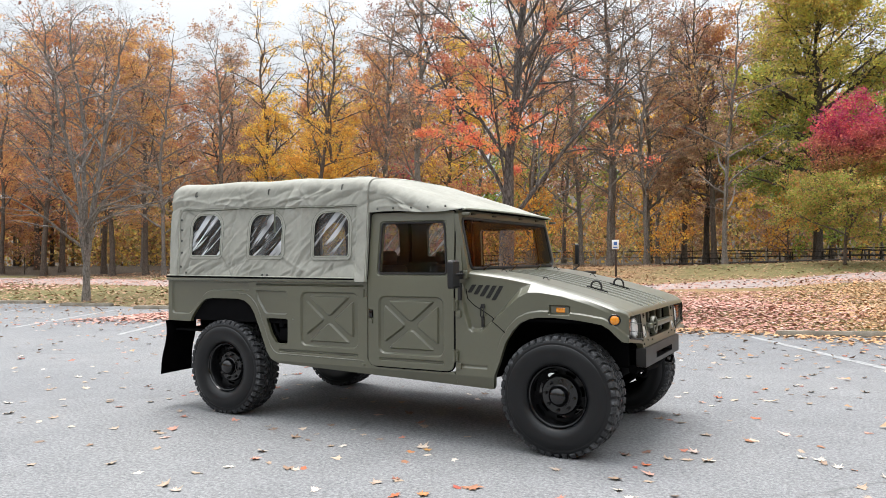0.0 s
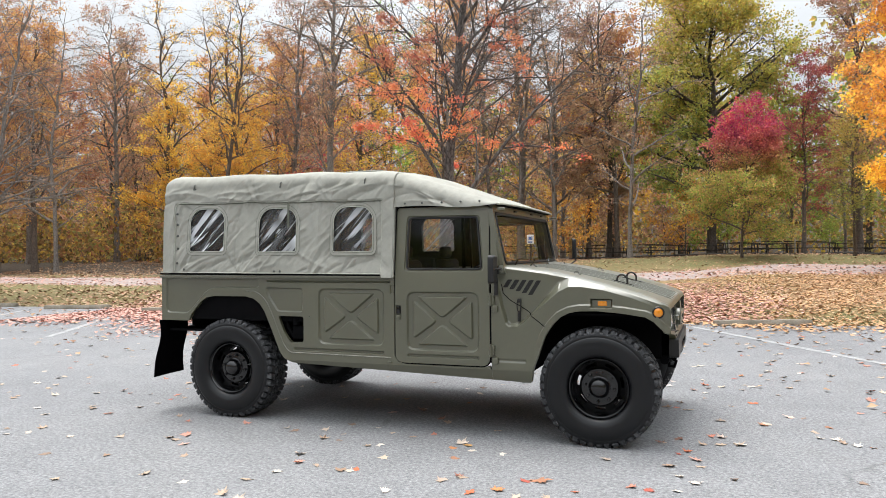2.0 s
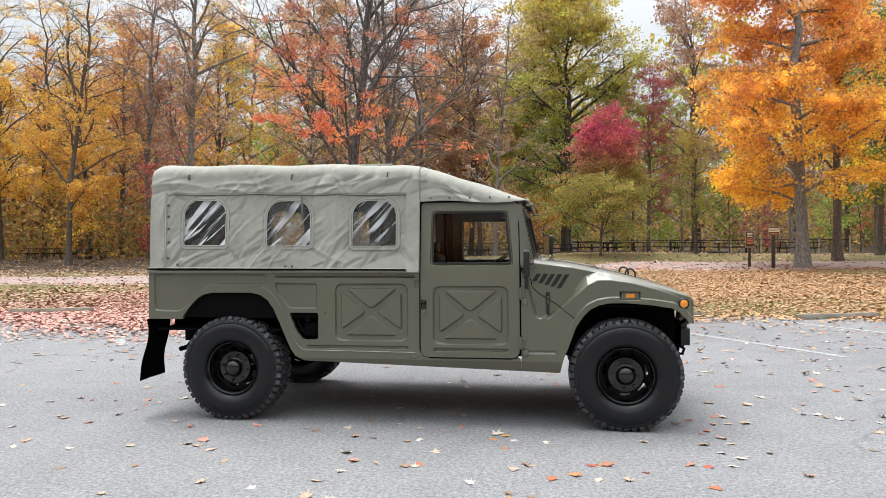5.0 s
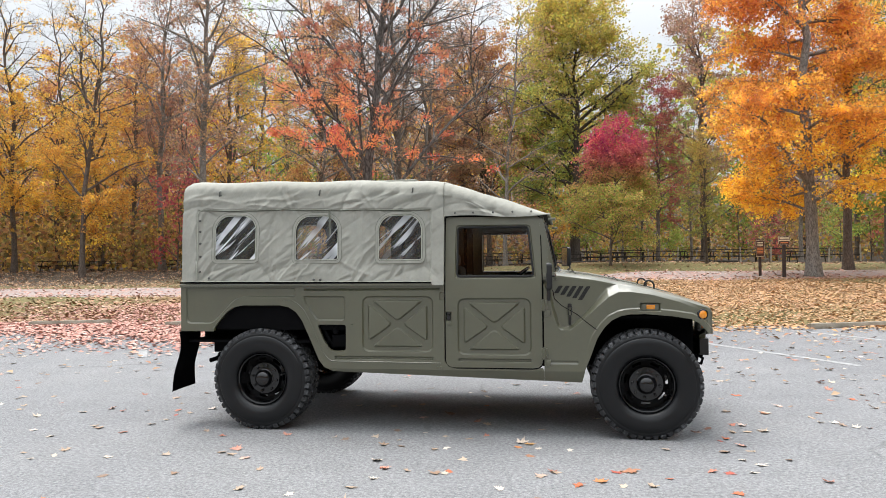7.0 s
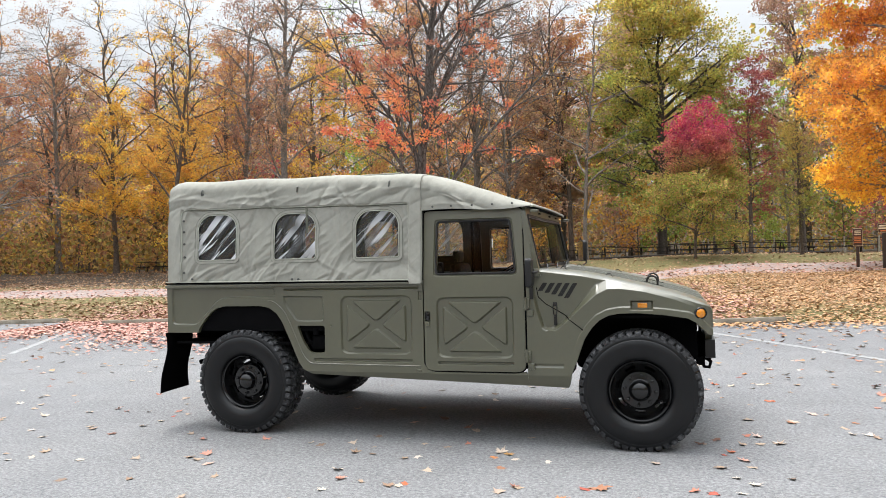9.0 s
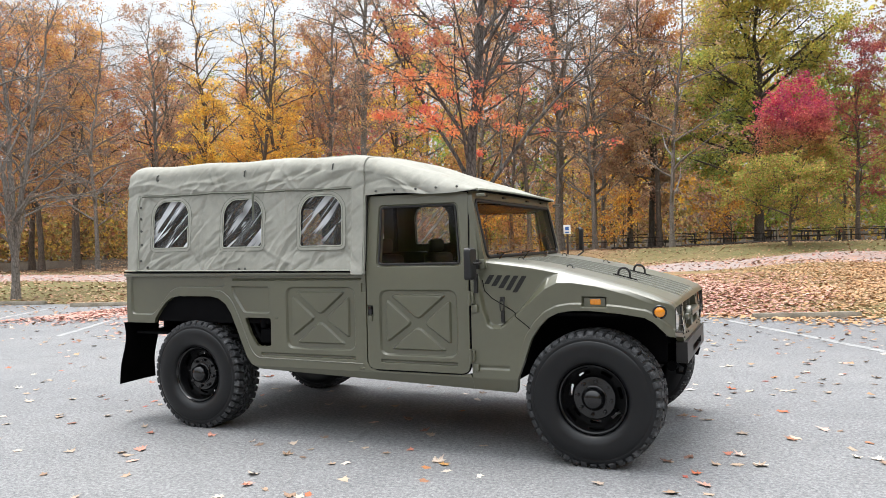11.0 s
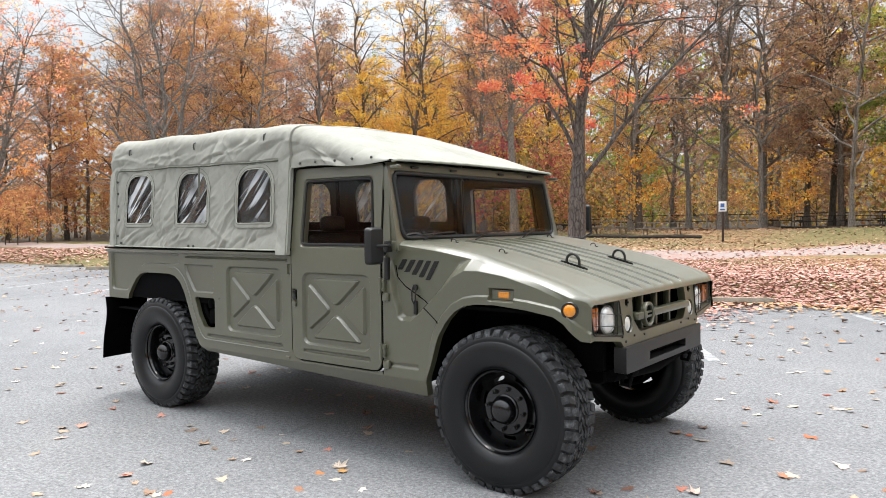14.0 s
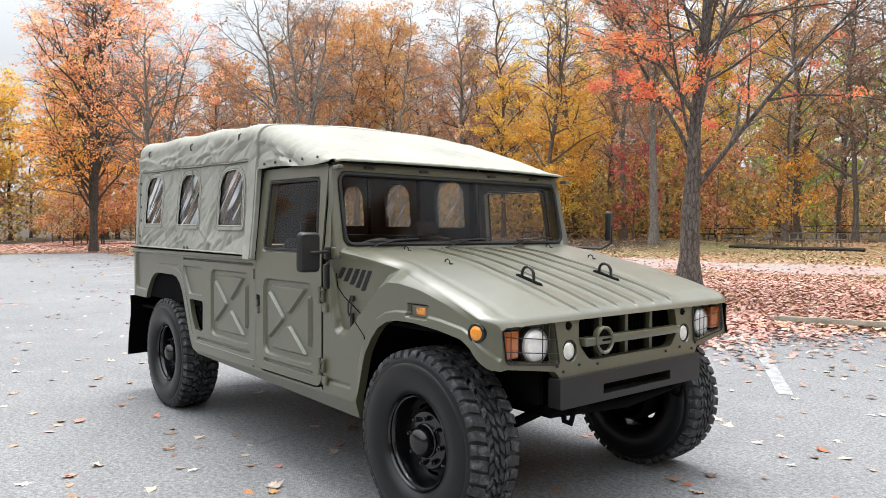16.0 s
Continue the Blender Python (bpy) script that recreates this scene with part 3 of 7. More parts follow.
tagged(stand(left_maple, -42, 9.6, 0), "tall maple with coral and orange leaves", "tree", "trees of the park")
bare_b = tree("bare_tree", 61, 12.0, 0.19, 2.6, 4.2, 16, 8, 7, 6000, 0.10, M_BARK_TAUPE, L_CORAL, lift=0.95, crown=(0.9, 0.9, 0.4), stems=3, wander=0.12, gaps=0.5, thin=0.014, split=True)
tagged(stand(bare_b, -32.0, 9.8, 70), "grey tree with the last orange leaves", "tree", "trees of the park")
# ---------------------------------------------------------------- the woods behind the lot
grand = tree("green_maple", 71, 18.5, 0.30, 3.2, 6.0, 34, 9, 8, 52000, 0.155, M_BARK_DARK, L_GREEN, lift=0.6, crown=(0.9, 1.0, 0.4), low=2.6, gaps=0.24, split=True)
tagged(stand(grand, 3.6, 46.0, 0), "broad maple turning from green to gold", "tree", "trees of the woods")
base = {
    "near_a": tree("oak_tree", 81, 19.5, 0.23, 3.8, 4.4, 24, 8, 5, 13000, 0.15, M_BARK_BROWN, L_RUST, lift=0.75, crown=(0.7, 1.0, 0.45), low=3.0, gaps=0.2),
    "near_b": tree("oak_tree", 82, 22.0, 0.20, 4.0, 4.3, 26, 8, 6, 10500, 0.145, M_BARK_BROWN, L_YELLOW, lift=0.70, crown=(1.0, 0.85, 0.45), low=2.6, gaps=0.28, leaf_from=0.52),
    "bare": tree("grey_tree", 83, 22.0, 0.25, 5.0, 4.6, 28, 9, 8, 7500, 0.13, M_BARK_TAUPE, L_BROWN, lift=0.75, crown=(0.8, 1.0, 0.5), low=4.0, gaps=0.3),
    "mid_a": tree("oak_tree", 84, 18.0, 0.24, 4.0, 4.6, 15, 5, 4, 6200, 0.22, M_BARK_DARK, L_RUST, lift=0.75, crown=(0.75, 1.0, 0.4), low=2.6, gaps=0.22),
    "mid_b": tree("oak_tree", 85, 19.5, 0.20, 5.0, 3.7, 15, 6, 4, 4600, 0.21, M_BARK_BROWN, L_BROWN, lift=0.9, crown=(0.7, 1.0, 0.4), low=3.0, gaps=0.32),
    "mid_bare": tree("grey_tree", 90, 20.0, 0.17, 3.0, 4.6, 22, 7, 6, 2600, 0.14, M_BARK_TAUPE, L_BROWN, lift=0.6, crown=(0.9, 1.0, 0.45), low=2.6, gaps=0.3),
    "far_a": tree("far_tree", 86, 17.0, 0.22, 2.6, 4.8, 11, 4, 3, 1350, 0.55, M_BARK_DARK, L_RUST, lift=0.75, crown=(0.8, 1.0, 0.5), low=1.6, gaps=0.1),
    "far_b": tree("far_tree", 87, 18.0, 0.20, 3.5, 4.2, 11, 4, 3, 1150, 0.50, M_BARK_BROWN, L_BROWN, lift=0.85, crown=(0.8, 1.0, 0.5), low=2.0, gaps=0.25),
    "under_a": tree("sapling", 88, 5.2, 0.045, 0.5, 2.1, 10, 4, 3, 950, 0.21, M_BARK_DARK, L_YELLOW, lift=0.75, crown=(0.9, 1.0, 0.3), low=0.2),
    "under_b": tree("sapling", 89, 6.8, 0.055, 0.9, 2.3, 10, 4, 3, 850, 0.22, M_BARK_BROWN, L_CRIMSON, lift=0.6, crown=(0.9, 1.0, 0.3), low=0.4),
}
TAG = {"near_a": "tall oak in autumn leaf at the edge of the woods", "near_b": "slender tree with thinning autumn leaves", "bare": "lofty grey tree with a few brown leaves",
       "mid_a": "oak in autumn leaf inside the woods", "mid_b": "slim woodland tree with brown leaves", "mid_bare": "nearly bare grey-brown woodland tree", "far_a": "distant woodland tree in autumn colour",
       "far_b": "distant woodland tree with brown leaves", "under_a": "small understory tree with yellow leaves", "under_b": "small understory tree with red leaves"}
PALETTES = [(64, [(L_RED, 2), (L_YELLOW, 3), (L_RUST, 4), (L_BROWN, 2)]), (46, [(L_RUST, 4), (L_BROWN, 5), (L_YELLOW, 1)]), (32.5, [(L_YELLOW, 4), (L_RUST, 2), (L_BROWN, 3), (L_GREEN_DARK, 1)]),
            (27, [(L_CRIMSON, 1), (L_RUST, 4), (L_BROWN, 3), (L_YELLOW, 2)]), (14, [(L_BROWN, 5), (L_RUST, 2), (L_YELLOW, 2), (L_GREEN_DARK, 3)]), (5, [(L_BROWN, 5), (L_RUST, 3), (L_YELLOW, 3), (L_GREEN_DARK, 1)]),
            (-9, [(L_GREEN, 7), (L_YELLOW, 2), (L_GREEN_DARK, 2)]), (-99, [(L_GREEN_DARK, 4), (L_CRIMSON, 1), (L_BROWN, 3), (L_GREEN, 2)])]
pick = random.Random(17)


def palette(x, y):
    """The woods change colour along their edge: rust, yellow, brown, then green."""
    az = math.degrees(math.atan2(4.5 - x, y + 6)) + pick.uniform(-3, 3)
    for lo, items in PALETTES:
        if az > lo:
            return pick.choice([m for m, n in items for _ in range(n)])


for name_, x, y, turn, size, leaf in (
        ("near_b", -33.6, 36.6, 15, 0.92, L_YELLOW), ("near_b", -25.9, 32.8, 130, 0.86, L_YELLOW), ("bare", -18.2, 33.4, 60, 1.0, L_BROWN), ("bare", -8.9, 43.3, 200, 1.08, L_BROWN),
        ("near_a", -13.5, 41.0, 77, 0.95, L_RUST), ("under_b", -21.5, 36.0, 20, 1.0, L_CRIMSON), ("under_b", -15.5, 35.5, 140, 0.9, L_RUST), ("under_a", -12.0, 37.0, 70, 0.9, L_YELLOW),
        ("near_a", 10.4, 34.6, 190, 0.36, L_GREEN), ("near_a", 15.6, 29.0, 20, 0.9, L_ORANGE), ("near_b", -2.5, 45.0, 250, 0.95, L_BROWN), ("near_a", 9.0, 44.0, 20, 0.62, L_CRIMSON),
        ("near_a", 12.5, 47.0, 200, 0.95, L_BROWN), ("near_a", -44.0, 30.0, 0, 0.92, L_RUST), ("near_a", -37.5, 28.5, 100, 0.86, L_RUST), ("bare", -47.0, 36.0, 10, 0.85, L_BROWN),
        ("near_b", -52.0, 27.0, 220, 0.85, L_RUST), ("near_a", -58.0, 24.0, 70, 0.85, L_RUST), ("bare", -40.0, 38.0, 160, 0.9, L_BROWN), ("near_b", -29.5, 40.0, 310, 0.9, L_YELLOW),
        ("near_a", -21.5, 43.0, 33, 0.9, L_YELLOW), ("near_a", -5.0, 48.0, 280, 0.9, L_BROWN), ("under_a", 2.0, 44.0, 0, 0.9, L_YELLOW), ("under_a", -4.0, 40.0, 50, 0.7, L_YELLOW),
        ("mid_bare", -8.4, 41.0, 20, 0.95, L_BROWN), ("mid_bare", -10.8, 42.5, 140, 1.0, L_BROWN), ("mid_bare", -7.0, 45.5, 250, 1.05, L_BROWN), ("mid_bare", -12.8, 38.0, 310, 0.9, L_BROWN), ("mid_bare", -0.8, 37.5, 0, 0.8, L_BROWN), ("mid_bare", -6.0, 41.0, 90, 0.9, L_BROWN), ("near_a", -44.5, 25.6, 10, 0.9, L_RUST), ("near_a", -50.5, 31.0, 80, 1.0, L_BROWN), ("near_a", -39.0, 27.0, 150, 0.85, L_RUST), ("near_a", -57.0, 33.0, 230, 1.0, L_RUST),
        ("mid_bare", -34.5, 27.5, 120, 0.85, L_BROWN), ("near_b", 19.0, 33.0, 50, 0.9, L_GREEN_DARK), ("near_a", 22.0, 28.0, 150, 0.85, L_ORANGE)):
    tagged(plant(base[name_], x, y, turn, size, leaf), TAG[name_], "tree", "trees of the woods")


def row(kinds, y0, y1, x0, x1, gap, size):
    x = x0
    while x < x1:
        k = pick.choice(kinds)
        yy = pick.uniform(y0, y1)
        xx = x + pick.uniform(-0.3, 0.3) * gap
        # lower trees behind the crimson maple leave the sky open
        low_gap = 0.66 if -10 < math.degrees(math.atan2(3.0 - xx, yy + 7)) < -3 else 1.0
        tagged(plant(base[k], xx, yy, pick.uniform(0, 360), low_gap * size * pick.uniform(0.85, 1.12), palette(xx, yy)), TAG[k], "tree", "trees of the woods")
        x += gap * pick.uniform(0.8, 1.2)


row(["mid_a", "mid_bare", "mid_b", "mid_bare"], 46, 55, -66, 34, 5.2, 0.97)
row(["mid_b", "far_a", "far_b"], 57, 67, -78, 42, 5.8, 1.06)
row(["far_a", "far_b"], 72, 90, -100, 60, 6.5, 1.0)
row(["under_a", "under_b", "under_a"], 47, 54, -60, 28, 5.0, 0.8)
row(["under_a", "under_a", "under_b"], 56, 64, -70, 36, 4.4, 1.0)
# thicket deep in the woods: brush and low leaves, too many to count
trng = np.random.default_rng(91)
n_t = 80000
tx, ty = trng.uniform(-105, 62, n_t), trng.uniform(55, 84, n_t)
far_end = np.arange(n_t) < 12000
tx, ty = np.where(far_end, trng.uniform(-84, -63, n_t), tx), np.where(far_end, trng.uniform(-26, 46, n_t), ty)
west_end = (np.arange(n_t) >= 12000) & (np.arange(n_t) < 27000)
tx, ty = np.where(west_end, trng.uniform(-66, -17, n_t), tx), np.where(west_end, trng.uniform(36, 50, n_t), ty)
top = 2.6 + 2.6 * np.sin(0.31 * tx + 0.2 * ty) ** 2 + 2.0 * np.sin(0.83 * tx + 1.0) ** 2
tz = height(tx, ty) + top * trng.uniform(0, 1, n_t) ** 0.8
tv, tf = blades(trng, np.stack([tx, ty, tz], -1), 0.36)
tagged(raw("woods_thicket", tv, tf, L_THICKET), "dim tangle of brush deep in the woods", "undergrowth", kind="stuff")
# trees on the rise behind the woods
hill = tree("far_tree", 94, 17.0, 0.24, 1.5, 5.6, 8, 3, 2, 520, 0.95, M_BARK_DARK, L_BROWN, lift=0.7, crown=(0.9, 1.0, 0.6), low=0.6)
tagged(stand(hill, -20.0, 100.0, 0), "distant woodland tree on the rise", "tree", "trees of the woods")
for k in range(46):
    x, y = -135 + 5.0 * k + pick.uniform(-2, 2), pick.uniform(94, 128)
    tagged(plant(hill, x, y, pick.uniform(0, 360), pick.uniform(0.8, 1.1), pick.choice([L_BROWN, L_GREEN_DARK, L_RUST, L_GREEN_DARK])), "distant woodland tree on the rise", "tree", "trees of the woods")
# woods past the far end of the lot
for _ in range(46):
    x, y = pick.uniform(-92, -62), pick.uniform(-24, 45)
    k = pick.choice(["far_a", "mid_a", "far_b"])
    tagged(plant(base[k], x, y, pick.uniform(0, 360), pick.uniform(0.7, 0.95), palette(x, y)), TAG[k], "tree", "trees of the woods")
for _ in range(22):
    x, y = pick.uniform(-64, -50), pick.uniform(11, 30)
    tagged(plant(base["under_a"], x, y, pick.uniform(0, 360), pick.uniform(0.7, 1.1), pick.choice([L_RUST, L_BROWN, L_RUST])), "small understory tree with rust-brown leaves", "tree", "trees of the woods")
# woods across the lot, behind and beside the camera's path
across = tree("far_tree", 93, 17.0, 0.24, 2.6, 5.2, 10, 4, 2, 2600, 0.46, M_BARK_DARK, L_RUST, lift=0.7, crown=(0.9, 1.0, 0.6), low=1.2)
spots = [(-75 + 3.4 * k + pick.uniform(-1, 1), -45 + pick.uniform(-3, 3), 0.80) for k in range(34)] + [(-72 + 7.0 * k + pick.uniform(-1, 1), -52 + pick.uniform(-3, 3), 0.86) for k in range(16)]
spots += [(29 + pick.uniform(-2.5, 2.5), -30 + 3.1 * k + pick.uniform(-1, 1), 0.92) for k in range(17)]
for x, y, sz in spots:
    tagged(plant(across, x, y, pick.uniform(0, 360), sz * pick.uniform(0.94, 1.06), pick.choice([L_RUST, L_BROWN, L_BROWN, L_GREEN_DARK])), "autumn tree beyond the far side of the lot", "tree", "trees of the woods")
tagged(stand(across, -82, -40, 0), "autumn tree beyond the far side of the lot", "tree", "trees of the woods")
for k, (x, y, sz) in {"near_a": (-30.5, 45.5, 0.95), "near_b": (-36.0, 44.0, 0.95), "bare": (-24.0, 38.5, 0.9), "mid_bare": (-55.0, 46.0, 1.0), "mid_a": (-50.0, 48.0, 1.0), "mid_b": (-44.5, 45.0, 1.0),
                      "far_a": (-60.0, 68.0, 1.0), "far_b": (25.0, 66.0, 1.0), "under_a": (-28.0, 37.0, 0.8), "under_b": (-19.0, 39.0, 0.85)}.items():
    tagged(stand(base[k], x, y, 45, sz), TAG[k], "tree", "trees of the woods")
# ---------------------------------------------------------------- fallen leaves
def leaf_outline(seed, curl):
    """A five-lobed maple leaf with a stalk, dished and curled at its tips."""
    r = random.Random(seed)
    pts = []
    for k in range(5):
        a = math.radians(-118 + 59 * k) + r.uniform(-0.08, 0.08)
        tip = (0.50, 0.46, 0.56, 0.46, 0.50)[k] * r.uniform(0.68, 1.12) * (0.82 if k in (0, 4) else 1)
        for da, q in ((-0.22, 0.62), (-0.10, 0.72), (0.0, 1.0), (0.10, 0.72), (0.22, 0.62)):
            pts.append((a + da, tip * q))
        if k < 4:
            pts.append((a + math.radians(29.5), r.uniform(0.22, 0.34)))
    pts.append((math.radians(180), 0.10))
    v = [(0.0, 0.0, 0.012)]
    for a, q in pts:
        x, y = q * math.sin(a), q * math.cos(a)
        v.append((x, y, 0.012 + curl * q * q * (0.4 + r.uniform(0, 1.4)) + 0.12 * r.uniform(-0.4, 1) * q))
    n = len(pts)
    f = [(0, k + 1, (k + 1) % n + 1) for k in range(n)]
    return v, f


def fallen_leaf_mat(stops):
    def build(nt):
        c = ramp(nt, object_random(nt), [(i / (len(stops) - 1), s) for i, s in enumerate(stops)], "CONSTANT")
        n = noise_tex(nt, coords(nt), 9.0, 4, 0.6)
        c = mix(nt, 0.5, c, ramp(nt, n, [(0.3, (0.3, 0.28, 0.26)), (0.7, (0.72, 0.70, 0.66))]), "OVERLAY")
        return bsdf(nt, c, 0.7)
    return build


def litter_mat(stops):
    def build(nt):
        c = ramp(nt, island(nt), [(i / (len(stops) - 1), s) for i, s in enumerate(stops)])
        return bsdf(nt, c, 0.75)
    return build


F_PALE = mat("dry_leaf_pale", fallen_leaf_mat([(0.38, 0.29, 0.22), (0.48, 0.41, 0.34), (0.22, 0.15, 0.11), (0.55, 0.49, 0.43), (0.36, 0.26, 0.19), (0.12, 0.08, 0.06)]))
F_WARM = mat("fallen_leaf_warm", fallen_leaf_mat([(0.44, 0.12, 0.05), (0.46, 0.19, 0.07), (0.34, 0.075, 0.05), (0.48, 0.27, 0.10), (0.32, 0.15, 0.085), (0.23, 0.05, 0.04)]))
G_GOLD = mat("leaf_drift_gold", litter_mat([(0.50, 0.285, 0.125), (0.43, 0.225, 0.10), (0.52, 0.33, 0.16), (0.31, 0.155, 0.08), (0.52, 0.38, 0.24), (0.42, 0.195, 0.095)]))
G_PINK = mat("leaf_drift_pink", litter_mat([(0.48, 0.23, 0.185), (0.56, 0.33, 0.275), (0.42, 0.185, 0.145), (0.60, 0.42, 0.355), (0.48, 0.22, 0.165), (0.28, 0.125, 0.10)]))
G_BROWN = mat("leaf_drift_brown", litter_mat([(0.30, 0.18, 0.10), (0.40, 0.25, 0.14), (0.22, 0.12, 0.07), (0.46, 0.33, 0.20), (0.34, 0.17, 0.10), (0.16, 0.09, 0.05)]))

leaf_meshes = []
for k, curl in enumerate((0.10, 0.32, -0.12, 0.55)):
    v, f = leaf_outline(40 + k, curl)
    for m_ in (F_PALE, F_WARM):
        me = bpy.data.meshes.new("fallen_leaf")
        me.from_pydata(v, [], f)
        me.materials.append(m_)
        for p_ in me.polygons:
            p_.use_smooth = True
        leaf_meshes.append((me, m_))
lr = random.Random(23)


def drop_leaf(x, y, size, warm):
    me, m_ = lr.choice([q for q in leaf_meshes if (q[1] == F_WARM) == warm])
    o = new("fallen_leaf", me)
    o.matrix_world = pose(x, y, 0.002, lr.uniform(-9, 9), lr.uniform(-9, 9), lr.uniform(0, 360)) @ Matrix.Diagonal((size, size * lr.uniform(0.8, 1.1), size, 1))
    return tagged(o, "warm orange or red maple leaf lying on asphalt" if warm else "dry pale brown maple leaf lying on asphalt", "leaf", "fallen leaves on the asphalt")


# single leaves that lie in plain view
for x, y, size, warm in ((1.30, -2.57, 0.15, False), (2.46, -1.65, 0.15, True), (1.34, -2.89, 0.14, False), (0.07, -2.99, 0.13, False), (3.16, -1.97, 0.19, True), (3.08, -2.02, 0.13, True), (4.29, -0.64, 0.17, False),
                         (4.40, -0.62, 0.13, False), (4.62, 0.15, 0.14, True), (5.13, 0.23, 0.14, True), (-0.53, -2.55, 0.14, False), (0.13, -1.88, 0.14, False), (3.86, -1.95, 0.12, True), (-1.29, -1.93, 0.13, False),
                         (0.02, -1.83, 0.12, False), (1.41, -2.09, 0.13, True), (0.87, -1.31, 0.13, False), (2.35, -1.39, 0.14, True), (2.43, -1.30, 0.13, True), (2.52, -1.42, 0.11, False), (3.45, -0.04, 0.14, False),
                         (3.87, 0.65, 0.13, True), (3.98, 0.58, 0.14, False), (4.11, 1.96, 0.13, True), (4.56, 1.09, 0.15, True), (3.98, -1.01, 0.13, True), (4.05, -0.93, 0.11, True), (-2.47, -0.76, 0.13, False),
                         (2.95, -2.25, 0.16, True), (2.80, -2.35, 0.13, True), (3.30, -2.30, 0.12, False), (3.42, -2.12, 0.12, True)):
    drop_leaf(x, y, size, warm)
for _ in range(275):
    x, y = lr.uniform(-6.5, 9.0), lr.uniform(-4.2, 5.0)
    if abs(x - 0) < 0.35 and abs(abs(y) - 0.9) < 0.25 or abs(x - 3.4) < 0.35 and abs(abs(y) - 0.9) < 0.25:
        continue
    if lr.random() > (0.55 if x < -1.5 else 1.0):
        continue
    drop_leaf(x, y, lr.uniform(0.075, 0.15), lr.random() < 0.30)


def leaf_scatter(name, spots, material, label, seed):
    """Many lobed leaves in one mesh, each dropped at its own turn, tilt and size."""
    r = np.random.default_rng(seed)
    V, F, off = [], [], 0
    shapes = [leaf_outline(60 + k, c) for k, c in enumerate((0.15, 0.4, -0.1, 0.6, 0.25))]
    for x, y in spots:
        v, f = shapes[r.integers(0, len(shapes))]
        v = np.array(v) * r.uniform(0.08, 0.155)
        a = r.uniform(0, 6.283)
        t = r.normal(0, 0.12, 2)
        c, s_ = math.cos(a), math.sin(a)
        w = np.stack([v[:, 0] * c - v[:, 1] * s_ + x, v[:, 0] * s_ + v[:, 1] * c + y, np.maximum(0.002, v[:, 2] + 0.004 + v[:, 0] * t[0] + v[:, 1] * t[1])], -1)
        V.append(w)
        F.append(np.array(f) + off)
        off += len(v)
    return tagged(raw(name, np.concatenate(V), np.concatenate(F), material), label, "leaves", kind="stuff")


def drift(name, places, size, material, label, flat=0.5):
    """Many small folded leaf blades strewn over the land."""
    rng = np.random.default_rng(len(name) * 7 + len(places))
    n = len(places)
    yaw = rng.uniform(0, 6.283, n)
    a = np.stack([np.cos(yaw), np.sin(yaw), rng.normal(0, flat * 0.5, n)], -1)
    b = np.stack([-np.sin(yaw), np.cos(yaw), rng.normal(0, flat * 0.5, n)], -1)
    c = np.array([0, 0, 1.0])
    s = size * rng.uniform(0.55, 1.3, (n, 1))
    p = places + c * (0.012 + 0.25 * s * flat)
    v = np.stack([p - a * s * 0.5, p + b * s * 0.42 + c * s * 0.15, p + a * s * 0.5 + c * s * 0.05, p - b * s * 0.42 + c * s * 0.15], 1).reshape(-1, 3)
    i_ = np.arange(n)[:, None] * 4
    return tagged(raw(name, v, np.concatenate([i_, i_ + 1, i_ + 2, i_ + 3], 1), material), label, "leaves", kind="stuff")


def strew(n, x0, x1, y0, y1, keep, seed):
    rng = np.random.default_rng(seed)
    x, y = rng.uniform(x0, x1, n * 3), rng.uniform(y0, y1, n * 3)
    ok = rng.uniform(0, 1, n * 3) < keep(x, y)
    x, y = x[ok][:n], y[ok][:n]
    return np.stack([x, y, np.where(y < LOT_Y, 0.0, height(x, y))], -1)


patch = lambda x, y: 0.5 + 0.5 * np.sin(1.9 * x + 0.6 * y) * np.sin(1.3 * y - 0.8 * x + 1)
drift("gold_leaf_drift", strew(50000, 2.0, 24, 9.3, 25.5, lambda x, y: step(2, 6, x) * (1 - 0.8 * step(19, 25, y)), 1), 0.078, G_GOLD, "thick drift of gold and orange leaves on the bank", 0.4)
drift("pink_leaf_drift", strew(32000, -14, 6.5, 9.2, 18.5, lambda x, y: step(-14, -8, x) * (1 - step(3, 6.5, x)) * (1 - 0.7 * step(12.5, 17.5, y)) * (1 - 0.85 * step(11.6, 14.2, y) * (1 - step(-9, -3, x))), 2), 0.09, G_PINK, "drift of pinkish red maple leaves under the tree", 0.3)
drift("brown_leaf_drift", strew(8500, -46, -9, 9.3, 17.5, lambda x, y: (0.25 + 0.5 * step(-20, -9, x)) * (1 - 0.45 * step(11.5, 14.5, y)), 3), 0.12, G_BROWN, "thin drift of brown leaves on grass")
drift("woods_leaf_drift", strew(27000, -42, 22, 22, 44, lambda x, y: (y > lane_mid(x) + 2.6) * (0.6 - 0.35 * step(-5, 0, x)) + (np.abs(y - lane_mid(x)) <= 2.6) * 0.10, 4), 0.11, G_BROWN, "brown leaf litter along the edge of the woods")
drift("lane_leaf_drift", strew(5200, -40, 16, 15, 31, lambda x, y: (np.abs(y - lane_mid(x)) < 3.3) * 0.8, 5), 0.11, G_PINK, "pink leaves blown over the lane")
drift("kerb_leaf_drift", strew(21000, -11.5, 3.0, 3.4, 9.3, lambda x, y: step(3.6, 9.0, y + 0.7 * np.sin(0.9 * x) + 0.4 * np.sin(2.3 * x + y)) ** 1.25 * (1 - step(-0.5, 3.0, x)) * (0.30 + 0.70 * patch(2.2 * x, 1.7 * y)), 6), 0.098, G_PINK, "red leaves blown against the wheel stops", 0.35)
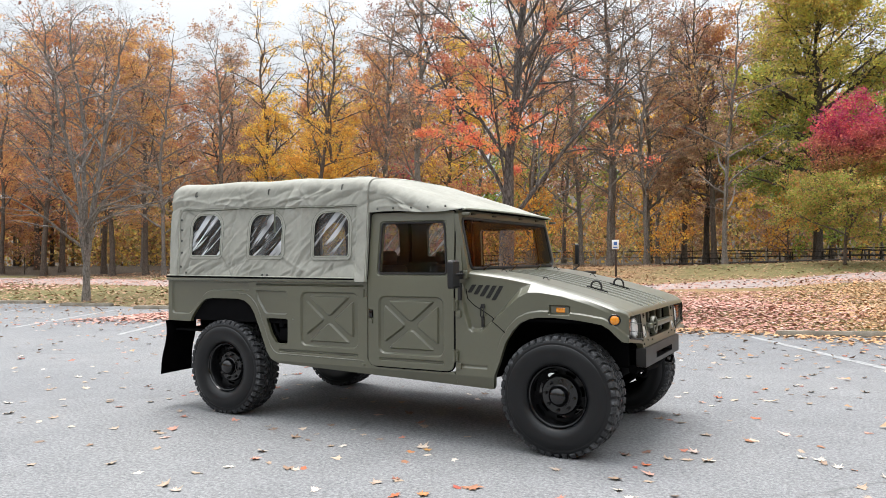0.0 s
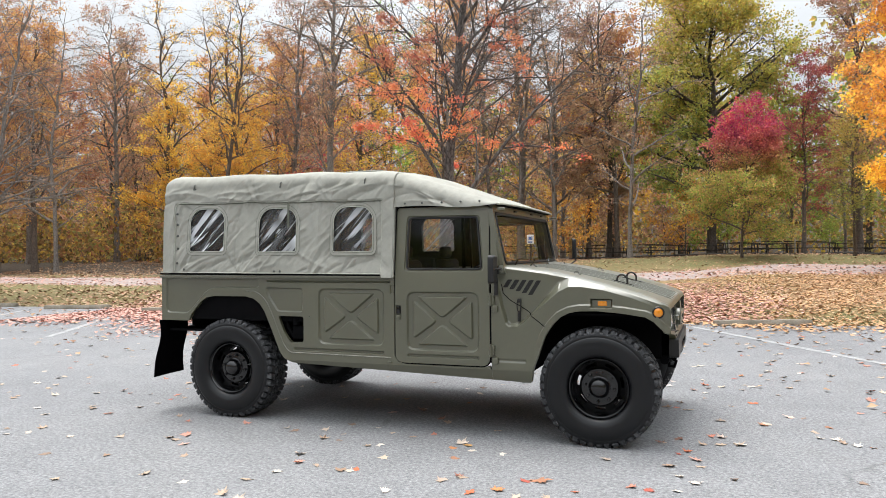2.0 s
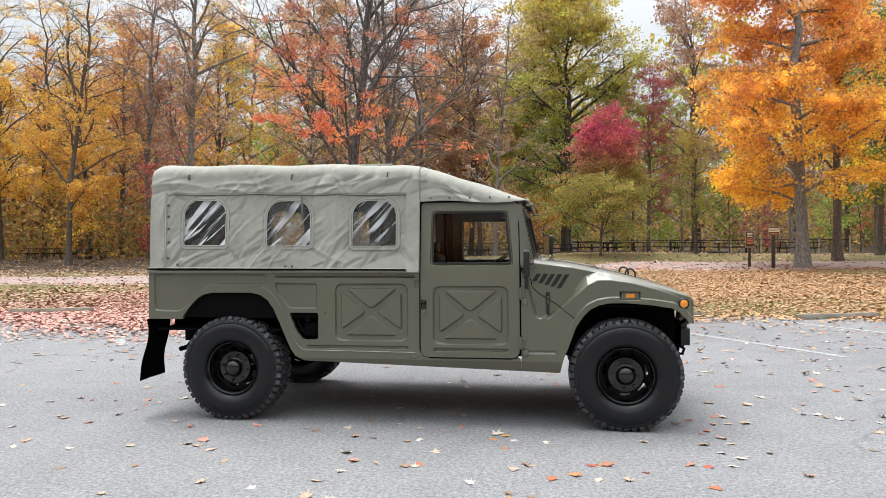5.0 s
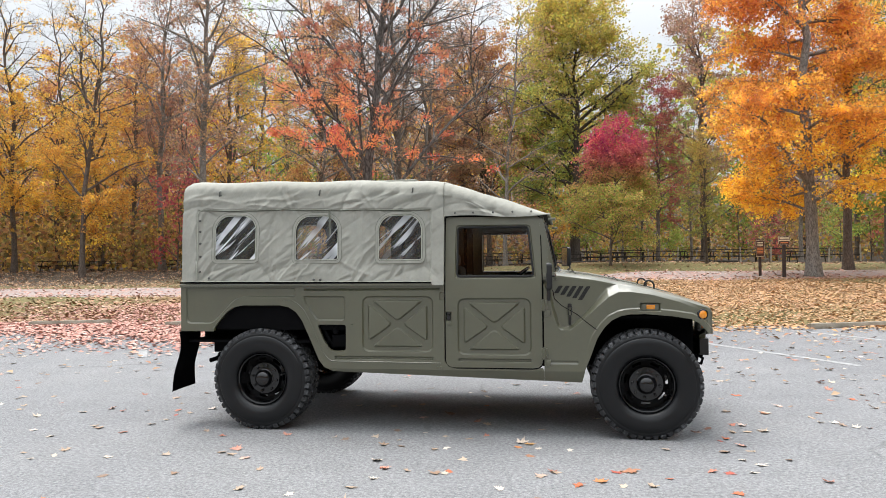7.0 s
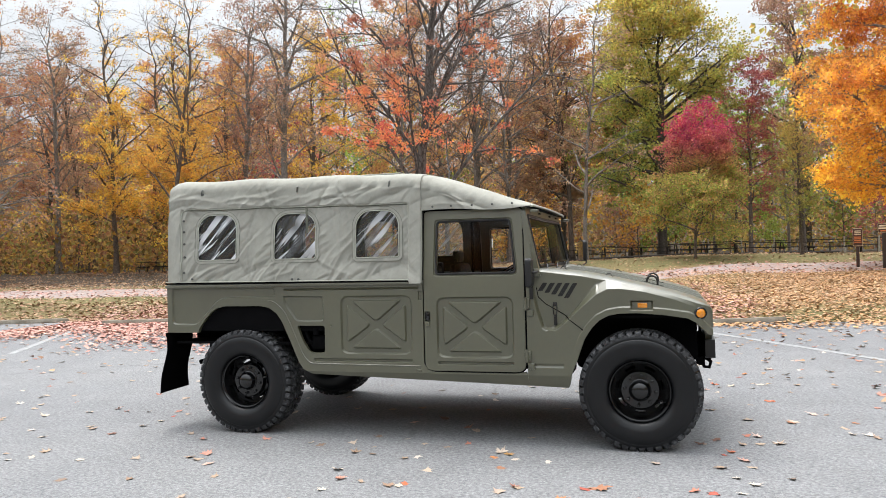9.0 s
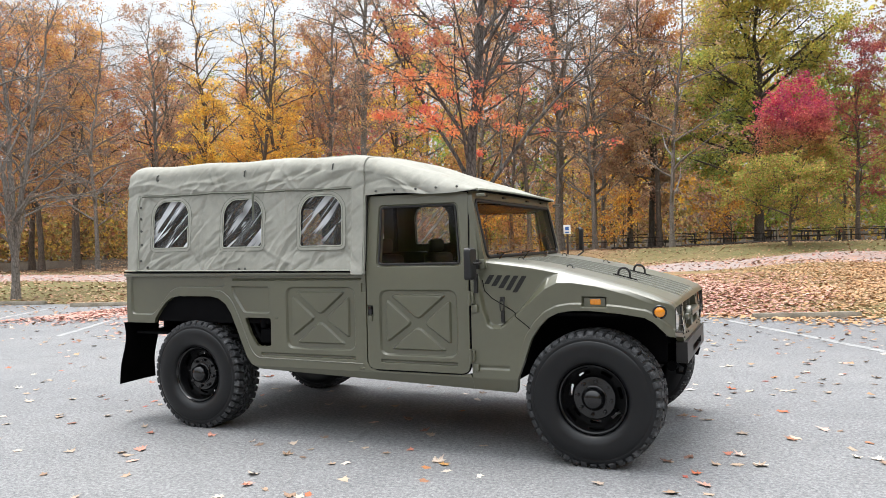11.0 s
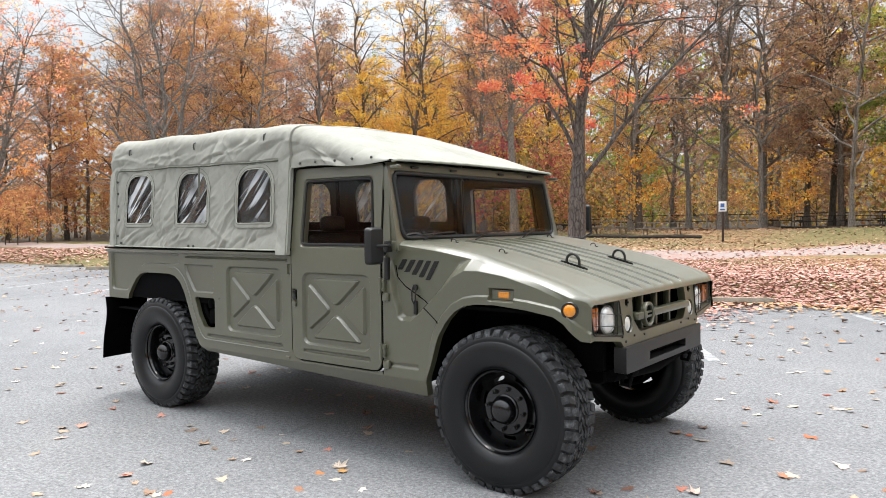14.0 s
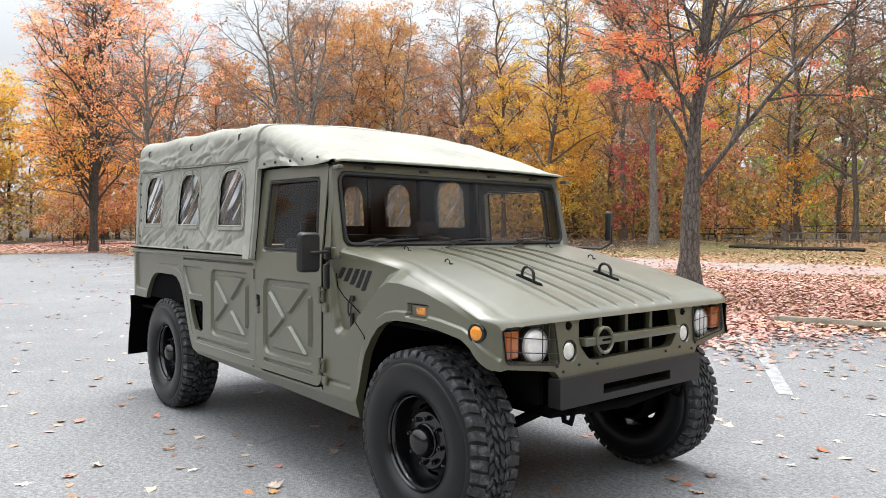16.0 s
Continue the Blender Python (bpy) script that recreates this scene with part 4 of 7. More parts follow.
drift("kerb_gold_drift", strew(2600, 0.5, 16, 6.8, 9.4, lambda x, y: step(7.4, 9.2, y + 0.3 * np.sin(1.4 * x)) ** 2 * (0.35 + 0.65 * patch(x, y)), 7), 0.11, G_GOLD, "gold leaves blown against the wheel stops", 0.35)
drift("far_leaf_drift", strew(30000, -66, -24, -8, 16, lambda x, y: ((x < -40.3) + (y > 9.5) * step(-24, -32, x)) * (0.5 + 0.4 * patch(x, y)), 9), 0.15, G_PINK, "pink and orange leaves on the grass past the lot", 0.35)
drift("lot_leaf_scatter", strew(1500, -34, 24, 1.0, 9.0, lambda x, y: 0.15 + 0.85 * step(3.5, 9, y), 8), 0.10, G_BROWN, "thin scatter of brown leaves over the lot", 0.4)
G_PALE = mat("leaf_scatter_pale", litter_mat([(0.46, 0.36, 0.28), (0.58, 0.50, 0.43), (0.28, 0.18, 0.12), (0.50, 0.40, 0.31), (0.13, 0.085, 0.065), (0.48, 0.18, 0.12), (0.60, 0.54, 0.48)]))
srng = np.random.default_rng(77)
sp = np.stack([srng.uniform(-14, 13, 2100), srng.uniform(-4.5, 8.8, 2100)], -1)
keep = srng.uniform(0, 1, 2100) < 0.38 + 0.5 * step(1.5, 7, sp[:, 1]) + 0.12 * step(-1, 5, sp[:, 0])
leaf_scatter("leaf_scatter", sp[keep], G_PALE, "dry maple leaves scattered over the asphalt", 5)
# ---------------------------------------------------------------- picnic tables, fence and signs
M_TABLE = mat("dark_table_boards", plain((0.040, 0.036, 0.032), 0.85, 0.0, 0.4, 6.0, 0.3, Specular_IOR_Level=0.08))
M_TABLE_PALE = mat("weathered_boards", plain((0.17, 0.14, 0.11), 0.8, 0.0, 0.35, 6.0, 0.3))
M_POST = mat("pale_post_wood", plain((0.42, 0.38, 0.31), 0.85, 0.0, 0.25, 5.0, 0.3))
M_RAIL = mat("fence_rail", plain((0.045, 0.039, 0.033), 0.9, 0.0, 0.3, 5.0, 0.3, Specular_IOR_Level=0.08))
M_SIGN_BROWN = mat("sign_brown", plain((0.075, 0.030, 0.018), 0.5, 0.0, 0.15, 4.0))
M_SIGN_CREAM = mat("sign_cream", plain((0.72, 0.60, 0.40), 0.5, 0.0, 0.08, 4.0))
M_SIGN_ORANGE = mat("sign_orange", plain((0.62, 0.20, 0.06), 0.5, 0.0, 0.08, 4.0))
M_SIGN_WHITE = mat("sign_white", plain((0.78, 0.79, 0.80), 0.45, 0.0, 0.05, 4.0))
M_SIGN_BLUE = mat("sign_blue", plain((0.05, 0.14, 0.42), 0.45, 0.0, 0.08, 4.0))
M_SIGN_POST = mat("sign_post_wood", plain((0.05, 0.032, 0.026), 0.8, 0.0, 0.3, 6.0, 0.3))


def picnic_table(material):
    t = new("picnic_table")
    for k in range(5):
        bm = bmesh.new()
        box(bm, -1.22, 1.22, -0.37 + 0.15 * k, -0.37 + 0.15 * k + 0.14, 0.72, 0.76, 0.006)
        part("top_board", bm, material, t)
    for s in (-1, 1):
        for k in range(2):
            bm = bmesh.new()
            y = s * (0.62 + 0.13 * k)
            box(bm, -1.22, 1.22, y - 0.06, y + 0.06, 0.42, 0.46, 0.006)
            part("seat_board", bm, material, t)
        for x in (-0.85, 0.85):
            bm = bmesh.new()
            tube(bm, [(x, s * 0.62, 0.0), (x, s * 0.30, 0.72)], 0.032, 6)
            part("leg", bm, material, t)
    for x in (-0.85, 0.85):
        bm = bmesh.new()
        box(bm, x - 0.025, x + 0.025, -0.78, 0.78, 0.36, 0.42)
        part("cross_beam", bm, material, t)
    return t


dark_table = picnic_table(M_TABLE)
pale_table = picnic_table(M_TABLE_PALE)
tagged(stand(dark_table, -16.0, 37.5, 8), "dark wooden picnic table at the edge of the woods", "table", "picnic tables")
tagged(stand(pale_table, -9.0, 33.3, 12), "weathered wooden picnic table at the edge of the woods", "table", "picnic tables")
for k, (x, y, turn) in enumerate(((-3.4, 43.0, 4), (-1.2, 45.0, -8), (0.8, 42.4, 6), (3.0, 44.6, -4), (5.2, 42.6, 10), (7.2, 44.4, 0), (9.4, 42.8, -6), (11.6, 43.8, 5), (14.5, 44.5, -10), (17.5, 41.0, 8), (-31.0, 37.4, 10), (-30.0, 40.2, 0), (-27.0, 47.0, 4), (6.2, 46.8, 3))):
    c = copy_thing(dark_table, Matrix())
    stand(c, x, y, turn)
stand(copy_thing(pale_table, Matrix()), -12.3, 33.8, 6)
# timber edging in front of the tables
for x0, x1, y in ((-13.0, -6.6, 32.3), (-5.0, 13.5, 41.3)):
    bm = bmesh.new()
    n = 12
    pts = [(x0 + (x1 - x0) * k / n, y) for k in range(n + 1)]
    tube(bm, [(px_, py_, ground_z(px_, py_) + 0.07) for px_, py_ in pts], 0.09, 6)
    tagged(part("timber_edging", bm, M_TABLE), "low timber edging round the picnic ground", "edging")


def post_fence(x0, x1, y, gap, tall, label):
    f = new("rail_fence")
    f.location = ((x0 + x1) / 2, y, ground_z((x0 + x1) / 2, y))
    bpy.context.view_layer.update()
    inv = f.matrix_world.inverted()
    r = random.Random(int(x0))
    x = x0
    last = None
    while x < x1:
        bm = bmesh.new()
        yy = y + r.uniform(-0.3, 0.3)
        z = ground_z(x, yy)
        h = tall * r.uniform(0.85, 1.1)
        tube(bm, [(x, yy, z - 0.1), (x + r.uniform(-0.06, 0.06), yy, z + h)], [0.065, 0.055], 8)
        o = part("post", bm, M_POST, f)
        o.matrix_parent_inverse = inv
        if last:
            for q in (0.45, 0.85):
                bm = bmesh.new()
                tube(bm, [(last[0], last[1], last[2] + tall * q), (x, yy, z + tall * q)], 0.03, 6)
                o = part("rail", bm, M_RAIL, f)
                o.matrix_parent_inverse = inv
        last = (x, yy, z)
        x += gap * r.uniform(0.8, 1.2)
    return tagged(f, label, "fence")


post_fence(-36.0, 24.0, 49.5, 2.2, 1.15, "post and rail fence with pale posts in the woods")


def sign(x, y, z_top, width, tall, post_w, board, face, bars, post_mat, label, border=True):
    s_ = new("park_sign")
    s_.location = (x, y, ground_z(x, y))
    g = ground_z(x, y)
    zt = z_top - g
    bm = bmesh.new()
    box(bm, -post_w, post_w, 0.012, 0.012 + 2 * post_w, -0.2, zt - 0.02, 0.006)
    part("post", bm, post_mat, s_)
    bm = bmesh.new()
    box(bm, -width / 2, width / 2, -0.012, 0.010, zt - tall, zt, 0.004)
    b = part("board", bm, board, s_)
    if border:
        bm = bmesh.new()
        for x0, x1, z0, z1 in ((-0.47, 0.47, 0.94, 0.97), (-0.47, 0.47, 0.03, 0.06), (-0.47, -0.44, 0.03, 0.97), (0.44, 0.47, 0.03, 0.97)):
            box(bm, x0 * width, x1 * width, -0.016, -0.012, zt - tall + z0 * tall, zt - tall + z1 * tall)
        part("border", bm, face, b)
    for x0, x1, z0, z1, m_ in bars:
        bm = bmesh.new()
        box(bm, x0 * width, x1 * width, -0.016, -0.012, zt - tall + z0 * tall, zt - tall + z1 * tall)
        part("text_bar", bm, m_, b)
    return tagged(s_, label, "sign")


sign(-5.05, 30.6, 2.36, 0.36, 0.47, 0.045, M_SIGN_WHITE, M_SIGN_BLUE, [(-0.25, 0.25, 0.42, 0.80, M_SIGN_BLUE), (-0.3, 0.3, 0.12, 0.26, M_SIGN_BLUE)], M_SIGN_POST, "white parking sign with blue square on a dark post", False)
bars1 = [(-0.3, 0.3, 0.80 - 0.09 * k, 0.85 - 0.09 * k, M_SIGN_CREAM) for k in range(3)] + [(-0.34, 0.34, 0.48 - 0.09 * k, 0.53 - 0.09 * k, M_SIGN_ORANGE) for k in range(4)]
sign(10.86, 25.3, 2.19, 0.36, 0.74, 0.05, M_SIGN_BROWN, M_SIGN_CREAM, bars1, M_SIGN_POST, "tall brown park notice with cream and orange lines")
bars2 = [(-0.38, 0.38, 0.66, 0.82, M_SIGN_CREAM), (-0.42, 0.42, 0.40, 0.56, M_SIGN_CREAM), (-0.3, 0.3, 0.14, 0.26, M_SIGN_ORANGE)]
sign(11.50, 24.16, 2.30, 0.47, 0.35, 0.06, M_SIGN_BROWN, M_SIGN_CREAM, bars2, M_SIGN_POST, "small brown park sign on a wooden post")
# ---------------------------------------------------------------- truck: materials
def olive_paint(nt):
    v = coords(nt)
    n = noise_tex(nt, v, 1.7, 5, 0.6)
    f = noise_tex(nt, v, 26.0, 4, 0.65)
    c = ramp(nt, n, [(0.25, (0.0585, 0.0585, 0.031)), (0.5, (0.069, 0.069, 0.0365)), (0.75, (0.081, 0.081, 0.0435))])
    c = mix(nt, 0.15, c, ramp(nt, f, [(0.3, (0.35, 0.35, 0.35)), (0.7, (0.65, 0.65, 0.63))]), "OVERLAY")
    r = ramp(nt, n, [(0.2, (0.44, 0.44, 0.44)), (0.8, (0.56, 0.56, 0.56))])
    return bsdf(nt, c, r, normal=bump(nt, f, 0.06, 0.002), Specular_IOR_Level=0.45, Coat_Weight=1.0, Coat_Roughness=0.36, Coat_IOR=1.7)


def canvas_cloth(nt):
    v = coords(nt)
    n = noise_tex(nt, v, 2.3, 5, 0.6)
    m = noise_tex(nt, v, 17.0, 4, 0.65)
    weave = nd(nt, "TexWave", Scale=260.0, Distortion=1.5, Detail=1.0)
    nt.links.new(v, weave.inputs["Vector"])
    c = ramp(nt, n, [(0.25, (0.268, 0.267, 0.236)), (0.5, (0.311, 0.310, 0.276)), (0.75, (0.355, 0.353, 0.318))])
    c = mix(nt, 0.25, c, ramp(nt, m, [(0.3, (0.36, 0.36, 0.35)), (0.7, (0.66, 0.66, 0.64))]), "OVERLAY")
    # small puckers that run across the slack cloth
    mp = nt.nodes.new("ShaderNodeMapping")
    mp.inputs["Scale"].default_value = (1.7, 1.7, 5.5)
    nt.links.new(coords(nt, rot=(0, radians(50), 0)), mp.inputs[0])
    crimp = noise_tex(nt, mp.outputs[0], 1.6, 2, 0.45, 0.7)
    ridge = mathn(nt, "ABSOLUTE", mathn(nt, "SUBTRACT", crimp, 0.5))
    h = mathn(nt, "ADD", mathn(nt, "MULTIPLY", m, 0.5), mathn(nt, "MULTIPLY", weave.outputs["Fac"], 0.06))
    h = mathn(nt, "SUBTRACT", mathn(nt, "MULTIPLY", h, 0.16), mathn(nt, "MULTIPLY", ridge, 1.6))
    return bsdf(nt, c, 0.78, normal=bump(nt, h, 0.30, 0.03), Specular_IOR_Level=0.22)


def rubber_tyre(nt):
    v = coords(nt)
    n = noise_tex(nt, v, 6.0, 5, 0.6)
    f = noise_tex(nt, v, 70.0, 3, 0.6)
    c = ramp(nt, n, [(0.3, (0.0035, 0.0039, 0.0048)), (0.7, (0.0065, 0.0071, 0.0086))])
    return bsdf(nt, c, ramp(nt, n, [(0.2, (0.28, 0.28, 0.28)), (0.8, (0.44, 0.44, 0.44))]), normal=bump(nt, f, 0.10, 0.002), Specular_IOR_Level=0.36)


def tread_rubber(nt):
    v = coords(nt)
    n = noise_tex(nt, v, 21.0, 5, 0.65)
    c = ramp(nt, n, [(0.3, (0.008, 0.0085, 0.0095)), (0.52, (0.030, 0.031, 0.034)), (0.70, (0.12, 0.124, 0.13))])
    return bsdf(nt, c, 0.75, normal=bump(nt, n, 0.3, 0.004))


def sheen_weight(nt):
    """Share of mirror gloss on a thin pane: a few per cent face on, most of it at a glancing view, alike from both sides."""
    lw = nd(nt, "LayerWeight", Blend=0.5)
    return mathn(nt, "ADD", 0.05, mathn(nt, "MULTIPLY", mathn(nt, "POWER", lw.outputs["Facing"], 4.0), 0.9), True)


def clear(tint, gloss_rough, wavy=0.0, strength=1.0):
    """A thin clear pane: see-through with a tint, and mirror gloss that grows at a glancing view."""
    def build(nt):
        t = nd(nt, "BsdfTransparent", Color=(*tint, 1))
        g = nd(nt, "BsdfGlossy", Color=(1, 1, 1, 1), Roughness=gloss_rough)
        fr = sheen_weight(nt)
        if wavy:
            w = nd(nt, "TexWave", Scale=2.2, Distortion=7.0, Detail=2.5)
            w.inputs["Detail Scale"].default_value = 1.4
            nt.links.new(coords(nt, scale=(1, 1, 0.8), rot=(0, radians(38), 0)), w.inputs["Vector"])
            b = bump(nt, w.outputs["Fac"], wavy, 0.05)
            nt.links.new(b, g.inputs["Normal"])
        m = nt.nodes.new("ShaderNodeMixShader")
        nt.links.new(mathn(nt, "MULTIPLY", fr, strength, True), m.inputs[0])
        nt.links.new(t.outputs[0], m.inputs[1])
        nt.links.new(g.outputs[0], m.inputs[2])
        return m.outputs[0]
    return build


def vinyl(nt):
    """Old clear vinyl: smoky see-through sheet, glossy, with white streaks along slanting bands."""
    def slanted(turn, scale):
        mp = nt.nodes.new("ShaderNodeMapping")
        mp.inputs["Scale"].default_value = scale
        nt.links.new(coords(nt, rot=(0, radians(turn), 0)), mp.inputs[0])
        return mp.outputs[0]
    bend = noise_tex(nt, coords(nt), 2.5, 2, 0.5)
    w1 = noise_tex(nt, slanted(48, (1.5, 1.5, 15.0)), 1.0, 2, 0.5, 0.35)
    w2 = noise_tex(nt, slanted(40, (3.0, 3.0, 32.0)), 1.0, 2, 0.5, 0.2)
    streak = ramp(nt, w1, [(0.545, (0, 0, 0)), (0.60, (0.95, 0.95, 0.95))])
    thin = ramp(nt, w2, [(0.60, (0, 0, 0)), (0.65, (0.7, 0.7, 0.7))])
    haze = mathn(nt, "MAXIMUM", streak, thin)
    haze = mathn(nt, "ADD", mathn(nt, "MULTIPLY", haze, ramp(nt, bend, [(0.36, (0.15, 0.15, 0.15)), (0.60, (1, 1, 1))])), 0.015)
    t = nd(nt, "BsdfTransparent", Color=(0.72, 0.74, 0.77, 1))
    g = nd(nt, "BsdfGlossy", Color=(1, 1, 1, 1), Roughness=0.12)
    b = bump(nt, w1, 0.7, 0.03)
    nt.links.new(b, g.inputs["Normal"])
    fr = sheen_weight(nt)
    m = nt.nodes.new("ShaderNodeMixShader")
    nt.links.new(mathn(nt, "MULTIPLY", fr, 1.3, True), m.inputs[0])
    nt.links.new(t.outputs[0], m.inputs[1])
    nt.links.new(g.outputs[0], m.inputs[2])
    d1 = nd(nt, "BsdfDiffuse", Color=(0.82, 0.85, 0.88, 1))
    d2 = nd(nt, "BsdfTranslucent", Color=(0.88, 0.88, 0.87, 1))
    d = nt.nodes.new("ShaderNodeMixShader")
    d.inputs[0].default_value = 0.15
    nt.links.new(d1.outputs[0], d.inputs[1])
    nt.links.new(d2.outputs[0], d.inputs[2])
    body = nt.nodes.new("ShaderNodeMixShader")
    body.inputs[0].default_value = 0.05
    nt.links.new(m.outputs[0], body.inputs[1])
    nt.links.new(d2.outputs[0], body.inputs[2])
    m = body
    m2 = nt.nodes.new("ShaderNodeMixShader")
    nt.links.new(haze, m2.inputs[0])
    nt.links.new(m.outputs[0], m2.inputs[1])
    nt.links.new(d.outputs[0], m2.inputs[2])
    return m2.outputs[0]


def lens_glass(colour, rough=0.12, metal=0.0):
    def build(nt):
        v = coords(nt)
        w = nd(nt, "TexWave", Scale=28.0, Distortion=0.3)
        nt.links.new(v, w.inputs["Vector"])
        n = noise_tex(nt, v, 30, 2, 0.5)
        c = ramp(nt, n, [(0.3, tuple(0.8 * a for a in colour)), (0.7, colour)])
        return bsdf(nt, c, rough, metal, normal=bump(nt, w.outputs["Fac"], 0.35, 0.004), Coat_Weight=1.0)
    return build


M_PAINT, M_CANVAS = mat("olive_drab_paint", olive_paint), mat("canvas_cloth", canvas_cloth)
# edge binding; its pale tone includes the sky highlight on hems and piping
M_LIT_BINDING = mat("binding_with_highlight", plain((0.40, 0.41, 0.35), 0.85, 0.0, 0.2, 14.0, 0.2))
M_TYRE, M_TREAD = mat("tyre_rubber", rubber_tyre), mat("tread_rubber", tread_rubber)
M_BLACK = mat("black_enamel", plain((0.0042, 0.0043, 0.005), 0.16, 0.0, 0.3, 5.0, Specular_IOR_Level=0.6))
M_STITCH = mat("dark_stitching", plain((0.11, 0.115, 0.09), 0.85, 0.0, 0.3, 30.0))
# near-black colour standing in for shade inside the canvas
M_INNER_SHADE = mat("interior_shade", plain((0.030, 0.029, 0.025), 0.9, 0.0, 0.3, 9.0, 0.2))
M_STUD = mat("tarnished_stud", plain((0.11, 0.11, 0.105), 0.4, 0.8, 0.3, 40.0))
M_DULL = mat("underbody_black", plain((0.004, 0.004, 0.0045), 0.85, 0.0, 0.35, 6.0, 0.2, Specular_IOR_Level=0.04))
M_RUBBER = mat("black_rubber", plain((0.008, 0.008, 0.009), 0.5, 0.0, 0.3, 9.0, 0.1))
M_DARKPAINT = mat("dark_olive_enamel", plain((0.019, 0.018, 0.0175), 0.42, 0.0, 0.25, 3.0, 0.05, Specular_IOR_Level=0.35))
M_VENT = mat("vent_mesh", plain((0.010, 0.010, 0.009), 0.6, 0.0, 0.3, 30.0))
M_STEEL = mat("worn_steel", plain((0.30, 0.30, 0.29), 0.4, 0.9, 0.3, 20.0))
M_MIRROR = mat("mirror_silver", plain((0.85, 0.86, 0.87), 0.06, 1.0, 0.02, 3.0))
M_GLASS = mat("window_glass", clear((0.89, 0.90, 0.91), 0.01, 0.0, 0.45))
M_SCREEN = mat("windscreen_glass", clear((0.92, 0.87, 0.84), 0.02, 0.0, 0.42))
M_VINYL = mat("clear_vinyl", vinyl)
M_AMBER = mat("amber_lens", lens_glass((0.86, 0.29, 0.010)))
M_AMBER_DEEP = mat("deep_amber_lens", lens_glass((0.42, 0.095, 0.012)))
M_LENS = mat("headlamp_lens", lens_glass((0.92, 0.92, 0.90), 0.10, 0.25))
M_FOG = mat("fog_lens", lens_glass((0.80, 0.80, 0.74), 0.10, 0.25))
M_SEAT = mat("seat_vinyl", plain((0.016, 0.016, 0.015), 0.6, 0.0, 0.3, 8.0, 0.1))

# ---------------------------------------------------------------- truck: shaping helpers
def area(poly):
    return 0.5 * sum(a[0] * b[1] - b[0] * a[1] for a, b in zip(poly, poly[1:] + poly[:1]))


def rounded(poly, r, n=4):
    """The polygon, anticlockwise, with its corners rounded; r: one radius or one for each corner."""
    rs = list(r) if isinstance(r, (list, tuple)) else [r] * len(poly)
    if area(poly) < 0:
        poly, rs = poly[::-1], rs[::-1]
    out = []
    k = len(poly)
    for i in range(k):
        a, b, c = Vector(poly[i - 1]), Vector(poly[i]), Vector(poly[(i + 1) % k])
        d1, d2 = (a - b), (c - b)
        l1, l2 = d1.length, d2.length
        d1, d2 = d1 / l1, d2 / l2
        cut = min(rs[i], 0.46 * l1, 0.46 * l2)
        if cut < 1e-4:
            out.append(tuple(b))
            continue
        p, q = b + d1 * cut, b + d2 * cut
        for j in range(n + 1):
            t = j / n
            out.append(tuple((1 - t) ** 2 * p + 2 * t * (1 - t) * b + t * t * q))
    return out


def inset(poly, d):
    out = []
    k = len(poly)
    for i in range(k):
        a, b, c = Vector(poly[i - 1]), Vector(poly[i]), Vector(poly[(i + 1) % k])
        e1, e2 = (b - a).normalized(), (c - b).normalized()
        n1, n2 = Vector((-e1.y, e1.x)), Vector((-e2.y, e2.x))
        m = n1 + n2
        m = m / max(0.35, m.dot(n1)) if m.length > 1e-6 else n1
        out.append(tuple(b + m * d))
    return out


def relief(outer, features, place, thick=0.03, cuts=()):
    """A pressed sheet. outer and each feature's outline lie in the sheet's plane; a feature is (outline, depth, chamfer, features
    on its floor), depth None for an opening. place maps (a, b, depth) to the world. cuts: values of b at which the sheet may bend."""
    bm = bmesh.new()

    def loop(poly, d):
        vs = [bm.verts.new((x, d, z)) for x, z in poly]
        return vs, [bm.edges.new((a, b)) for a, b in zip(vs, vs[1:] + vs[:1])]

    def bridge(a, b):
        for i in range(len(a)):
            j = (i + 1) % len(a)
            bm.faces.new((a[i], a[j], b[j], b[i]))

    def floor(es, d, feats):
        edges = list(es)
        for poly, depth, chamfer, kids in feats:
            v1, e1 = loop(poly, d)
            edges += e1
            if depth is None:
                v2, _ = loop(poly, d + thick)
                bridge(v1, v2)
            else:
                for q, w in ((0.12, 0.05), (0.88, 0.95)):
                    vm, _ = loop(inset(poly, chamfer * q), d + depth * w)
                    bridge(v1, vm)
                    v1 = vm
                v2, e2 = loop(inset(poly, chamfer), d + depth)
                bridge(v1, v2)
                floor(e2, d + depth, kids)
        bmesh.ops.triangle_fill(bm, use_beauty=True, use_dissolve=False, edges=edges, normal=(0, -1, 0))

    if area(outer) < 0:
        outer = outer[::-1]
    v0, e0 = loop(outer, 0.0)
    vb, _ = loop(inset(outer, 0.0005), thick)
    bridge(v0, vb)
    floor(e0, 0.0, features)
    for b in cuts:
        bmesh.ops.bisect_plane(bm, geom=list(bm.verts) + list(bm.edges) + list(bm.faces), plane_co=(0, 0, b), plane_no=(0, 0, 1), dist=1e-5)
    for v in bm.verts:
        v.co = place(v.co.x, v.co.z, v.co.y)
    return bm


def side_y(z):
    """Half width of the body: sill tucked in, straight flank, doors leaning in above the belt."""
    if z < 0.56:
        return 1.035 - 0.45 * (0.56 - z)
    if z > 1.34:
        return 1.035 - 0.11 * (z - 1.34)
    return 1.035


def flank(s):
    return lambda x, z, d: Vector((x, s * (side_y(z) - d), z))


def rect(x0, z0, x1, z1):
    return [(x0, z0), (x1, z0), (x1, z1), (x0, z1)]


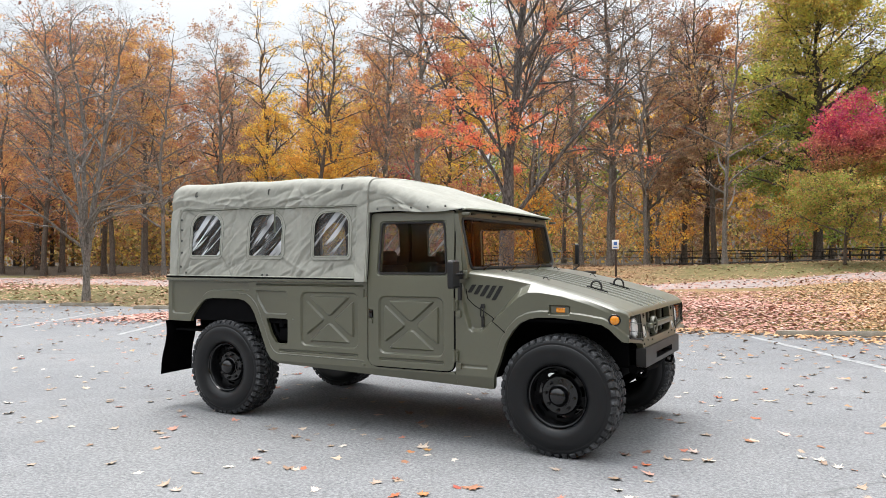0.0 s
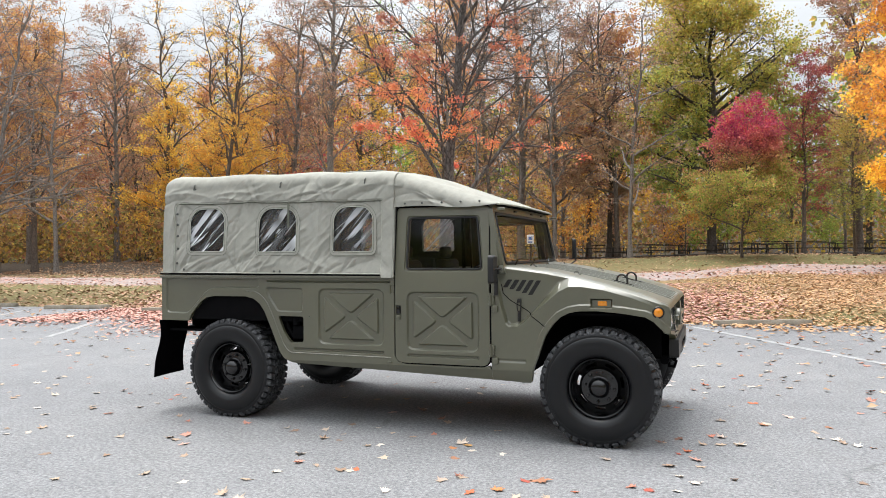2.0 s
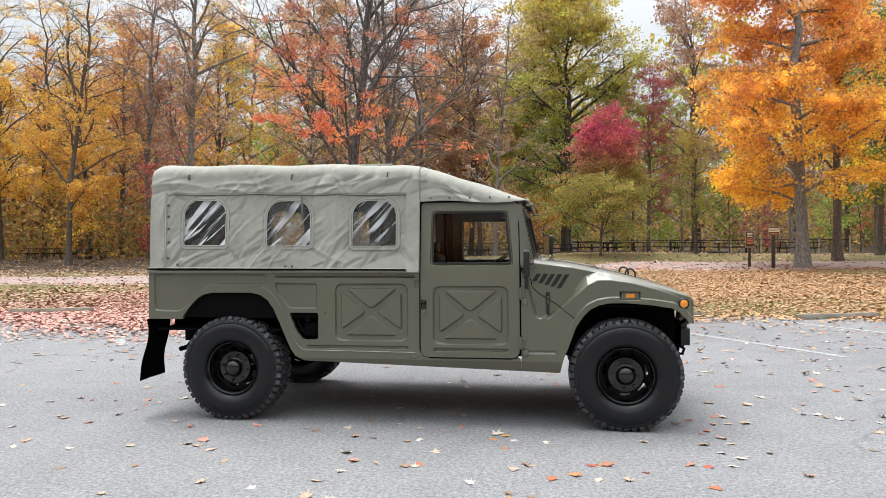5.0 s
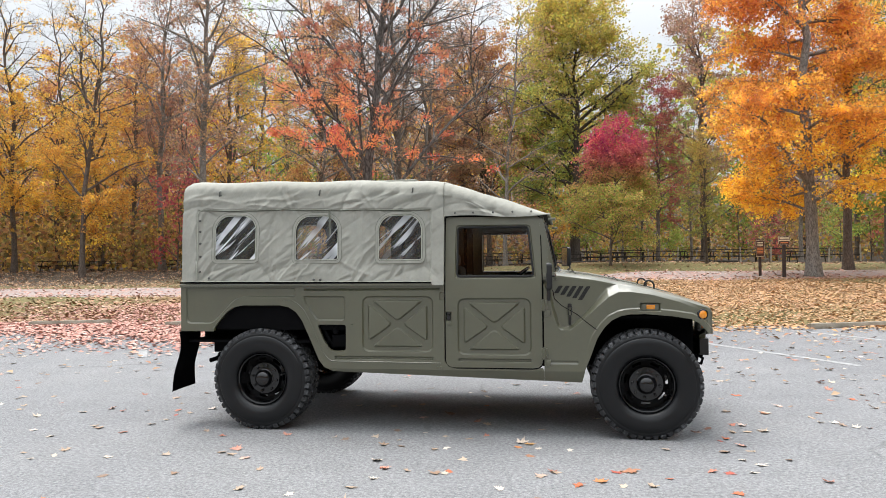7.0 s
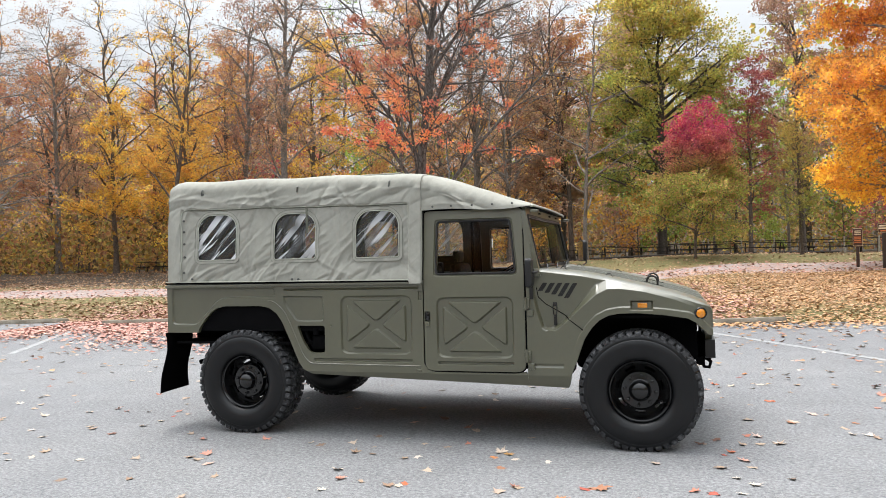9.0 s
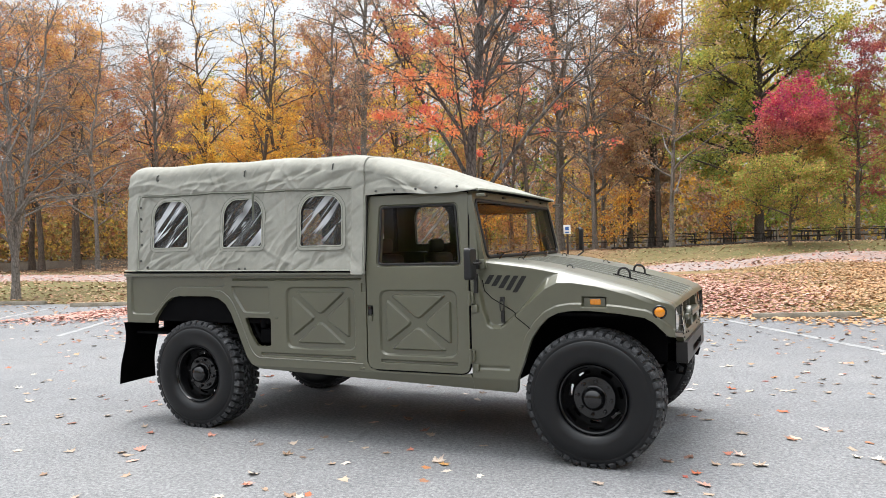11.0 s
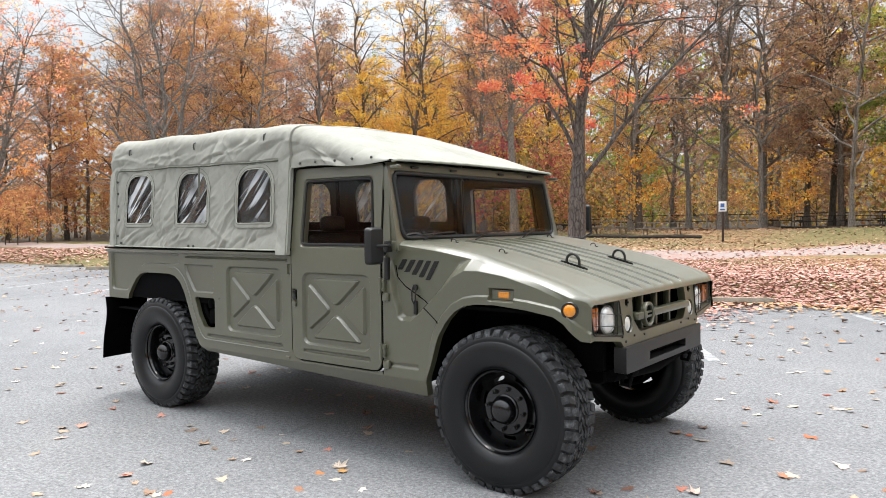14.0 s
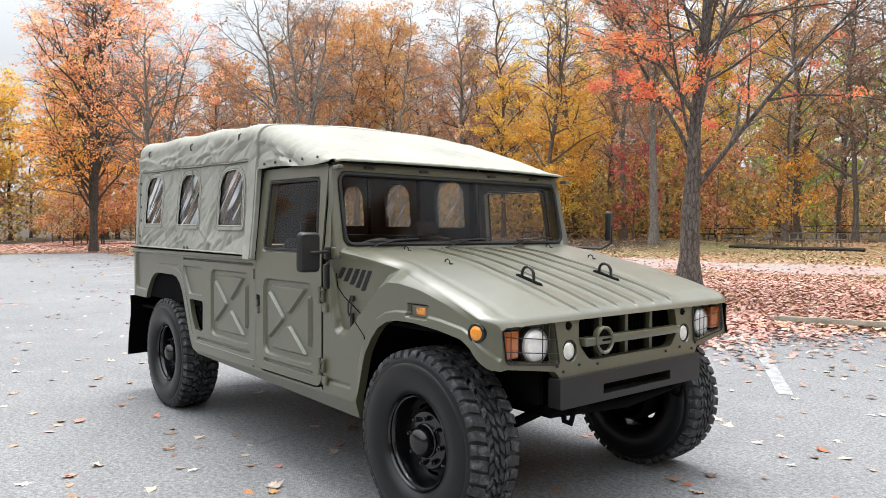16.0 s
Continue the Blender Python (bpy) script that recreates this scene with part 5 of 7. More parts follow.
def disc(x, z, r, n=20):
    return [(x + r * math.cos(2 * math.pi * k / n), z + r * math.sin(2 * math.pi * k / n)) for k in range(n)]


def cross_press(x0, z0, x1, z1):
    """A sunk square field with four raised triangles that leave a cross between them."""
    w, h = x1 - x0, z1 - z0
    cx, cz = (x0 + x1) / 2, (z0 + z1) / 2
    a, b = 0.125 * w, 0.072 * h
    tri = [[(x0 + a, z1 - b), (x1 - a, z1 - b), (cx, cz + 0.034 * h)],
           [(x0 + a, z0 + b * 1.25), (x1 - a, z0 + b * 1.25), (cx, cz - 0.034 * h)],
           [(x0 + 0.082 * w, z0 + 0.175 * h), (x0 + 0.082 * w, z1 - 0.125 * h), (cx - 0.060 * w, cz)],
           [(x1 - 0.082 * w, z0 + 0.175 * h), (x1 - 0.082 * w, z1 - 0.125 * h), (cx + 0.060 * w, cz)]]
    return (rounded(rect(x0, z0, x1, z1), 0.075, 6), 0.019, 0.015, [(rounded(t, 0.050, 5), -0.0185, 0.0145, []) for t in tri])


def slot(x0, x1, z, h=0.032):
    return (rounded(rect(x0, z - h / 2, x1, z + h / 2), h * 0.49, 3), 0.016, 0.012, [])


# ---------------------------------------------------------------- truck: body
truck = new("military_truck")
tagged(truck, "olive drab military utility truck with canvas top, parked on asphalt", "truck")

ARCH_R = [(-0.448, 0.885), (-0.435, 0.925), (-0.385, 0.99), (-0.315, 1.065), (-0.25, 1.105), (-0.17, 1.122), (0.19, 1.122), (0.275, 1.105), (0.345, 1.06),
          (0.40, 0.985), (0.47, 0.83), (0.555, 0.635), (0.60, 0.575), (0.68, 0.535)]
for s in (-1, 1):
    outer = [(-0.77, 0.885)] + ARCH_R + [(2.555, 0.473), (2.555, 0.56), (2.54, 0.585)]
    outer += [(2.46, 0.572), (1.80, 0.572), (1.73, 0.59), (1.695, 0.64), (1.698, 1.322), (-0.77, 1.335)]
    feats = [
        (rounded([(-0.722, 0.955), (-0.46, 0.95), (-0.245, 1.168), (-0.15, 1.195), (0.24, 1.195), (0.34, 1.20), (0.34, 1.283), (-0.722, 1.29)],
                 [0.05, 0.05, 0.05, 0.05, 0.02, 0.03, 0.03, 0.04]), 0.017, 0.014, []),
        (rounded([(0.405, 1.21), (0.80, 1.205), (0.80, 0.985), (0.535, 0.985), (0.43, 1.13)], 0.03), 0.017, 0.014, []),
        (rounded([(0.545, 0.950), (0.808, 0.950), (0.806, 0.720), (0.668, 0.718), (0.60, 0.81)], 0.025), None, 0, []),
        cross_press(0.955, 0.71, 1.60, 1.205),
        slot(0.70, 1.60, 0.658), slot(0.42, 1.66, 1.262, 0.024),
        slot(0.86, 0.878, 0.95, 0.016),
        (rounded(rect(1.655, 1.16, 1.692, 1.235), 0.008), 0.012, 0.006, []),
        (rounded(rect(1.63, 0.575, 1.675, 0.592), 0.006), -0.012, 0.004, []),
    ]
    part("side_panel", relief(outer, feats, flank(s), 0.035, (0.56,)), M_PAINT, truck, smooth=20)
    # door with its sunk window frame
    d_out = rounded([(1.708, 0.584), (2.542, 0.584), (2.541, 1.36), (2.527, 1.886), (1.711, 1.890)], [0.075, 0.075, 0.02, 0.03, 0.03], 5)
    d_feats = [
        (rounded([(1.79, 1.352), (2.497, 1.352), (2.448, 1.815), (1.80, 1.82)], 0.035), 0.010, 0.008,
         [(rounded([(1.812, 1.372), (2.472, 1.372), (2.427, 1.797), (1.82, 1.80)], 0.03), None, 0, [])]),
        cross_press(1.81, 0.69, 2.452, 1.185),
        slot(1.815, 2.45, 0.648),
        (rounded(rect(1.712, 0.985, 1.762, 1.068), 0.01), 0.022, 0.004, []),
    ]
    door = part("door", relief(d_out, d_feats, lambda x, z, d, s=s: Vector((x, s * (side_y(z) + 0.004 - d), z)), 0.045, (1.34,)), M_PAINT, truck, smooth=20)
    # dark strip that draws the shade in the shut gap
    bm = bmesh.new()
    gap_ring = inset(d_out, -0.004)
    tube(bm, [(x, s * (side_y(z) - 0.009), z) for x, z in gap_ring + gap_ring[:2]], 0.0065, 6, False)
    part("door_seal", bm, M_DULL, door, "dark strip standing for the shade in the door's shut gap")
    # rubber seal and glass
    bm = bmesh.new()
    ring = rounded([(1.812, 1.372), (2.472, 1.372), (2.427, 1.797), (1.82, 1.80)], 0.03)
    tube(bm, [(x, s * (side_y(z) - 0.004), z) for x, z in ring + ring[:2]], 0.009, 6, False)
    part("window_seal", bm, M_RUBBER, door, "black rubber window seal")
    bm = bmesh.new()
    bm.faces.new([bm.verts.new((x, s * (side_y(z) - 0.022), z)) for x, z in ring])
    part("window_glass", bm, M_GLASS, door, "clear side window glass")
    # handle: black paddle and pale grip below it
    bm = bmesh.new()
    box(bm, 1.722, 1.752, s * 1.035 - 0.012, s * 1.035 + 0.012, 0.995, 1.058, 0.006)
    part("door_handle", bm, M_BLACK, door, "black door handle in a recess")
    bm = bmesh.new()
    box(bm, 1.724, 1.756, s * 1.042 - 0.010, s * 1.042 + 0.010, 0.945, 0.985, 0.006)
    part("handle_grip", bm, M_PAINT, door)
    for z in (1.125, 0.715):
        bm = bmesh.new()
        box(bm, 2.535, 2.585, s * 1.045 - 0.012, s * 1.045 + 0.012, z - 0.04, z + 0.04, 0.005)
        tube(bm, [(2.556, s * 1.062, z - 0.05), (2.556, s * 1.062, z + 0.05)], 0.011, 8)
        for zz in (z - 0.025, z + 0.025):
            lathe(bm, [(0.008, 0), (0.008, 0.008), (0, 0.009)], (2.575, s * 1.055, zz), (0, s, 0), 8)
        part("hinge", bm, M_PAINT, door)
    # stop blocks behind the hinges
    for z in (1.05, 0.63):
        bm = bmesh.new()
        box(bm, 2.563, 2.612, s * 1.04 - 0.014, s * 1.04 + 0.014, z - 0.025, z + 0.03, 0.008)
        part("hinge_block", bm, M_PAINT, truck)
    # pressed bead that follows the wheel arch down to the sill
    bm = bmesh.new()
    way_ = rounded([(0.20, 1.172), (0.315, 1.168), (0.415, 1.09), (0.47, 0.985), (0.60, 0.69), (0.66, 0.625), (1.66, 0.617), (1.66, 0.6), (0.2, 0.6)], [0, 0.05, 0.06, 0.05, 0.05, 0.06, 0, 0, 0], 5)
    keep_ = [p_ for p_ in way_ if p_[1] > 0.61]
    keep_.sort(key=lambda p_: p_[0])
    tube(bm, [(x, s * (side_y(z) - 0.001), z) for x, z in keep_], 0.006, 6)
    part("arch_bead", bm, M_PAINT, truck)
    # rail under the canvas
    bm = bmesh.new()
    box(bm, -0.772, 1.695, s * 1.045 - 0.018, s * 1.045 + 0.018, 1.292, 1.318, 0.008)
    part("belt_rail", bm, M_PAINT, truck)
    # cargo-side workings behind the cut-out
    bm = bmesh.new()
    box(bm, 0.52, 0.84, s * 0.86 - 0.02, s * 0.86 + 0.02, 0.66, 1.0)
    box(bm, 0.66, 0.80, s * 0.96 - 0.03, s * 0.96 + 0.03, 0.74, 0.86, 0.02)
    tube(bm, [(0.70, s * 0.98, 0.87), (0.70, s * 0.985, 0.91), (0.72, s * 0.97, 0.95)], 0.03, 10)
    tube(bm, [(0.58, s * 0.97, 0.93), (0.62, s * 0.98, 0.84), (0.68, s * 0.97, 0.74)], 0.015, 8)
    part("filler_box", bm, M_DULL, truck, "black filler pipe and box in a body cut-out")

# ---------------------------------------------------------------- truck: bonnet and front wings
HOOD_X = [2.62, 2.667, 2.98, 3.22, 3.454, 3.687, 3.83, 3.875, 3.905, 3.925, 3.94]
HOOD_Z = [1.392, 1.388, 1.347, 1.298, 1.243, 1.180, 1.134, 1.119, 1.107, 1.095, 1.068]
ARCH_F = [(2.56, 0.473), (2.868, 0.462), (2.876, 0.48), (2.90, 0.585), (2.94, 0.68), (3.00, 0.845), (3.06, 0.935), (3.12, 0.995), (3.19, 1.030), (3.27, 1.045), (3.40, 1.048),
          (3.60, 1.032), (3.76, 1.008), (3.82, 0.975), (3.875, 0.92), (3.905, 0.885), (3.94, 0.878)]
CROWN = [(2.56, 1.30), (2.60, 1.22), (2.64, 1.04), (2.675, 0.935), (2.70, 0.918), (2.775, 0.918), (2.82, 0.95), (3.10, 1.195), (3.18, 1.235), (3.28, 1.236), (3.45, 1.212), (3.66, 1.155), (3.83, 1.09), (3.94, 1.02)]


def seg_dist(px, pz, line):
    best = np.full(px.shape, 9.0)
    for (ax, az), (bx, bz) in zip(line, line[1:]):
        dx, dz = bx - ax, bz - az
        t = np.clip(((px - ax) * dx + (pz - az) * dz) / (dx * dx + dz * dz), 0, 1)
        best = np.minimum(best, np.hypot(px - ax - t * dx, pz - az - t * dz))
    return best


def wing_x():
    return np.unique(np.concatenate([np.linspace(2.556, 2.868, 64), np.linspace(2.868, 2.91, 8), np.linspace(2.91, 3.2, 44), np.linspace(3.2, 3.85, 44), np.linspace(3.85, 3.94, 10)]))


def wing_half(X, Z):
    """Half width of the bonnet's flank: a bulged wing, a sunk panel with the vents behind it, a lip round the wheel arch."""
    y = np.full(X.shape, 1.035)
    crown = np.interp(X, [c[0] for c in CROWN], [c[1] for c in CROWN])
    front = 1 - step(3.40, 3.93, X)
    deep = (0.040 + 0.028 * step(2.60, 2.86, X)) * front
    wide = step(2.88, 3.12, X)
    cx_, cz_ = [c[0] for c in CROWN], [c[1] for c in CROWN]
    steep = (np.interp(X + 0.006, cx_, cz_) - np.interp(X - 0.006, cx_, cz_)) / 0.012
    y -= deep * np.clip((Z - crown + 0.004) / ((0.020 + 0.042 * wide) * np.hypot(1, steep)), 0, 1) + 0.05 * step(0.0, 0.10, Z - crown) * step(2.95, 3.3, X) * front
    lip = seg_dist(X, Z, ARCH_F[3:])
    y += 0.013 * (1 - step(0.042, 0.055, lip)) * step(2.90, 2.99, X)
    y -= 0.45 * np.maximum(0, 0.56 - Z) * (X < 2.9)
    y -= 0.075 * step(3.845, 3.945, X) ** 1.5
    box_d = np.maximum(np.abs(X - 3.435) - 0.075, np.abs(Z - 1.105) - 0.032)
    y -= 0.035 * (1 - step(-0.006, 0.006, box_d))
    slot_d = np.maximum(np.abs(X - 2.71) - 0.125, np.abs(Z - 0.637) - 0.009)
    y -= 0.009 * (1 - step(-0.004, 0.006, slot_d))
    return y


def wing(s):
    xs = wing_x()
    zl = np.interp(xs, [a[0] for a in ARCH_F], [a[1] for a in ARCH_F])
    zh = np.interp(xs, HOOD_X, HOOD_Z) - 0.012
    v = np.linspace(0, 1, 132)
    X = np.repeat(xs[None], len(v), 0)
    Z = zl[None] + (zh - zl)[None] * v[:, None]
    Y = wing_half(X, Z)
    bm = bmesh.new()
    g = [[bm.verts.new((X[j, i], s * Y[j, i], Z[j, i])) for i in range(len(xs))] for j in range(len(v))]
    inner = [bm.verts.new((xs[i], s * (Y[0, i] - 0.05), zl[i] + 0.004)) for i in range(len(xs))]
    for j in range(len(v) - 1):
        for i in range(len(xs) - 1):
            bm.faces.new((g[j][i], g[j][i + 1], g[j + 1][i + 1], g[j + 1][i]))
    for i in range(len(xs) - 1):
        bm.faces.new((inner[i], inner[i + 1], g[0][i + 1], g[0][i]))
    return part("front_wing", bm, M_PAINT, truck, smooth=50)


for s in (-1, 1):
    wing(s)
    # vent slits, each a sunk louvre with a mesh floor
    for k in range(5):
        x = 2.662 + 0.058 * k
        L = 0.064 + 0.013 * k
        z = 1.268 - 0.002 * k
        bm = bmesh.new()

        def on_wing(px, pz, out):
            return (px, s * (float(wing_half(np.array([px]), np.array([pz]))[0]) + out), pz)
        w_ = 0.0185
        top, low = (x + 0.040, z + 0.018), (x + 0.040 - 0.62 * L, z + 0.018 - L)
        quad = rounded([(low[0] - w_, low[1]), (low[0] + w_, low[1]), (top[0] + w_, top[1]), (top[0] - w_, top[1])], 0.006, 2)
        bm.faces.new([bm.verts.new(on_wing(px, pz, 0.0015)) for px, pz in quad])
        n = 9
        for j in range(n):
            t = (j + 0.5) / n
            px, pz = top[0] + (low[0] - top[0]) * t, top[1] + (low[1] - top[1]) * t
            tube(bm, [on_wing(px - w_, pz, 0.003), on_wing(px + w_, pz, 0.003)], 0.0018, 4)
        part("vent_slit", bm, M_VENT, truck, "dark mesh vent slit")
    # seam between the tilting bonnet and the body
    bm = bmesh.new()
    seam = []
    for (ax_, az_), (bx_, bz_) in zip([(2.632, 1.25), (2.645, 1.175), (2.70, 1.12), (2.84, 1.035)], [(2.645, 1.175), (2.70, 1.12), (2.84, 1.035), (3.015, 0.90)]):
        for j in range(8):
            px, pz = ax_ + (bx_ - ax_) * j / 8, az_ + (bz_ - az_) * j / 8
            seam.append((px, s * (float(wing_half(np.array([px]), np.array([pz]))[0]) - 0.0005), pz))
    tube(bm, seam, 0.0034, 6)
    part("bonnet_seam", bm, M_DULL, truck, "dark shut line of the bonnet")
    # side marker lamp in its sunk box
    bm = bmesh.new()
    yy = s * 1.003
    box(bm, 3.402, 3.478, yy - 0.02, yy + 0.026, 1.084, 1.126, 0.010, 3)
    lamp = part("side_marker", bm, M_AMBER, truck, "amber side marker lamp")
    bm = bmesh.new()
    box(bm, 3.365, 3.505, yy - 0.016, yy - 0.006, 1.078, 1.132)
    part("marker_back", bm, M_PAINT, lamp)
    bm = bmesh.new()
    lathe(bm, [(0.045, -0.02), (0.045, 0.010), (0.042, 0.013), (0.034, 0.013), (0.034, 0.004)], (3.852, s * 1.030, 1.045), (0.22, s, 0.05), 24)
    rim = part("turn_lamp", bm, M_BLACK, truck, "round amber turn lamp in a black ring")
    bm = bmesh.new()
    lathe(bm, [(0.034, 0.004), (0.033, 0.010), (0.026, 0.015), (0.012, 0.017), (0, 0.018)], (3.852, s * 1.030, 1.045), (0.22, s, 0.05), 24)
    part("lens", bm, M_AMBER, rim)
    # bonnet catch: looped handle
    bm = bmesh.new()
    bx, bz = 2.775, 1.07
    yb = s * 0.985
    tube(bm, [(bx - 0.012, yb, bz + 0.05), (bx - 0.016, yb + s * 0.012, bz + 0.02), (bx - 0.012, yb + s * 0.015, bz - 0.03), (bx, yb + s * 0.016, bz - 0.05),
              (bx + 0.014, yb + s * 0.015, bz - 0.03), (bx + 0.016, yb + s * 0.012, bz + 0.02), (bx + 0.012, yb, bz + 0.05), (bx - 0.012, yb, bz + 0.05)], 0.0045, 6)
    box(bm, bx - 0.012, bx + 0.012, yb - 0.004, yb + 0.012, bz - 0.12, bz - 0.035, 0.004)
    box(bm, bx - 0.016, bx + 0.016, yb - 0.004, yb + 0.010, bz + 0.03, bz + 0.062, 0.004)
    part("bonnet_catch", bm, M_DARKPAINT, truck)

# bonnet top with pressed beads
bm = bmesh.new()
beads = [-0.40, -0.24, -0.08, 0.08, 0.24, 0.40]
ys = np.unique(np.concatenate([np.linspace(-0.985, 0.985, 80)] + [b + np.array([-0.006, -0.002, 0.0005, 0.003, 0.007, 0.012, 0.03, 0.06, 0.11]) for b in beads]))
xs = np.unique(np.concatenate([np.linspace(2.62, 3.82, 42), np.linspace(3.82, 3.94, 14)]))
rows = []
for x in xs:
    edge = float(wing_half(np.array([x]), np.array([np.interp(x, HOOD_X, HOOD_Z) - 0.012]))[0])
    z0 = float(np.interp(x, HOOD_X, HOOD_Z))
    row = []
    for y in ys:
        yy = y / 0.985 * edge
        z = z0 - 0.012 * step(edge - 0.018, edge, abs(yy)) ** 2
        fade = step(2.70, 2.76, x) * (1 - step(3.885, 3.925, x))
        z += fade * sum(0.012 * float(np.clip((y - b + 0.002) / 0.005, 0, 1)) * max(0.0, 1 - max(0.0, y - b - 0.012) / 0.10) for b in beads)
        z += 0.012 * step(0.44, 0.53, abs(y)) * (1 - step(3.80, 3.90, x)) * (1 - step(edge - 0.07, edge - 0.012, abs(yy))) - 0.004 * math.exp(-((abs(y) - 0.86) / 0.02) ** 2)
        row.append(bm.verts.new((x, yy, z)))
    # turned-down flange that laps over the wings
    lo_, hi_ = row[0].co, row[-1].co
    row = [bm.verts.new((x, lo_.y - 0.004, lo_.z - 0.026)), bm.verts.new((x, lo_.y - 0.003, lo_.z - 0.004))] + row
    row += [bm.verts.new((x, hi_.y + 0.003, hi_.z - 0.004)), bm.verts.new((x, hi_.y + 0.004, hi_.z - 0.026))]
    rows.append(row)
for a, b in zip(rows, rows[1:]):
    for k in range(len(ys) + 3):
        bm.faces.new((a[k], a[k + 1], b[k + 1], b[k]))
bonnet = part("bonnet", bm, M_PAINT, truck, smooth=28)
for y in (-0.335, 0.335):
    bm = bmesh.new()
    z0 = float(np.interp(3.5, HOOD_X, HOOD_Z))
    tube(bm, [(3.462, y, z0 - 0.03)] + [(3.505 - 0.043 * math.cos(a), y, z0 + 0.034 + 0.044 * math.sin(a) - 0.10 * (0.043 - 0.043 * math.cos(a))) for a in [math.pi * k / 10 for k in range(11)]] + [(3.548, y, z0 - 0.04)], 0.0085, 8)
    part("lifting_loop", bm, M_DARKPAINT, bonnet, "dark steel lifting loop on the bonnet")
    bm = bmesh.new()
    slope = -0.27
    pl = rounded(rect(3.425, y - 0.018, 3.60, y + 0.018), 0.017)
    lo = [bm.verts.new((x, yy, z0 + slope * (x - 3.5) + 0.0045 + 0.008)) for x, yy in pl]
    bm.faces.new(lo)
    hi = [bm.verts.new((x, yy, z0 + slope * (x - 3.5) + 0.002)) for x, yy in inset(pl, -0.004)]
    for k in range(len(pl)):
        bm.faces.new((lo[k], lo[(k + 1) % len(pl)], hi[(k + 1) % len(pl)], hi[k]))
    part("loop_well", bm, M_DULL, bonnet)
for x, y in ((3.17, -0.62), (3.17, 0.62), (2.80, -0.62), (2.80, 0.62)):
    bm = bmesh.new()
    z0 = float(np.interp(x, HOOD_X, HOOD_Z)) + 0.012
    tube(bm, [(x - 0.022, y, z0 - 0.002), (x - 0.016, y, z0 + 0.016), (x, y, z0 + 0.022), (x + 0.016, y, z0 + 0.014), (x + 0.022, y, z0 - 0.004)], 0.004, 6)
    lathe(bm, [(0.010, 0), (0.010, 0.006), (0, 0.007)], (x + 0.03, y, z0 - 0.006), (0, 0, 1), 8)
    part("tie_eye", bm, M_DARKPAINT, bonnet)

# ---------------------------------------------------------------- truck: nose
def nose_x(y, z):
    return 3.936 - 0.012 * float(step(0.75, 0.99, abs(y))) - 0.10 * (z - 0.95)


front_place = lambda a, b, d: Vector((nose_x(a, b) - d, a, b))
n_out = [(-0.964, 0.885), (-0.62, 0.838), (-0.585, 0.800), (0.585, 0.800), (0.62, 0.838), (0.964, 0.885), (0.958, 1.086), (-0.958, 1.086)]
n_feats = []
for s in (-1, 1):
    n_feats += [(rounded([(s * 0.932, 1.064), (s * 0.603, 1.064), (s * 0.588, 0.868), (s * 0.922, 0.908)], 0.02), 0.075, 0.010, []),
                (disc(s * 0.50, 0.922, 0.054), 0.03, 0.006, []), (disc(s * 0.497, 1.042, 0.024, 14), 0.012, 0.003, [])]
n_feats.append((rounded([(-0.42, 1.070), (0.42, 1.070), (0.43, 0.945), (0.355, 0.862), (-0.355, 0.862), (-0.43, 0.945)], 0.03), None, 0, []))
nose = part("nose_panel", relief(n_out, n_feats, front_place, 0.05), M_PAINT, truck)
bm = bmesh.new()
box(bm, 3.90, 3.962, -0.41, 0.425, 0.934, 0.974, 0.006)
part("grille_bar", bm, M_PAINT, nose)
for y in (-0.22, 0.0, 0.22):
    bm = bmesh.new()
    box(bm, 3.865, 3.905, y - 0.013, y + 0.013, 0.858, 1.074, 0.004)
    part("grille_upright", bm, M_PAINT, nose)
bm = bmesh.new()
lathe(bm, [(0.070, 0), (0.070, 0.030), (0.062, 0.034), (0.054, 0.028), (0.054, 0.0)], (3.938, -0.262, 0.955), (1, 0, 0.05), 28)
bezel = part("badge_ring", bm, M_PAINT, nose)
bm = bmesh.new()
lathe(bm, [(0.052, 0.0), (0.052, 0.016), (0, 0.020)], (3.938, -0.262, 0.955), (1, 0, 0.05), 24)
box(bm, 3.955, 3.965, -0.28, -0.215, 0.950, 0.962, 0.003)
part("badge_disc", bm, M_DULL, bezel, "dark disc in a ring")
bm = bmesh.new()
box(bm, 3.78, 3.80, -0.50, 0.50, 0.80, 1.08)
for k in range(26):
    y = -0.48 + 0.96 * k / 25
    box(bm, 3.80, 3.806, y - 0.004, y + 0.004, 0.82, 1.05)
part("radiator", bm, M_DULL, truck, "black radiator behind the grille")
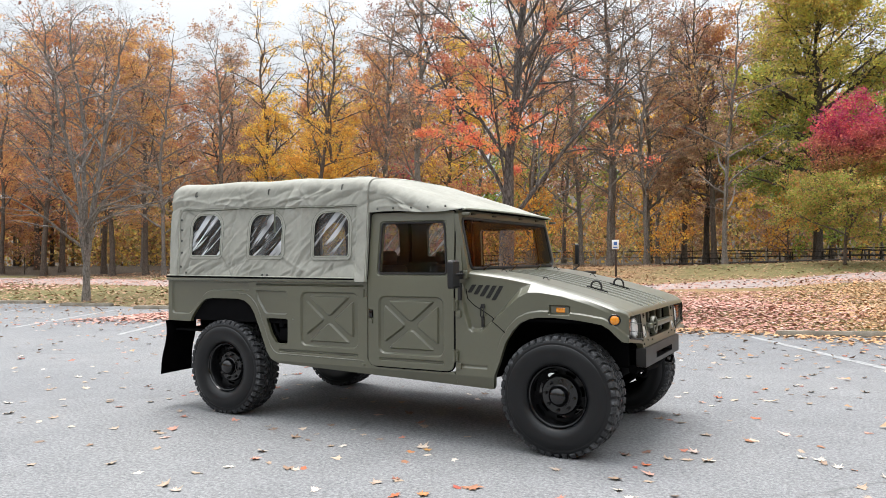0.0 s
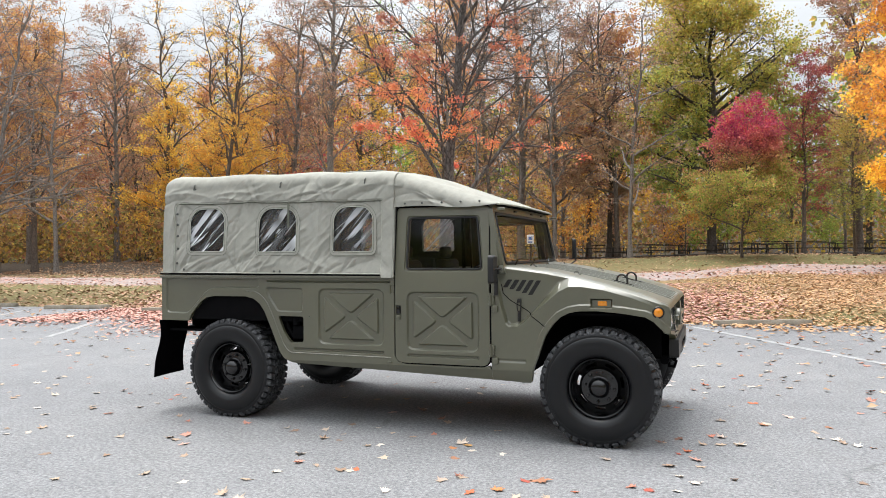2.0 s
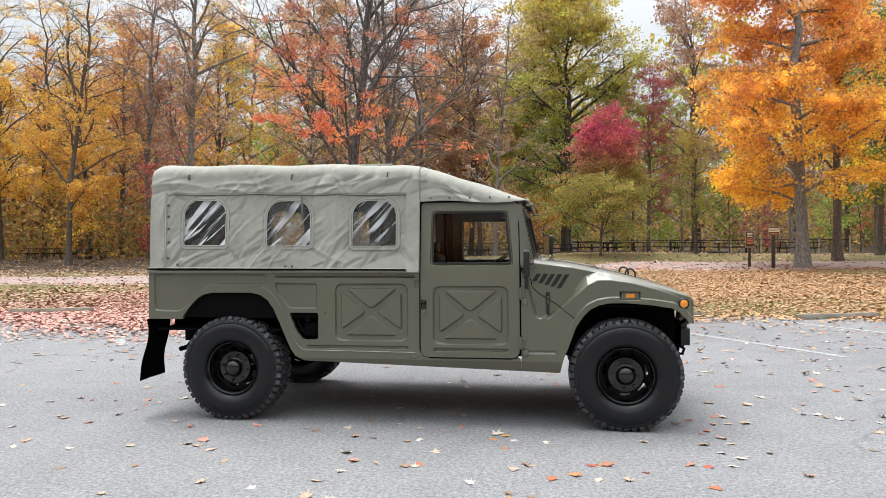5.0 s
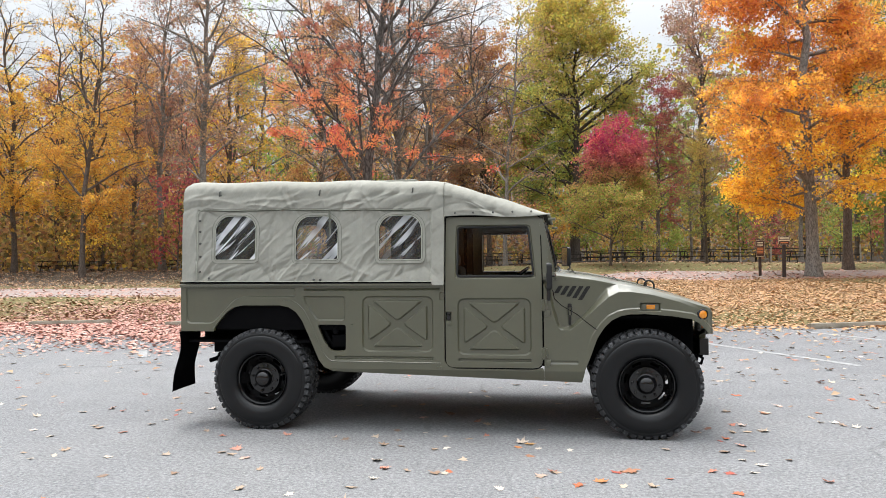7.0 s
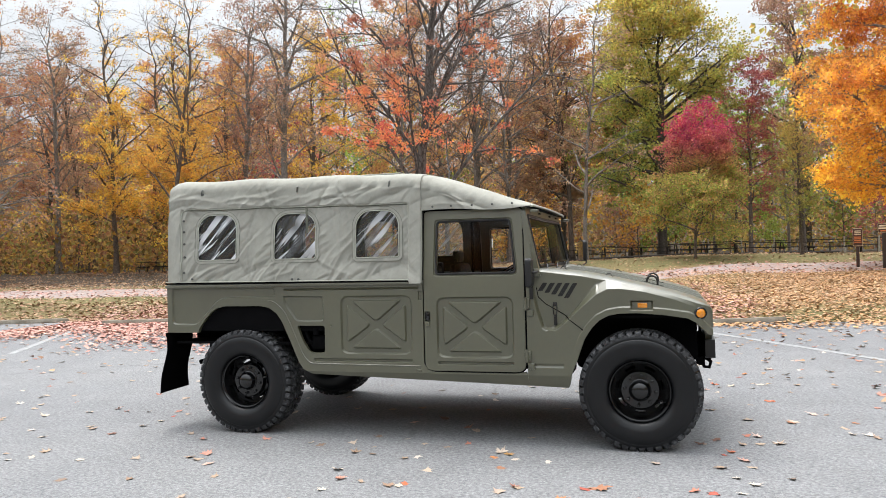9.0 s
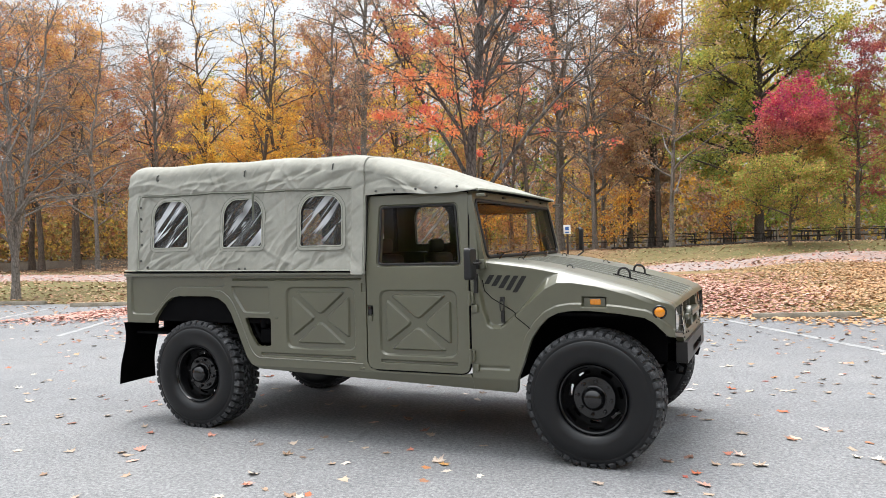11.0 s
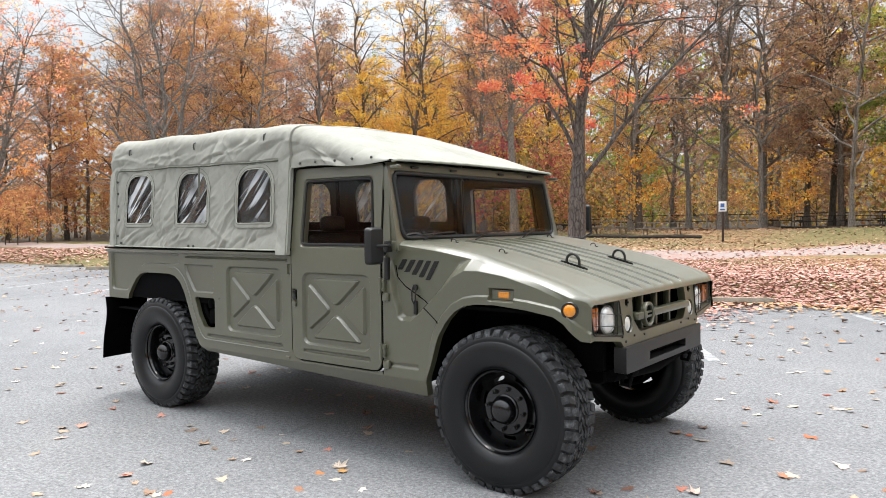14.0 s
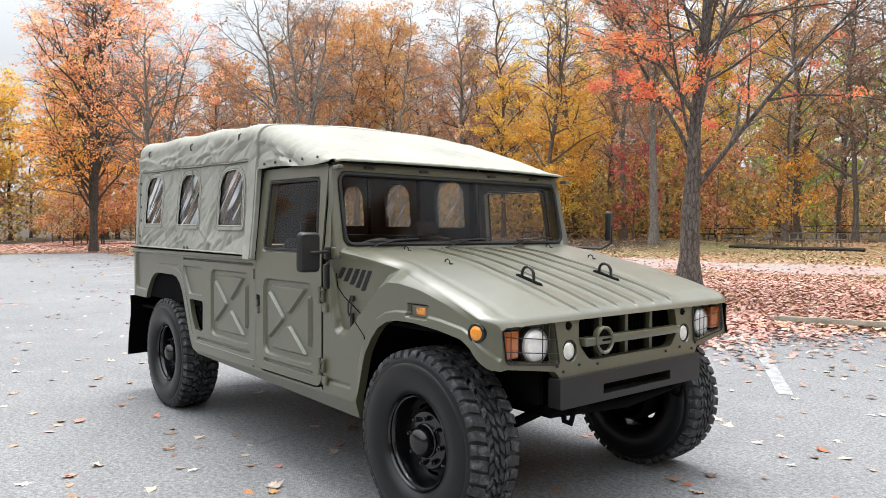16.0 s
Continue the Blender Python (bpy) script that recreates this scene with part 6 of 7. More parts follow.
for s in (-1, 1):
    xb = nose_x(s * 0.76, 0.965)
    # round lamp, amber block and wire guard in the sunk box
    bm = bmesh.new()
    lathe(bm, [(0.084, -0.070), (0.084, -0.022), (0.076, -0.016), (0.073, -0.022)], (xb, s * 0.718, 0.966), (1, s * 0.06, 0.05), 32)
    hl = part("headlamp", bm, M_STEEL, truck, "round headlamp behind a wire guard")
    bm = bmesh.new()
    lathe(bm, [(0.074, -0.024), (0.068, -0.014), (0.047, -0.006), (0.024, -0.002), (0, -0.001)], (xb, s * 0.718, 0.966), (1, s * 0.06, 0.05), 32)
    part("lens", bm, M_LENS, hl)
    bm = bmesh.new()
    box(bm, xb - 0.075, xb - 0.018, min(s * 0.922, s * 0.828), max(s * 0.922, s * 0.828), 0.918, 1.048, 0.010, 3)
    part("front_turn_lamp", bm, M_AMBER_DEEP, truck, "amber front turn lamp block")
    for z in (0.94, 1.005):
        bm = bmesh.new()
        tube(bm, [(nose_x(s * y, z) + 0.012, s * y, z + 0.12 * (y - 0.76)) for y in (0.592, 0.70, 0.80, 0.93)], 0.0024, 6)
        part("guard_wire", bm, M_DARKPAINT, hl)
    for y in (0.655, 0.70, 0.90):
        bm = bmesh.new()
        tube(bm, [(nose_x(s * y, 0.96) + 0.008, s * y, z) for z in (0.875 + 0.12 * (y - 0.6), 0.96, 1.062)], 0.0024, 6)
        part("guard_wire", bm, M_DARKPAINT, hl)
    bm = bmesh.new()
    ring = rounded([(s * 0.934, 1.066), (s * 0.601, 1.066), (s * 0.586, 0.866), (s * 0.924, 0.906)], 0.02)
    tube(bm, [(nose_x(a, b) + 0.003, a, b) for a, b in ring + ring[:2]], 0.0045, 6, False)
    part("guard_frame", bm, M_DARKPAINT, hl)
    bm = bmesh.new()
    xf = nose_x(s * 0.5, 0.92)
    lathe(bm, [(0.050, -0.028), (0.050, -0.006), (0.044, -0.004)], (xf, s * 0.50, 0.922), (1, 0, 0.05), 24)
    fog = part("fog_lamp", bm, M_DARKPAINT, truck, "small round lamp beside the grille")
    bm = bmesh.new()
    lathe(bm, [(0.045, -0.012), (0.038, -0.004), (0.018, 0.002), (0, 0.003)], (xf, s * 0.50, 0.922), (1, 0, 0.05), 24)
    part("lens", bm, M_FOG, fog)
    bm = bmesh.new()
    lathe(bm, [(0.019, -0.010), (0.017, -0.002), (0, 0.0)], (nose_x(s * 0.497, 1.042), s * 0.497, 1.042), (1, 0, 0.05), 16)
    box(bm, nose_x(0.497, 1.035) - 0.002, nose_x(0.497, 1.035) + 0.004, s * 0.497 - 0.02, s * 0.497 + 0.02, 1.039, 1.046)
    part("marker_eye", bm, M_DULL, nose)
    for y, z in ((0.60, 0.86), (0.56, 0.83), (0.44, 0.85), (0.30, 0.84)):
        bm = bmesh.new()
        lathe(bm, [(0.007, 0), (0.007, 0.006), (0, 0.008)], (nose_x(y, z), s * y, z), (1, 0, 0), 8)
        part("bolt", bm, M_DARKPAINT, nose)
# bumper: pressed steel channel with a slot
b_out = rounded([(-0.607, 0.655), (0.607, 0.655), (0.607, 0.803), (-0.607, 0.803)], 0.012, 2)
b_feats = [(rounded(rect(-0.29, 0.692, 0.30, 0.742), 0.006, 2), None, 0, [])]
bumper = part("bumper", relief(b_out, b_feats, lambda a, b, d: Vector((3.985 - d - 0.02 * abs(a), a, b)), 0.075), M_DARKPAINT, truck, "dark olive steel bumper with a slot")
bm = bmesh.new()
box(bm, 3.86, 3.905, -0.34, 0.34, 0.67, 0.77)
part("bumper_core", bm, M_DULL, bumper)
bm = bmesh.new()
tube(bm, [(3.86, -0.56, 0.625), (3.90, 0.0, 0.60), (3.86, 0.56, 0.625)], 0.035, 10)
part("cross_member", bm, M_DULL, truck)
for s in (-1, 1):
    bm = bmesh.new()
    tube(bm, [(3.80, s * 0.48, 0.66), (3.90, s * 0.48, 0.645), (3.945, s * 0.48, 0.61), (3.93, s * 0.48, 0.565), (3.89, s * 0.48, 0.57), (3.885, s * 0.48, 0.61)], 0.014, 8)
    part("tow_hook", bm, M_DULL, truck)
    bm = bmesh.new()
    box(bm, 2.9, 3.95, s * 0.42 - 0.05, s * 0.42 + 0.05, 0.62, 0.76, 0.01)
    part("frame_horn", bm, M_DULL, truck)
# ---------------------------------------------------------------- truck: windscreen
def screen_place(a, b, d):
    return Vector((2.668 - 0.115 * (b - 1.345) / 0.54 - d, a * (1.0 - 0.035 * (b - 1.345) / 0.54), b))


w_out = rounded([(-1.015, 1.338), (1.015, 1.338), (1.015, 1.895), (-1.015, 1.895)], [0.01, 0.01, 0.05, 0.05], 4)
w_hole = rounded([(-0.945, 1.415), (0.945, 1.415), (0.965, 1.828), (-0.965, 1.828)], 0.06, 6)
screen = part("windscreen_frame", relief(w_out, [(rounded([(-0.965, 1.398), (0.965, 1.398), (0.985, 1.845), (-0.985, 1.845)], 0.06, 6), 0.010, 0.008, [(w_hole, None, 0, [])])], screen_place, 0.055, ()), M_PAINT, truck)
bm = bmesh.new()
tube(bm, [screen_place(a, b, 0.004) for a, b in w_hole + w_hole[:2]], 0.013, 6, False)
part("screen_seal", bm, M_RUBBER, screen, "black rubber windscreen seal")
bm = bmesh.new()
bm.faces.new([bm.verts.new(screen_place(a, b, 0.022)) for a, b in w_hole])
part("windscreen", bm, M_SCREEN, screen, "tinted windscreen glass")
for s in (-1, 1):
    bm = bmesh.new()
    box(bm, 2.545, 2.66, s * 1.0 - 0.025, s * 1.0 + 0.022, 1.335, 1.40, 0.01)
    part("cowl_corner", bm, M_PAINT, truck)
    bm = bmesh.new()
    pts = [(2.548, 1.36), (2.618, 1.36), (2.556, 1.89), (2.534, 1.89)]
    a = [bm.verts.new((x, s * (side_y(z) - 0.006), z)) for x, z in pts]
    b = [bm.verts.new((x, s * (side_y(z) - 0.06), z)) for x, z in pts]
    bm.faces.new(a)
    bm.faces.new(b[::-1])
    for k in range(4):
        bm.faces.new((a[k], a[(k + 1) % 4], b[(k + 1) % 4], b[k]))
    part("door_post", bm, M_PAINT, truck)
    bm = bmesh.new()
    box(bm, 2.60, 2.665, s * 0.985 - 0.02, s * 0.985 + 0.02, 1.845, 1.868, 0.006)
    part("screen_latch", bm, M_PAINT, screen)
# wipers
for y0, y1 in ((-0.80, -0.42), (-0.20, 0.20), (0.42, 0.80)):
    bm = bmesh.new()
    a, b = screen_place(y0 - 0.06, 1.372, -0.03), screen_place((y0 + y1) / 2, 1.438, -0.016)
    tube(bm, [a, (a + b) / 2 + Vector((0.01, 0, 0.012)), b], 0.005, 6)
    tube(bm, [screen_place(y0 + 0.04, 1.432, -0.012), screen_place(y1, 1.446, -0.012)], 0.0065, 6)
    lathe(bm, [(0.014, 0), (0.014, 0.02), (0, 0.024)], a - Vector((0.012, 0, 0)), (1, 0, 0.2), 10)
    part("wiper", bm, M_BLACK, screen, "black windscreen wiper at rest")
for y in (-0.72, -0.30, 0.30, 0.72):
    bm = bmesh.new()
    p = screen_place(y, 1.868, -0.004)
    box(bm, p.x - 0.004, p.x + 0.012, y - 0.035, y + 0.035, p.z - 0.008, p.z + 0.008, 0.004)
    part("top_clip", bm, M_DARKPAINT, screen)
# mirrors
for s, yo, zc, mx, my in ((-1, 1.16, 1.372, 0.0, 0.0), (1, 1.36, 1.535, 0.15, 0.55)):
    bm = bmesh.new()
    rr = rounded(rect(yo - 0.066, zc - 0.112, yo + 0.066, zc + 0.112), 0.03, 4)
    fr = [bm.verts.new((2.615 + mx - my * (a - yo), s * a, b)) for a, b in rr]
    mi = [bm.verts.new((2.632 + mx - my * (a - yo), s * a, b)) for a, b in inset(rr, 0.012)]
    bk = [bm.verts.new((2.588 + mx - my * (a - yo), s * a, b)) for a, b in rr]
    bm.faces.new(mi)
    bm.faces.new(bk[::-1])
    for k in range(len(rr)):
        j = (k + 1) % len(rr)
        bm.faces.new((fr[k], fr[j], mi[j], mi[k]))
        bm.faces.new((bk[k], bk[j], fr[j], fr[k]))
    shell = part("door_mirror", bm, M_RUBBER, truck, "black rectangular wing mirror on a bent arm")
    bm = bmesh.new()
    bm.faces.new([bm.verts.new((2.585 + mx - my * (a - yo), s * a, b)) for a, b in inset(rr, 0.01)])
    part("mirror_glass", bm, M_MIRROR, shell, "silvered mirror glass")
    bm = bmesh.new()
    tube(bm, [(2.60, s * 1.02, 1.375), (2.64, s * 1.06, 1.372), (2.655 + 0.6 * mx, s * (yo - 0.08), 1.362 if s > 0 else 1.375), (2.648 + mx, s * (yo - 0.02), zc - (0.13 if s > 0 else 0)), (2.63 + mx, s * yo, zc)], 0.009, 8)
    box(bm, 2.585, 2.625, s * 1.035 - 0.018, s * 1.035 + 0.018, 1.33, 1.40, 0.006)
    box(bm, 2.585, 2.615, s * 1.04 - 0.014, s * 1.04 + 0.014, 1.16, 1.30, 0.006)
    part("mirror_arm", bm, M_DARKPAINT, shell)

# ---------------------------------------------------------------- truck: canvas top
CURTAIN = (-0.60, 1.30, 1.585, 1.968)
WINDOWS = [(-0.425, 1.535, -0.03, 1.942), (0.345, 1.527, 0.745, 1.925), (1.115, 1.52, 1.505, 1.918)]


def curtain_top(x):
    return 2.003 - 0.036 * (x + 0.60) / 2.18 + 0.0045 * np.sin(6.3 * x) * np.sin(2.1 * x + 1) - 0.004 * np.abs(np.sin(8.5 * (x + 0.5)))


def window_sdf(x, z, w):
    """Distance to a window's outline, negative inside: round shoulders, near-square foot."""
    cx, cz, hx, hz = (w[0] + w[2]) / 2, (w[1] + w[3]) / 2, (w[2] - w[0]) / 2, (w[3] - w[1]) / 2
    r = np.where(z > cz, 0.135, 0.022)
    qx, qz = np.abs(x - cx) - hx + r, np.abs(z - cz) - hz + r
    return np.hypot(np.maximum(qx, 0), np.maximum(qz, 0)) + np.minimum(np.maximum(qx, qz), 0) - r


def creases(seed):
    """Folds of slack cloth: (x, z, direction, half length, width, height). They fan out from the windows' corners and hang between the bows."""
    r = random.Random(seed)
    out = []
    for w in WINDOWS:
        for cx, cz, a0 in ((w[0], w[1], 0.75), (w[2], w[1], 2.35), (w[0], w[3], 2.3), (w[2], w[3], 0.8)):
            for _ in range(2):
                an = a0 + r.uniform(-0.35, 0.35)
                L = r.uniform(0.07, 0.19)
                sgn = (-1 if cz == w[1] else 1)
                out.append((cx + sgn * math.cos(an) * L * 0.8 + r.uniform(-0.03, 0.03), cz + sgn * math.sin(an) * L * 0.8, an, L * 1.3, r.uniform(0.009, 0.015), r.choice((-1, 1)) * r.uniform(0.002, 0.005)))
    for c in (-0.53, 0.16, 0.93):
        for _ in range(14):
            an = r.choice((r.uniform(0.6, 1.1), r.uniform(0.7, 1.2), r.uniform(1.2, 1.7)))
            out.append((c + r.uniform(-0.13, 0.13), r.uniform(1.40, 1.90), an, r.uniform(0.09, 0.24), r.uniform(0.009, 0.017), r.choice((-1, 1)) * r.uniform(0.002, 0.005)))
    for _ in range(32):
        x = r.uniform(-0.7, 1.6)
        out.append((x, r.uniform(2.01, 2.17), r.uniform(-0.15, 0.45), r.uniform(0.10, 0.32), r.uniform(0.009, 0.018), r.choice((-1, 1)) * r.uniform(0.002, 0.006)))
    for _ in range(40):
        out.append((r.uniform(-0.6, 1.5), r.uniform(1.35, 1.50), r.uniform(0.3, 0.95), r.uniform(0.06, 0.22), r.uniform(0.009, 0.015), r.choice((-1, 1)) * r.uniform(0.002, 0.005)))
    # short tight puckers along the hems and round the windows
    for _ in range(46):
        x = r.uniform(-0.7, 1.55)
        out.append((x, r.uniform(1.37, 1.47), r.uniform(0.5, 1.5), r.uniform(0.03, 0.09), r.uniform(0.005, 0.008), r.choice((-1, 1)) * r.uniform(0.0012, 0.003)))
    for _ in range(40):
        x = r.uniform(-0.7, 1.55)
        out.append((x, curtain_top(x) + r.choice((r.uniform(0.02, 0.09), -r.uniform(0.02, 0.07))), r.uniform(1.0, 2.1), r.uniform(0.03, 0.08), r.uniform(0.005, 0.008), r.choice((-1, 1)) * r.uniform(0.0012, 0.003)))
    for w in WINDOWS:
        for _ in range(14):
            side = r.choice((w[0] - 0.05, w[2] + 0.05))
            out.append((side + r.uniform(-0.03, 0.03), r.uniform(w[1], w[3]), r.uniform(0.2, 1.0), r.uniform(0.04, 0.10), r.uniform(0.005, 0.009), r.choice((-1, 1)) * r.uniform(0.0012, 0.003)))
    for _ in range(16):
        out.append((r.uniform(1.62, 2.5), r.uniform(1.93, 2.15), r.uniform(-0.9, 0.3), r.uniform(0.06, 0.2), r.uniform(0.007, 0.02), r.choice((-1, 1)) * r.uniform(0.003, 0.008)))
    return out


FOLDS = {-1: creases(5), 1: creases(9)}


def slack(x, z, s):
    d = 0.008 * np.sin(3.1 * x + 1.3 * z + s) * np.sin(5.3 * z - 0.7 * x) + 0.004 * np.sin(9 * x - 6 * z)
    for fx, fz, ang, half_l, wid, hgt in FOLDS[s]:
        u = (x - fx) * math.cos(ang) + (z - fz) * math.sin(ang)
        w = -(x - fx) * math.sin(ang) + (z - fz) * math.cos(ang) + 0.12 * u * u / half_l
        d = d + 2.7 * hgt * np.exp(-np.sqrt((w / wid) ** 2 + 0.04) + 0.2 - (u / half_l) ** 4)
    return d


def roof_edge(x):
    """Height of the roof's shoulder, and the height of its middle, from tail to windscreen."""
    bows = 0.006 * np.cos((x + 0.70) / 0.80 * 2 * math.pi)
    a = np.interp(x, [-0.80, -0.72, -0.60, 0.2, 1.0, 1.55, 1.72, 2.16, 2.5, 2.60], [2.225, 2.262, 2.268, 2.255, 2.240, 2.222, 2.195, 2.062, 1.945, 1.908])
    b = np.interp(x, [-0.80, -0.70, 1.55, 1.75, 2.60], [2.24, 2.29, 2.265, 2.225, 1.922])
    return a + bows * (x < 1.7), b + bows * (x < 1.7)


def canvas_panel(x0, x1, zb, step_x, windows, name, label, inner=0.0):
    xs = np.linspace(x0, x1, int((x1 - x0) / step_x) + 1)
    if windows:
        xs = np.concatenate([xs[:-1], [x1 - 0.002, x1]])
    bm = bmesh.new()
    n_side, n_arc, n_top = int((2.13 - zb(0.5 * (x0 + x1))) / 0.0098), 7, 22
    cols = []
    for x in xs:
        ze, zm = roof_edge(x)
        col = []
        z0 = zb(x)
        zt = max(ze - 0.105, z0 + 0.006)
        for s in (-1, 1):
            pts = []
            for j in range(n_side + 1):
                z = z0 + (zt - z0) * j / n_side
                pts.append((x, z))
            col.append(pts)
        cols.append((x, ze, zm, zt, col))
    grid = []
    for x, ze, zm, zt, col in cols:
        line = []
        tail = 0.045 * float(step(-0.60, -0.76, x)) if x < -0.6 else 0.0
        for s in (-1, 1):
            px, pz = np.array([p[0] for p in col[0]]), np.array([p[1] for p in col[0]])
            if windows:
                for w in windows:
                    d = window_sdf(px, pz, w)
                    e = 1e-3
                    gxn = (window_sdf(px + e, pz, w) - window_sdf(px - e, pz, w)) / (2 * e)
                    gzn = (window_sdf(px, pz + e, w) - window_sdf(px, pz - e, w)) / (2 * e)
                    near = np.abs(d) < 0.0066
                    px, pz = np.where(near, px - d * gxn, px), np.where(near, pz - d * gzn, pz)
            half = 1.064 - 0.062 * (pz - 1.31) / 0.8 + (0 if inner else slack(px, pz, s))
            if windows and not inner:
                c = CURTAIN
                inside = np.maximum(np.maximum(c[0] - px, px - c[2]), pz - curtain_top(px))
                half += 0.020 * step(-0.003, 0.005, inside)
                calm = np.min([np.abs(window_sdf(px, pz, w)) for w in windows], 0)
                half = np.where(calm < 0.032, 1.066 - 0.062 * (pz - 1.31) / 0.8 + 0.5 * slack(px, pz, s), half)
            half = half - tail - inner
            if windows and x > x1 - 1e-6:
                half = half - 0.045
            flat = [Vector((px[j], s * half[j], pz[j])) for j in range(len(px))]
            y1 = half[-1]
            arc = []
            for j in range(1, n_arc + 1):
                t = j / n_arc * math.pi / 2
                arc.append(Vector((x, s * (y1 - 0.13 * (1 - math.cos(t))), zt + (ze - inner - zt) * math.sin(t))))
            line.append(flat + arc)
        yl, yr = line[0][-1].y, line[1][-1].y
        top = []
        for j in range(1, n_top):
            t = j / n_top
            y = yl + (yr - yl) * t
            z = ze + (zm - ze) * math.sin(math.pi * t) ** 0.8
            z += 0.005 * math.sin(7 * x + 3 * y) * math.sin(5 * y) + 0.004 * math.sin(13 * x - 5 * y)
            top.append(Vector((x, y, z - inner)))
        grid.append([bm.verts.new(p) for p in line[0] + top + line[1][::-1]])
    for a, b in zip(grid, grid[1:]):
        for k in range(len(a) - 1):
            q = (a[k], b[k], b[k + 1], a[k + 1])
            if windows and (k < n_side or k >= len(a) - 1 - n_side):
                cx, cz = sum(v.co.x for v in q) / 4, sum(v.co.z for v in q) / 4
                if min(float(window_sdf(np.array(cx), np.array(cz), w)) for w in windows) < -0.001:
                    continue
            bm.faces.new(q)
    if windows:
        bm.faces.new(grid[0])
    return part(name, bm, M_INNER_SHADE if inner else M_CANVAS, truck, label, smooth=70)


cover = canvas_panel(-0.765, 1.70, lambda x: 1.342 - 0.014 * (x + 0.76) / 2.46 - (0.028 if x > 1.60 else 0), 0.0098, WINDOWS, "canvas_cover", "sage green canvas tilt with slack folds")
cab_top = canvas_panel(1.66, 2.605, lambda x: 1.893 + 0.012 * math.sin((x - 1.66) * 7), 0.015, None, "cab_canvas", "sage green canvas cab roof")
# added shells under the canvas that keep the interior dark
canvas_panel(-0.755, 1.70, lambda x: 1.35, 0.0098, WINDOWS, "cover_lining", "added dark shell that shades the inside of the canvas tilt", 0.040)
canvas_panel(1.70, 2.59, lambda x: 1.90, 0.03, None, "cab_lining", "added dark shell that shades the inside of the cab roof", 0.026)
for s in (-1, 1):
    # flap edges: welts along the curtain
    def skin(x, z, out=0.0):
        return (x, s * (1.064 - 0.062 * (z - 1.31) / 0.8 + float(slack(np.array(x), np.array(z), s)) + 0.010 + out), z)
    bm = bmesh.new()
    c = CURTAIN
    tube(bm, [skin(c[0], z) for z in np.linspace(1.36, 1.96, 24)] + [skin(c[0] + 0.012, 1.988), skin(c[0] + 0.04, 2.001)] + [skin(x, curtain_top(x)) for x in np.linspace(c[0] + 0.08, c[2], 90)], 0.0042, 6)
    part("curtain_welt", bm, M_LIT_BINDING, cover)
    bm = bmesh.new()
    tube(bm, [skin(c[2] + 0.004, z) for z in np.linspace(c[3], 1.33, 30)], 0.0045, 6)
    part("curtain_welt", bm, M_LIT_BINDING, cover)
    bm = bmesh.new()
    tube(bm, [skin(x, 1.345 - 0.014 * (x + 0.76) / 2.46) for x in np.linspace(-0.755, 1.62, 70)], 0.0055, 6)
    part("hem", bm, M_LIT_BINDING, cover)
    # dark tube painting the shadow that the flap's hem casts on the curtain
    bm = bmesh.new()
    tube(bm, [skin(x, curtain_top(x) - 0.0075, -0.006) for x in np.linspace(c[0] + 0.03, c[2], 90)], 0.004, 5)
    part("seam", bm, M_STITCH, cover)
    # dark strip drawn as the shadow between hem and body rail
    bm = bmesh.new()
    tube(bm, [(x, s * 1.062, 1.331 - 0.012 * (x + 0.76) / 2.46) for x in np.linspace(-0.765, 1.62, 8)], 0.006, 6)
    part("hem_strip", bm, M_DULL, cover, "dark strip standing for the shadow below the hem")
    bm = bmesh.new()
    tube(bm, [(1.697, skin(1.69, z)[1] - s * 0.004, z) for z in np.linspace(1.310, 1.885, 24)] + [(1.705, s * 1.015, 1.905)] + [(x, s * (0.998 - 0.004), 1.902 + 0.010 * math.sin((x - 1.66) * 7)) for x in np.linspace(1.72, 2.55, 26)], 0.007, 6)
    part("door_piping", bm, M_LIT_BINDING, cab_top)
    # windows: stitched frame and clear vinyl
    for w in WINDOWS:
        outline = []
        for k in range(120):
            a = 2 * math.pi * k / 120
            cx, cz = (w[0] + w[2]) / 2, (w[1] + w[3]) / 2
            lo, hi = 0.0, 0.6
            for _ in range(32):
                m_ = (lo + hi) / 2
                if float(window_sdf(np.array(cx + m_ * math.cos(a)), np.array(cz + m_ * math.sin(a)), w)) < 0:
                    lo = m_
                else:
                    hi = m_
            outline.append((cx + lo * math.cos(a), cz + lo * math.sin(a)))
        bm = bmesh.new()
        prof = [(-0.004, -0.002), (-0.003, 0.002), (0.003, 0.0022), (0.015, 0.0030), (0.027, 0.0022), (0.031, 0.0014), (0.032, -0.003)]
        rings = []
        for off, lift in prof:
            o = inset(outline, -off)
            rings.append([bm.verts.new((x, s * (1.066 - 0.062 * (z - 1.31) / 0.8 + 0.5 * float(slack(np.array(x), np.array(z), s)) + lift), z)) for x, z in o])
        for a, b in zip(rings, rings[1:]):
            for k in range(120):
                bm.faces.new((a[k], a[(k + 1) % 120], b[(k + 1) % 120], b[k]))
        wf = part("window_frame", bm, M_CANVAS, cover)
        for off, rad_, m_, nm in ((0.0305, 0.0017, M_STITCH, "stitching"), (0.005, 0.0015, M_STITCH, "stitching"), (-0.003, 0.0030, M_LIT_BINDING, "edge_binding")):
            bm = bmesh.new()
            o = inset(outline, -off)
            tube(bm, [(x, s * (1.066 - 0.062 * (z - 1.31) / 0.8 + 0.5 * float(slack(np.array(x), np.array(z), s)) + 0.0028), z) for x, z in o + o[:2]], rad_, 5, False)
            part(nm, bm, m_, wf)
        bm = bmesh.new()
        g = 15
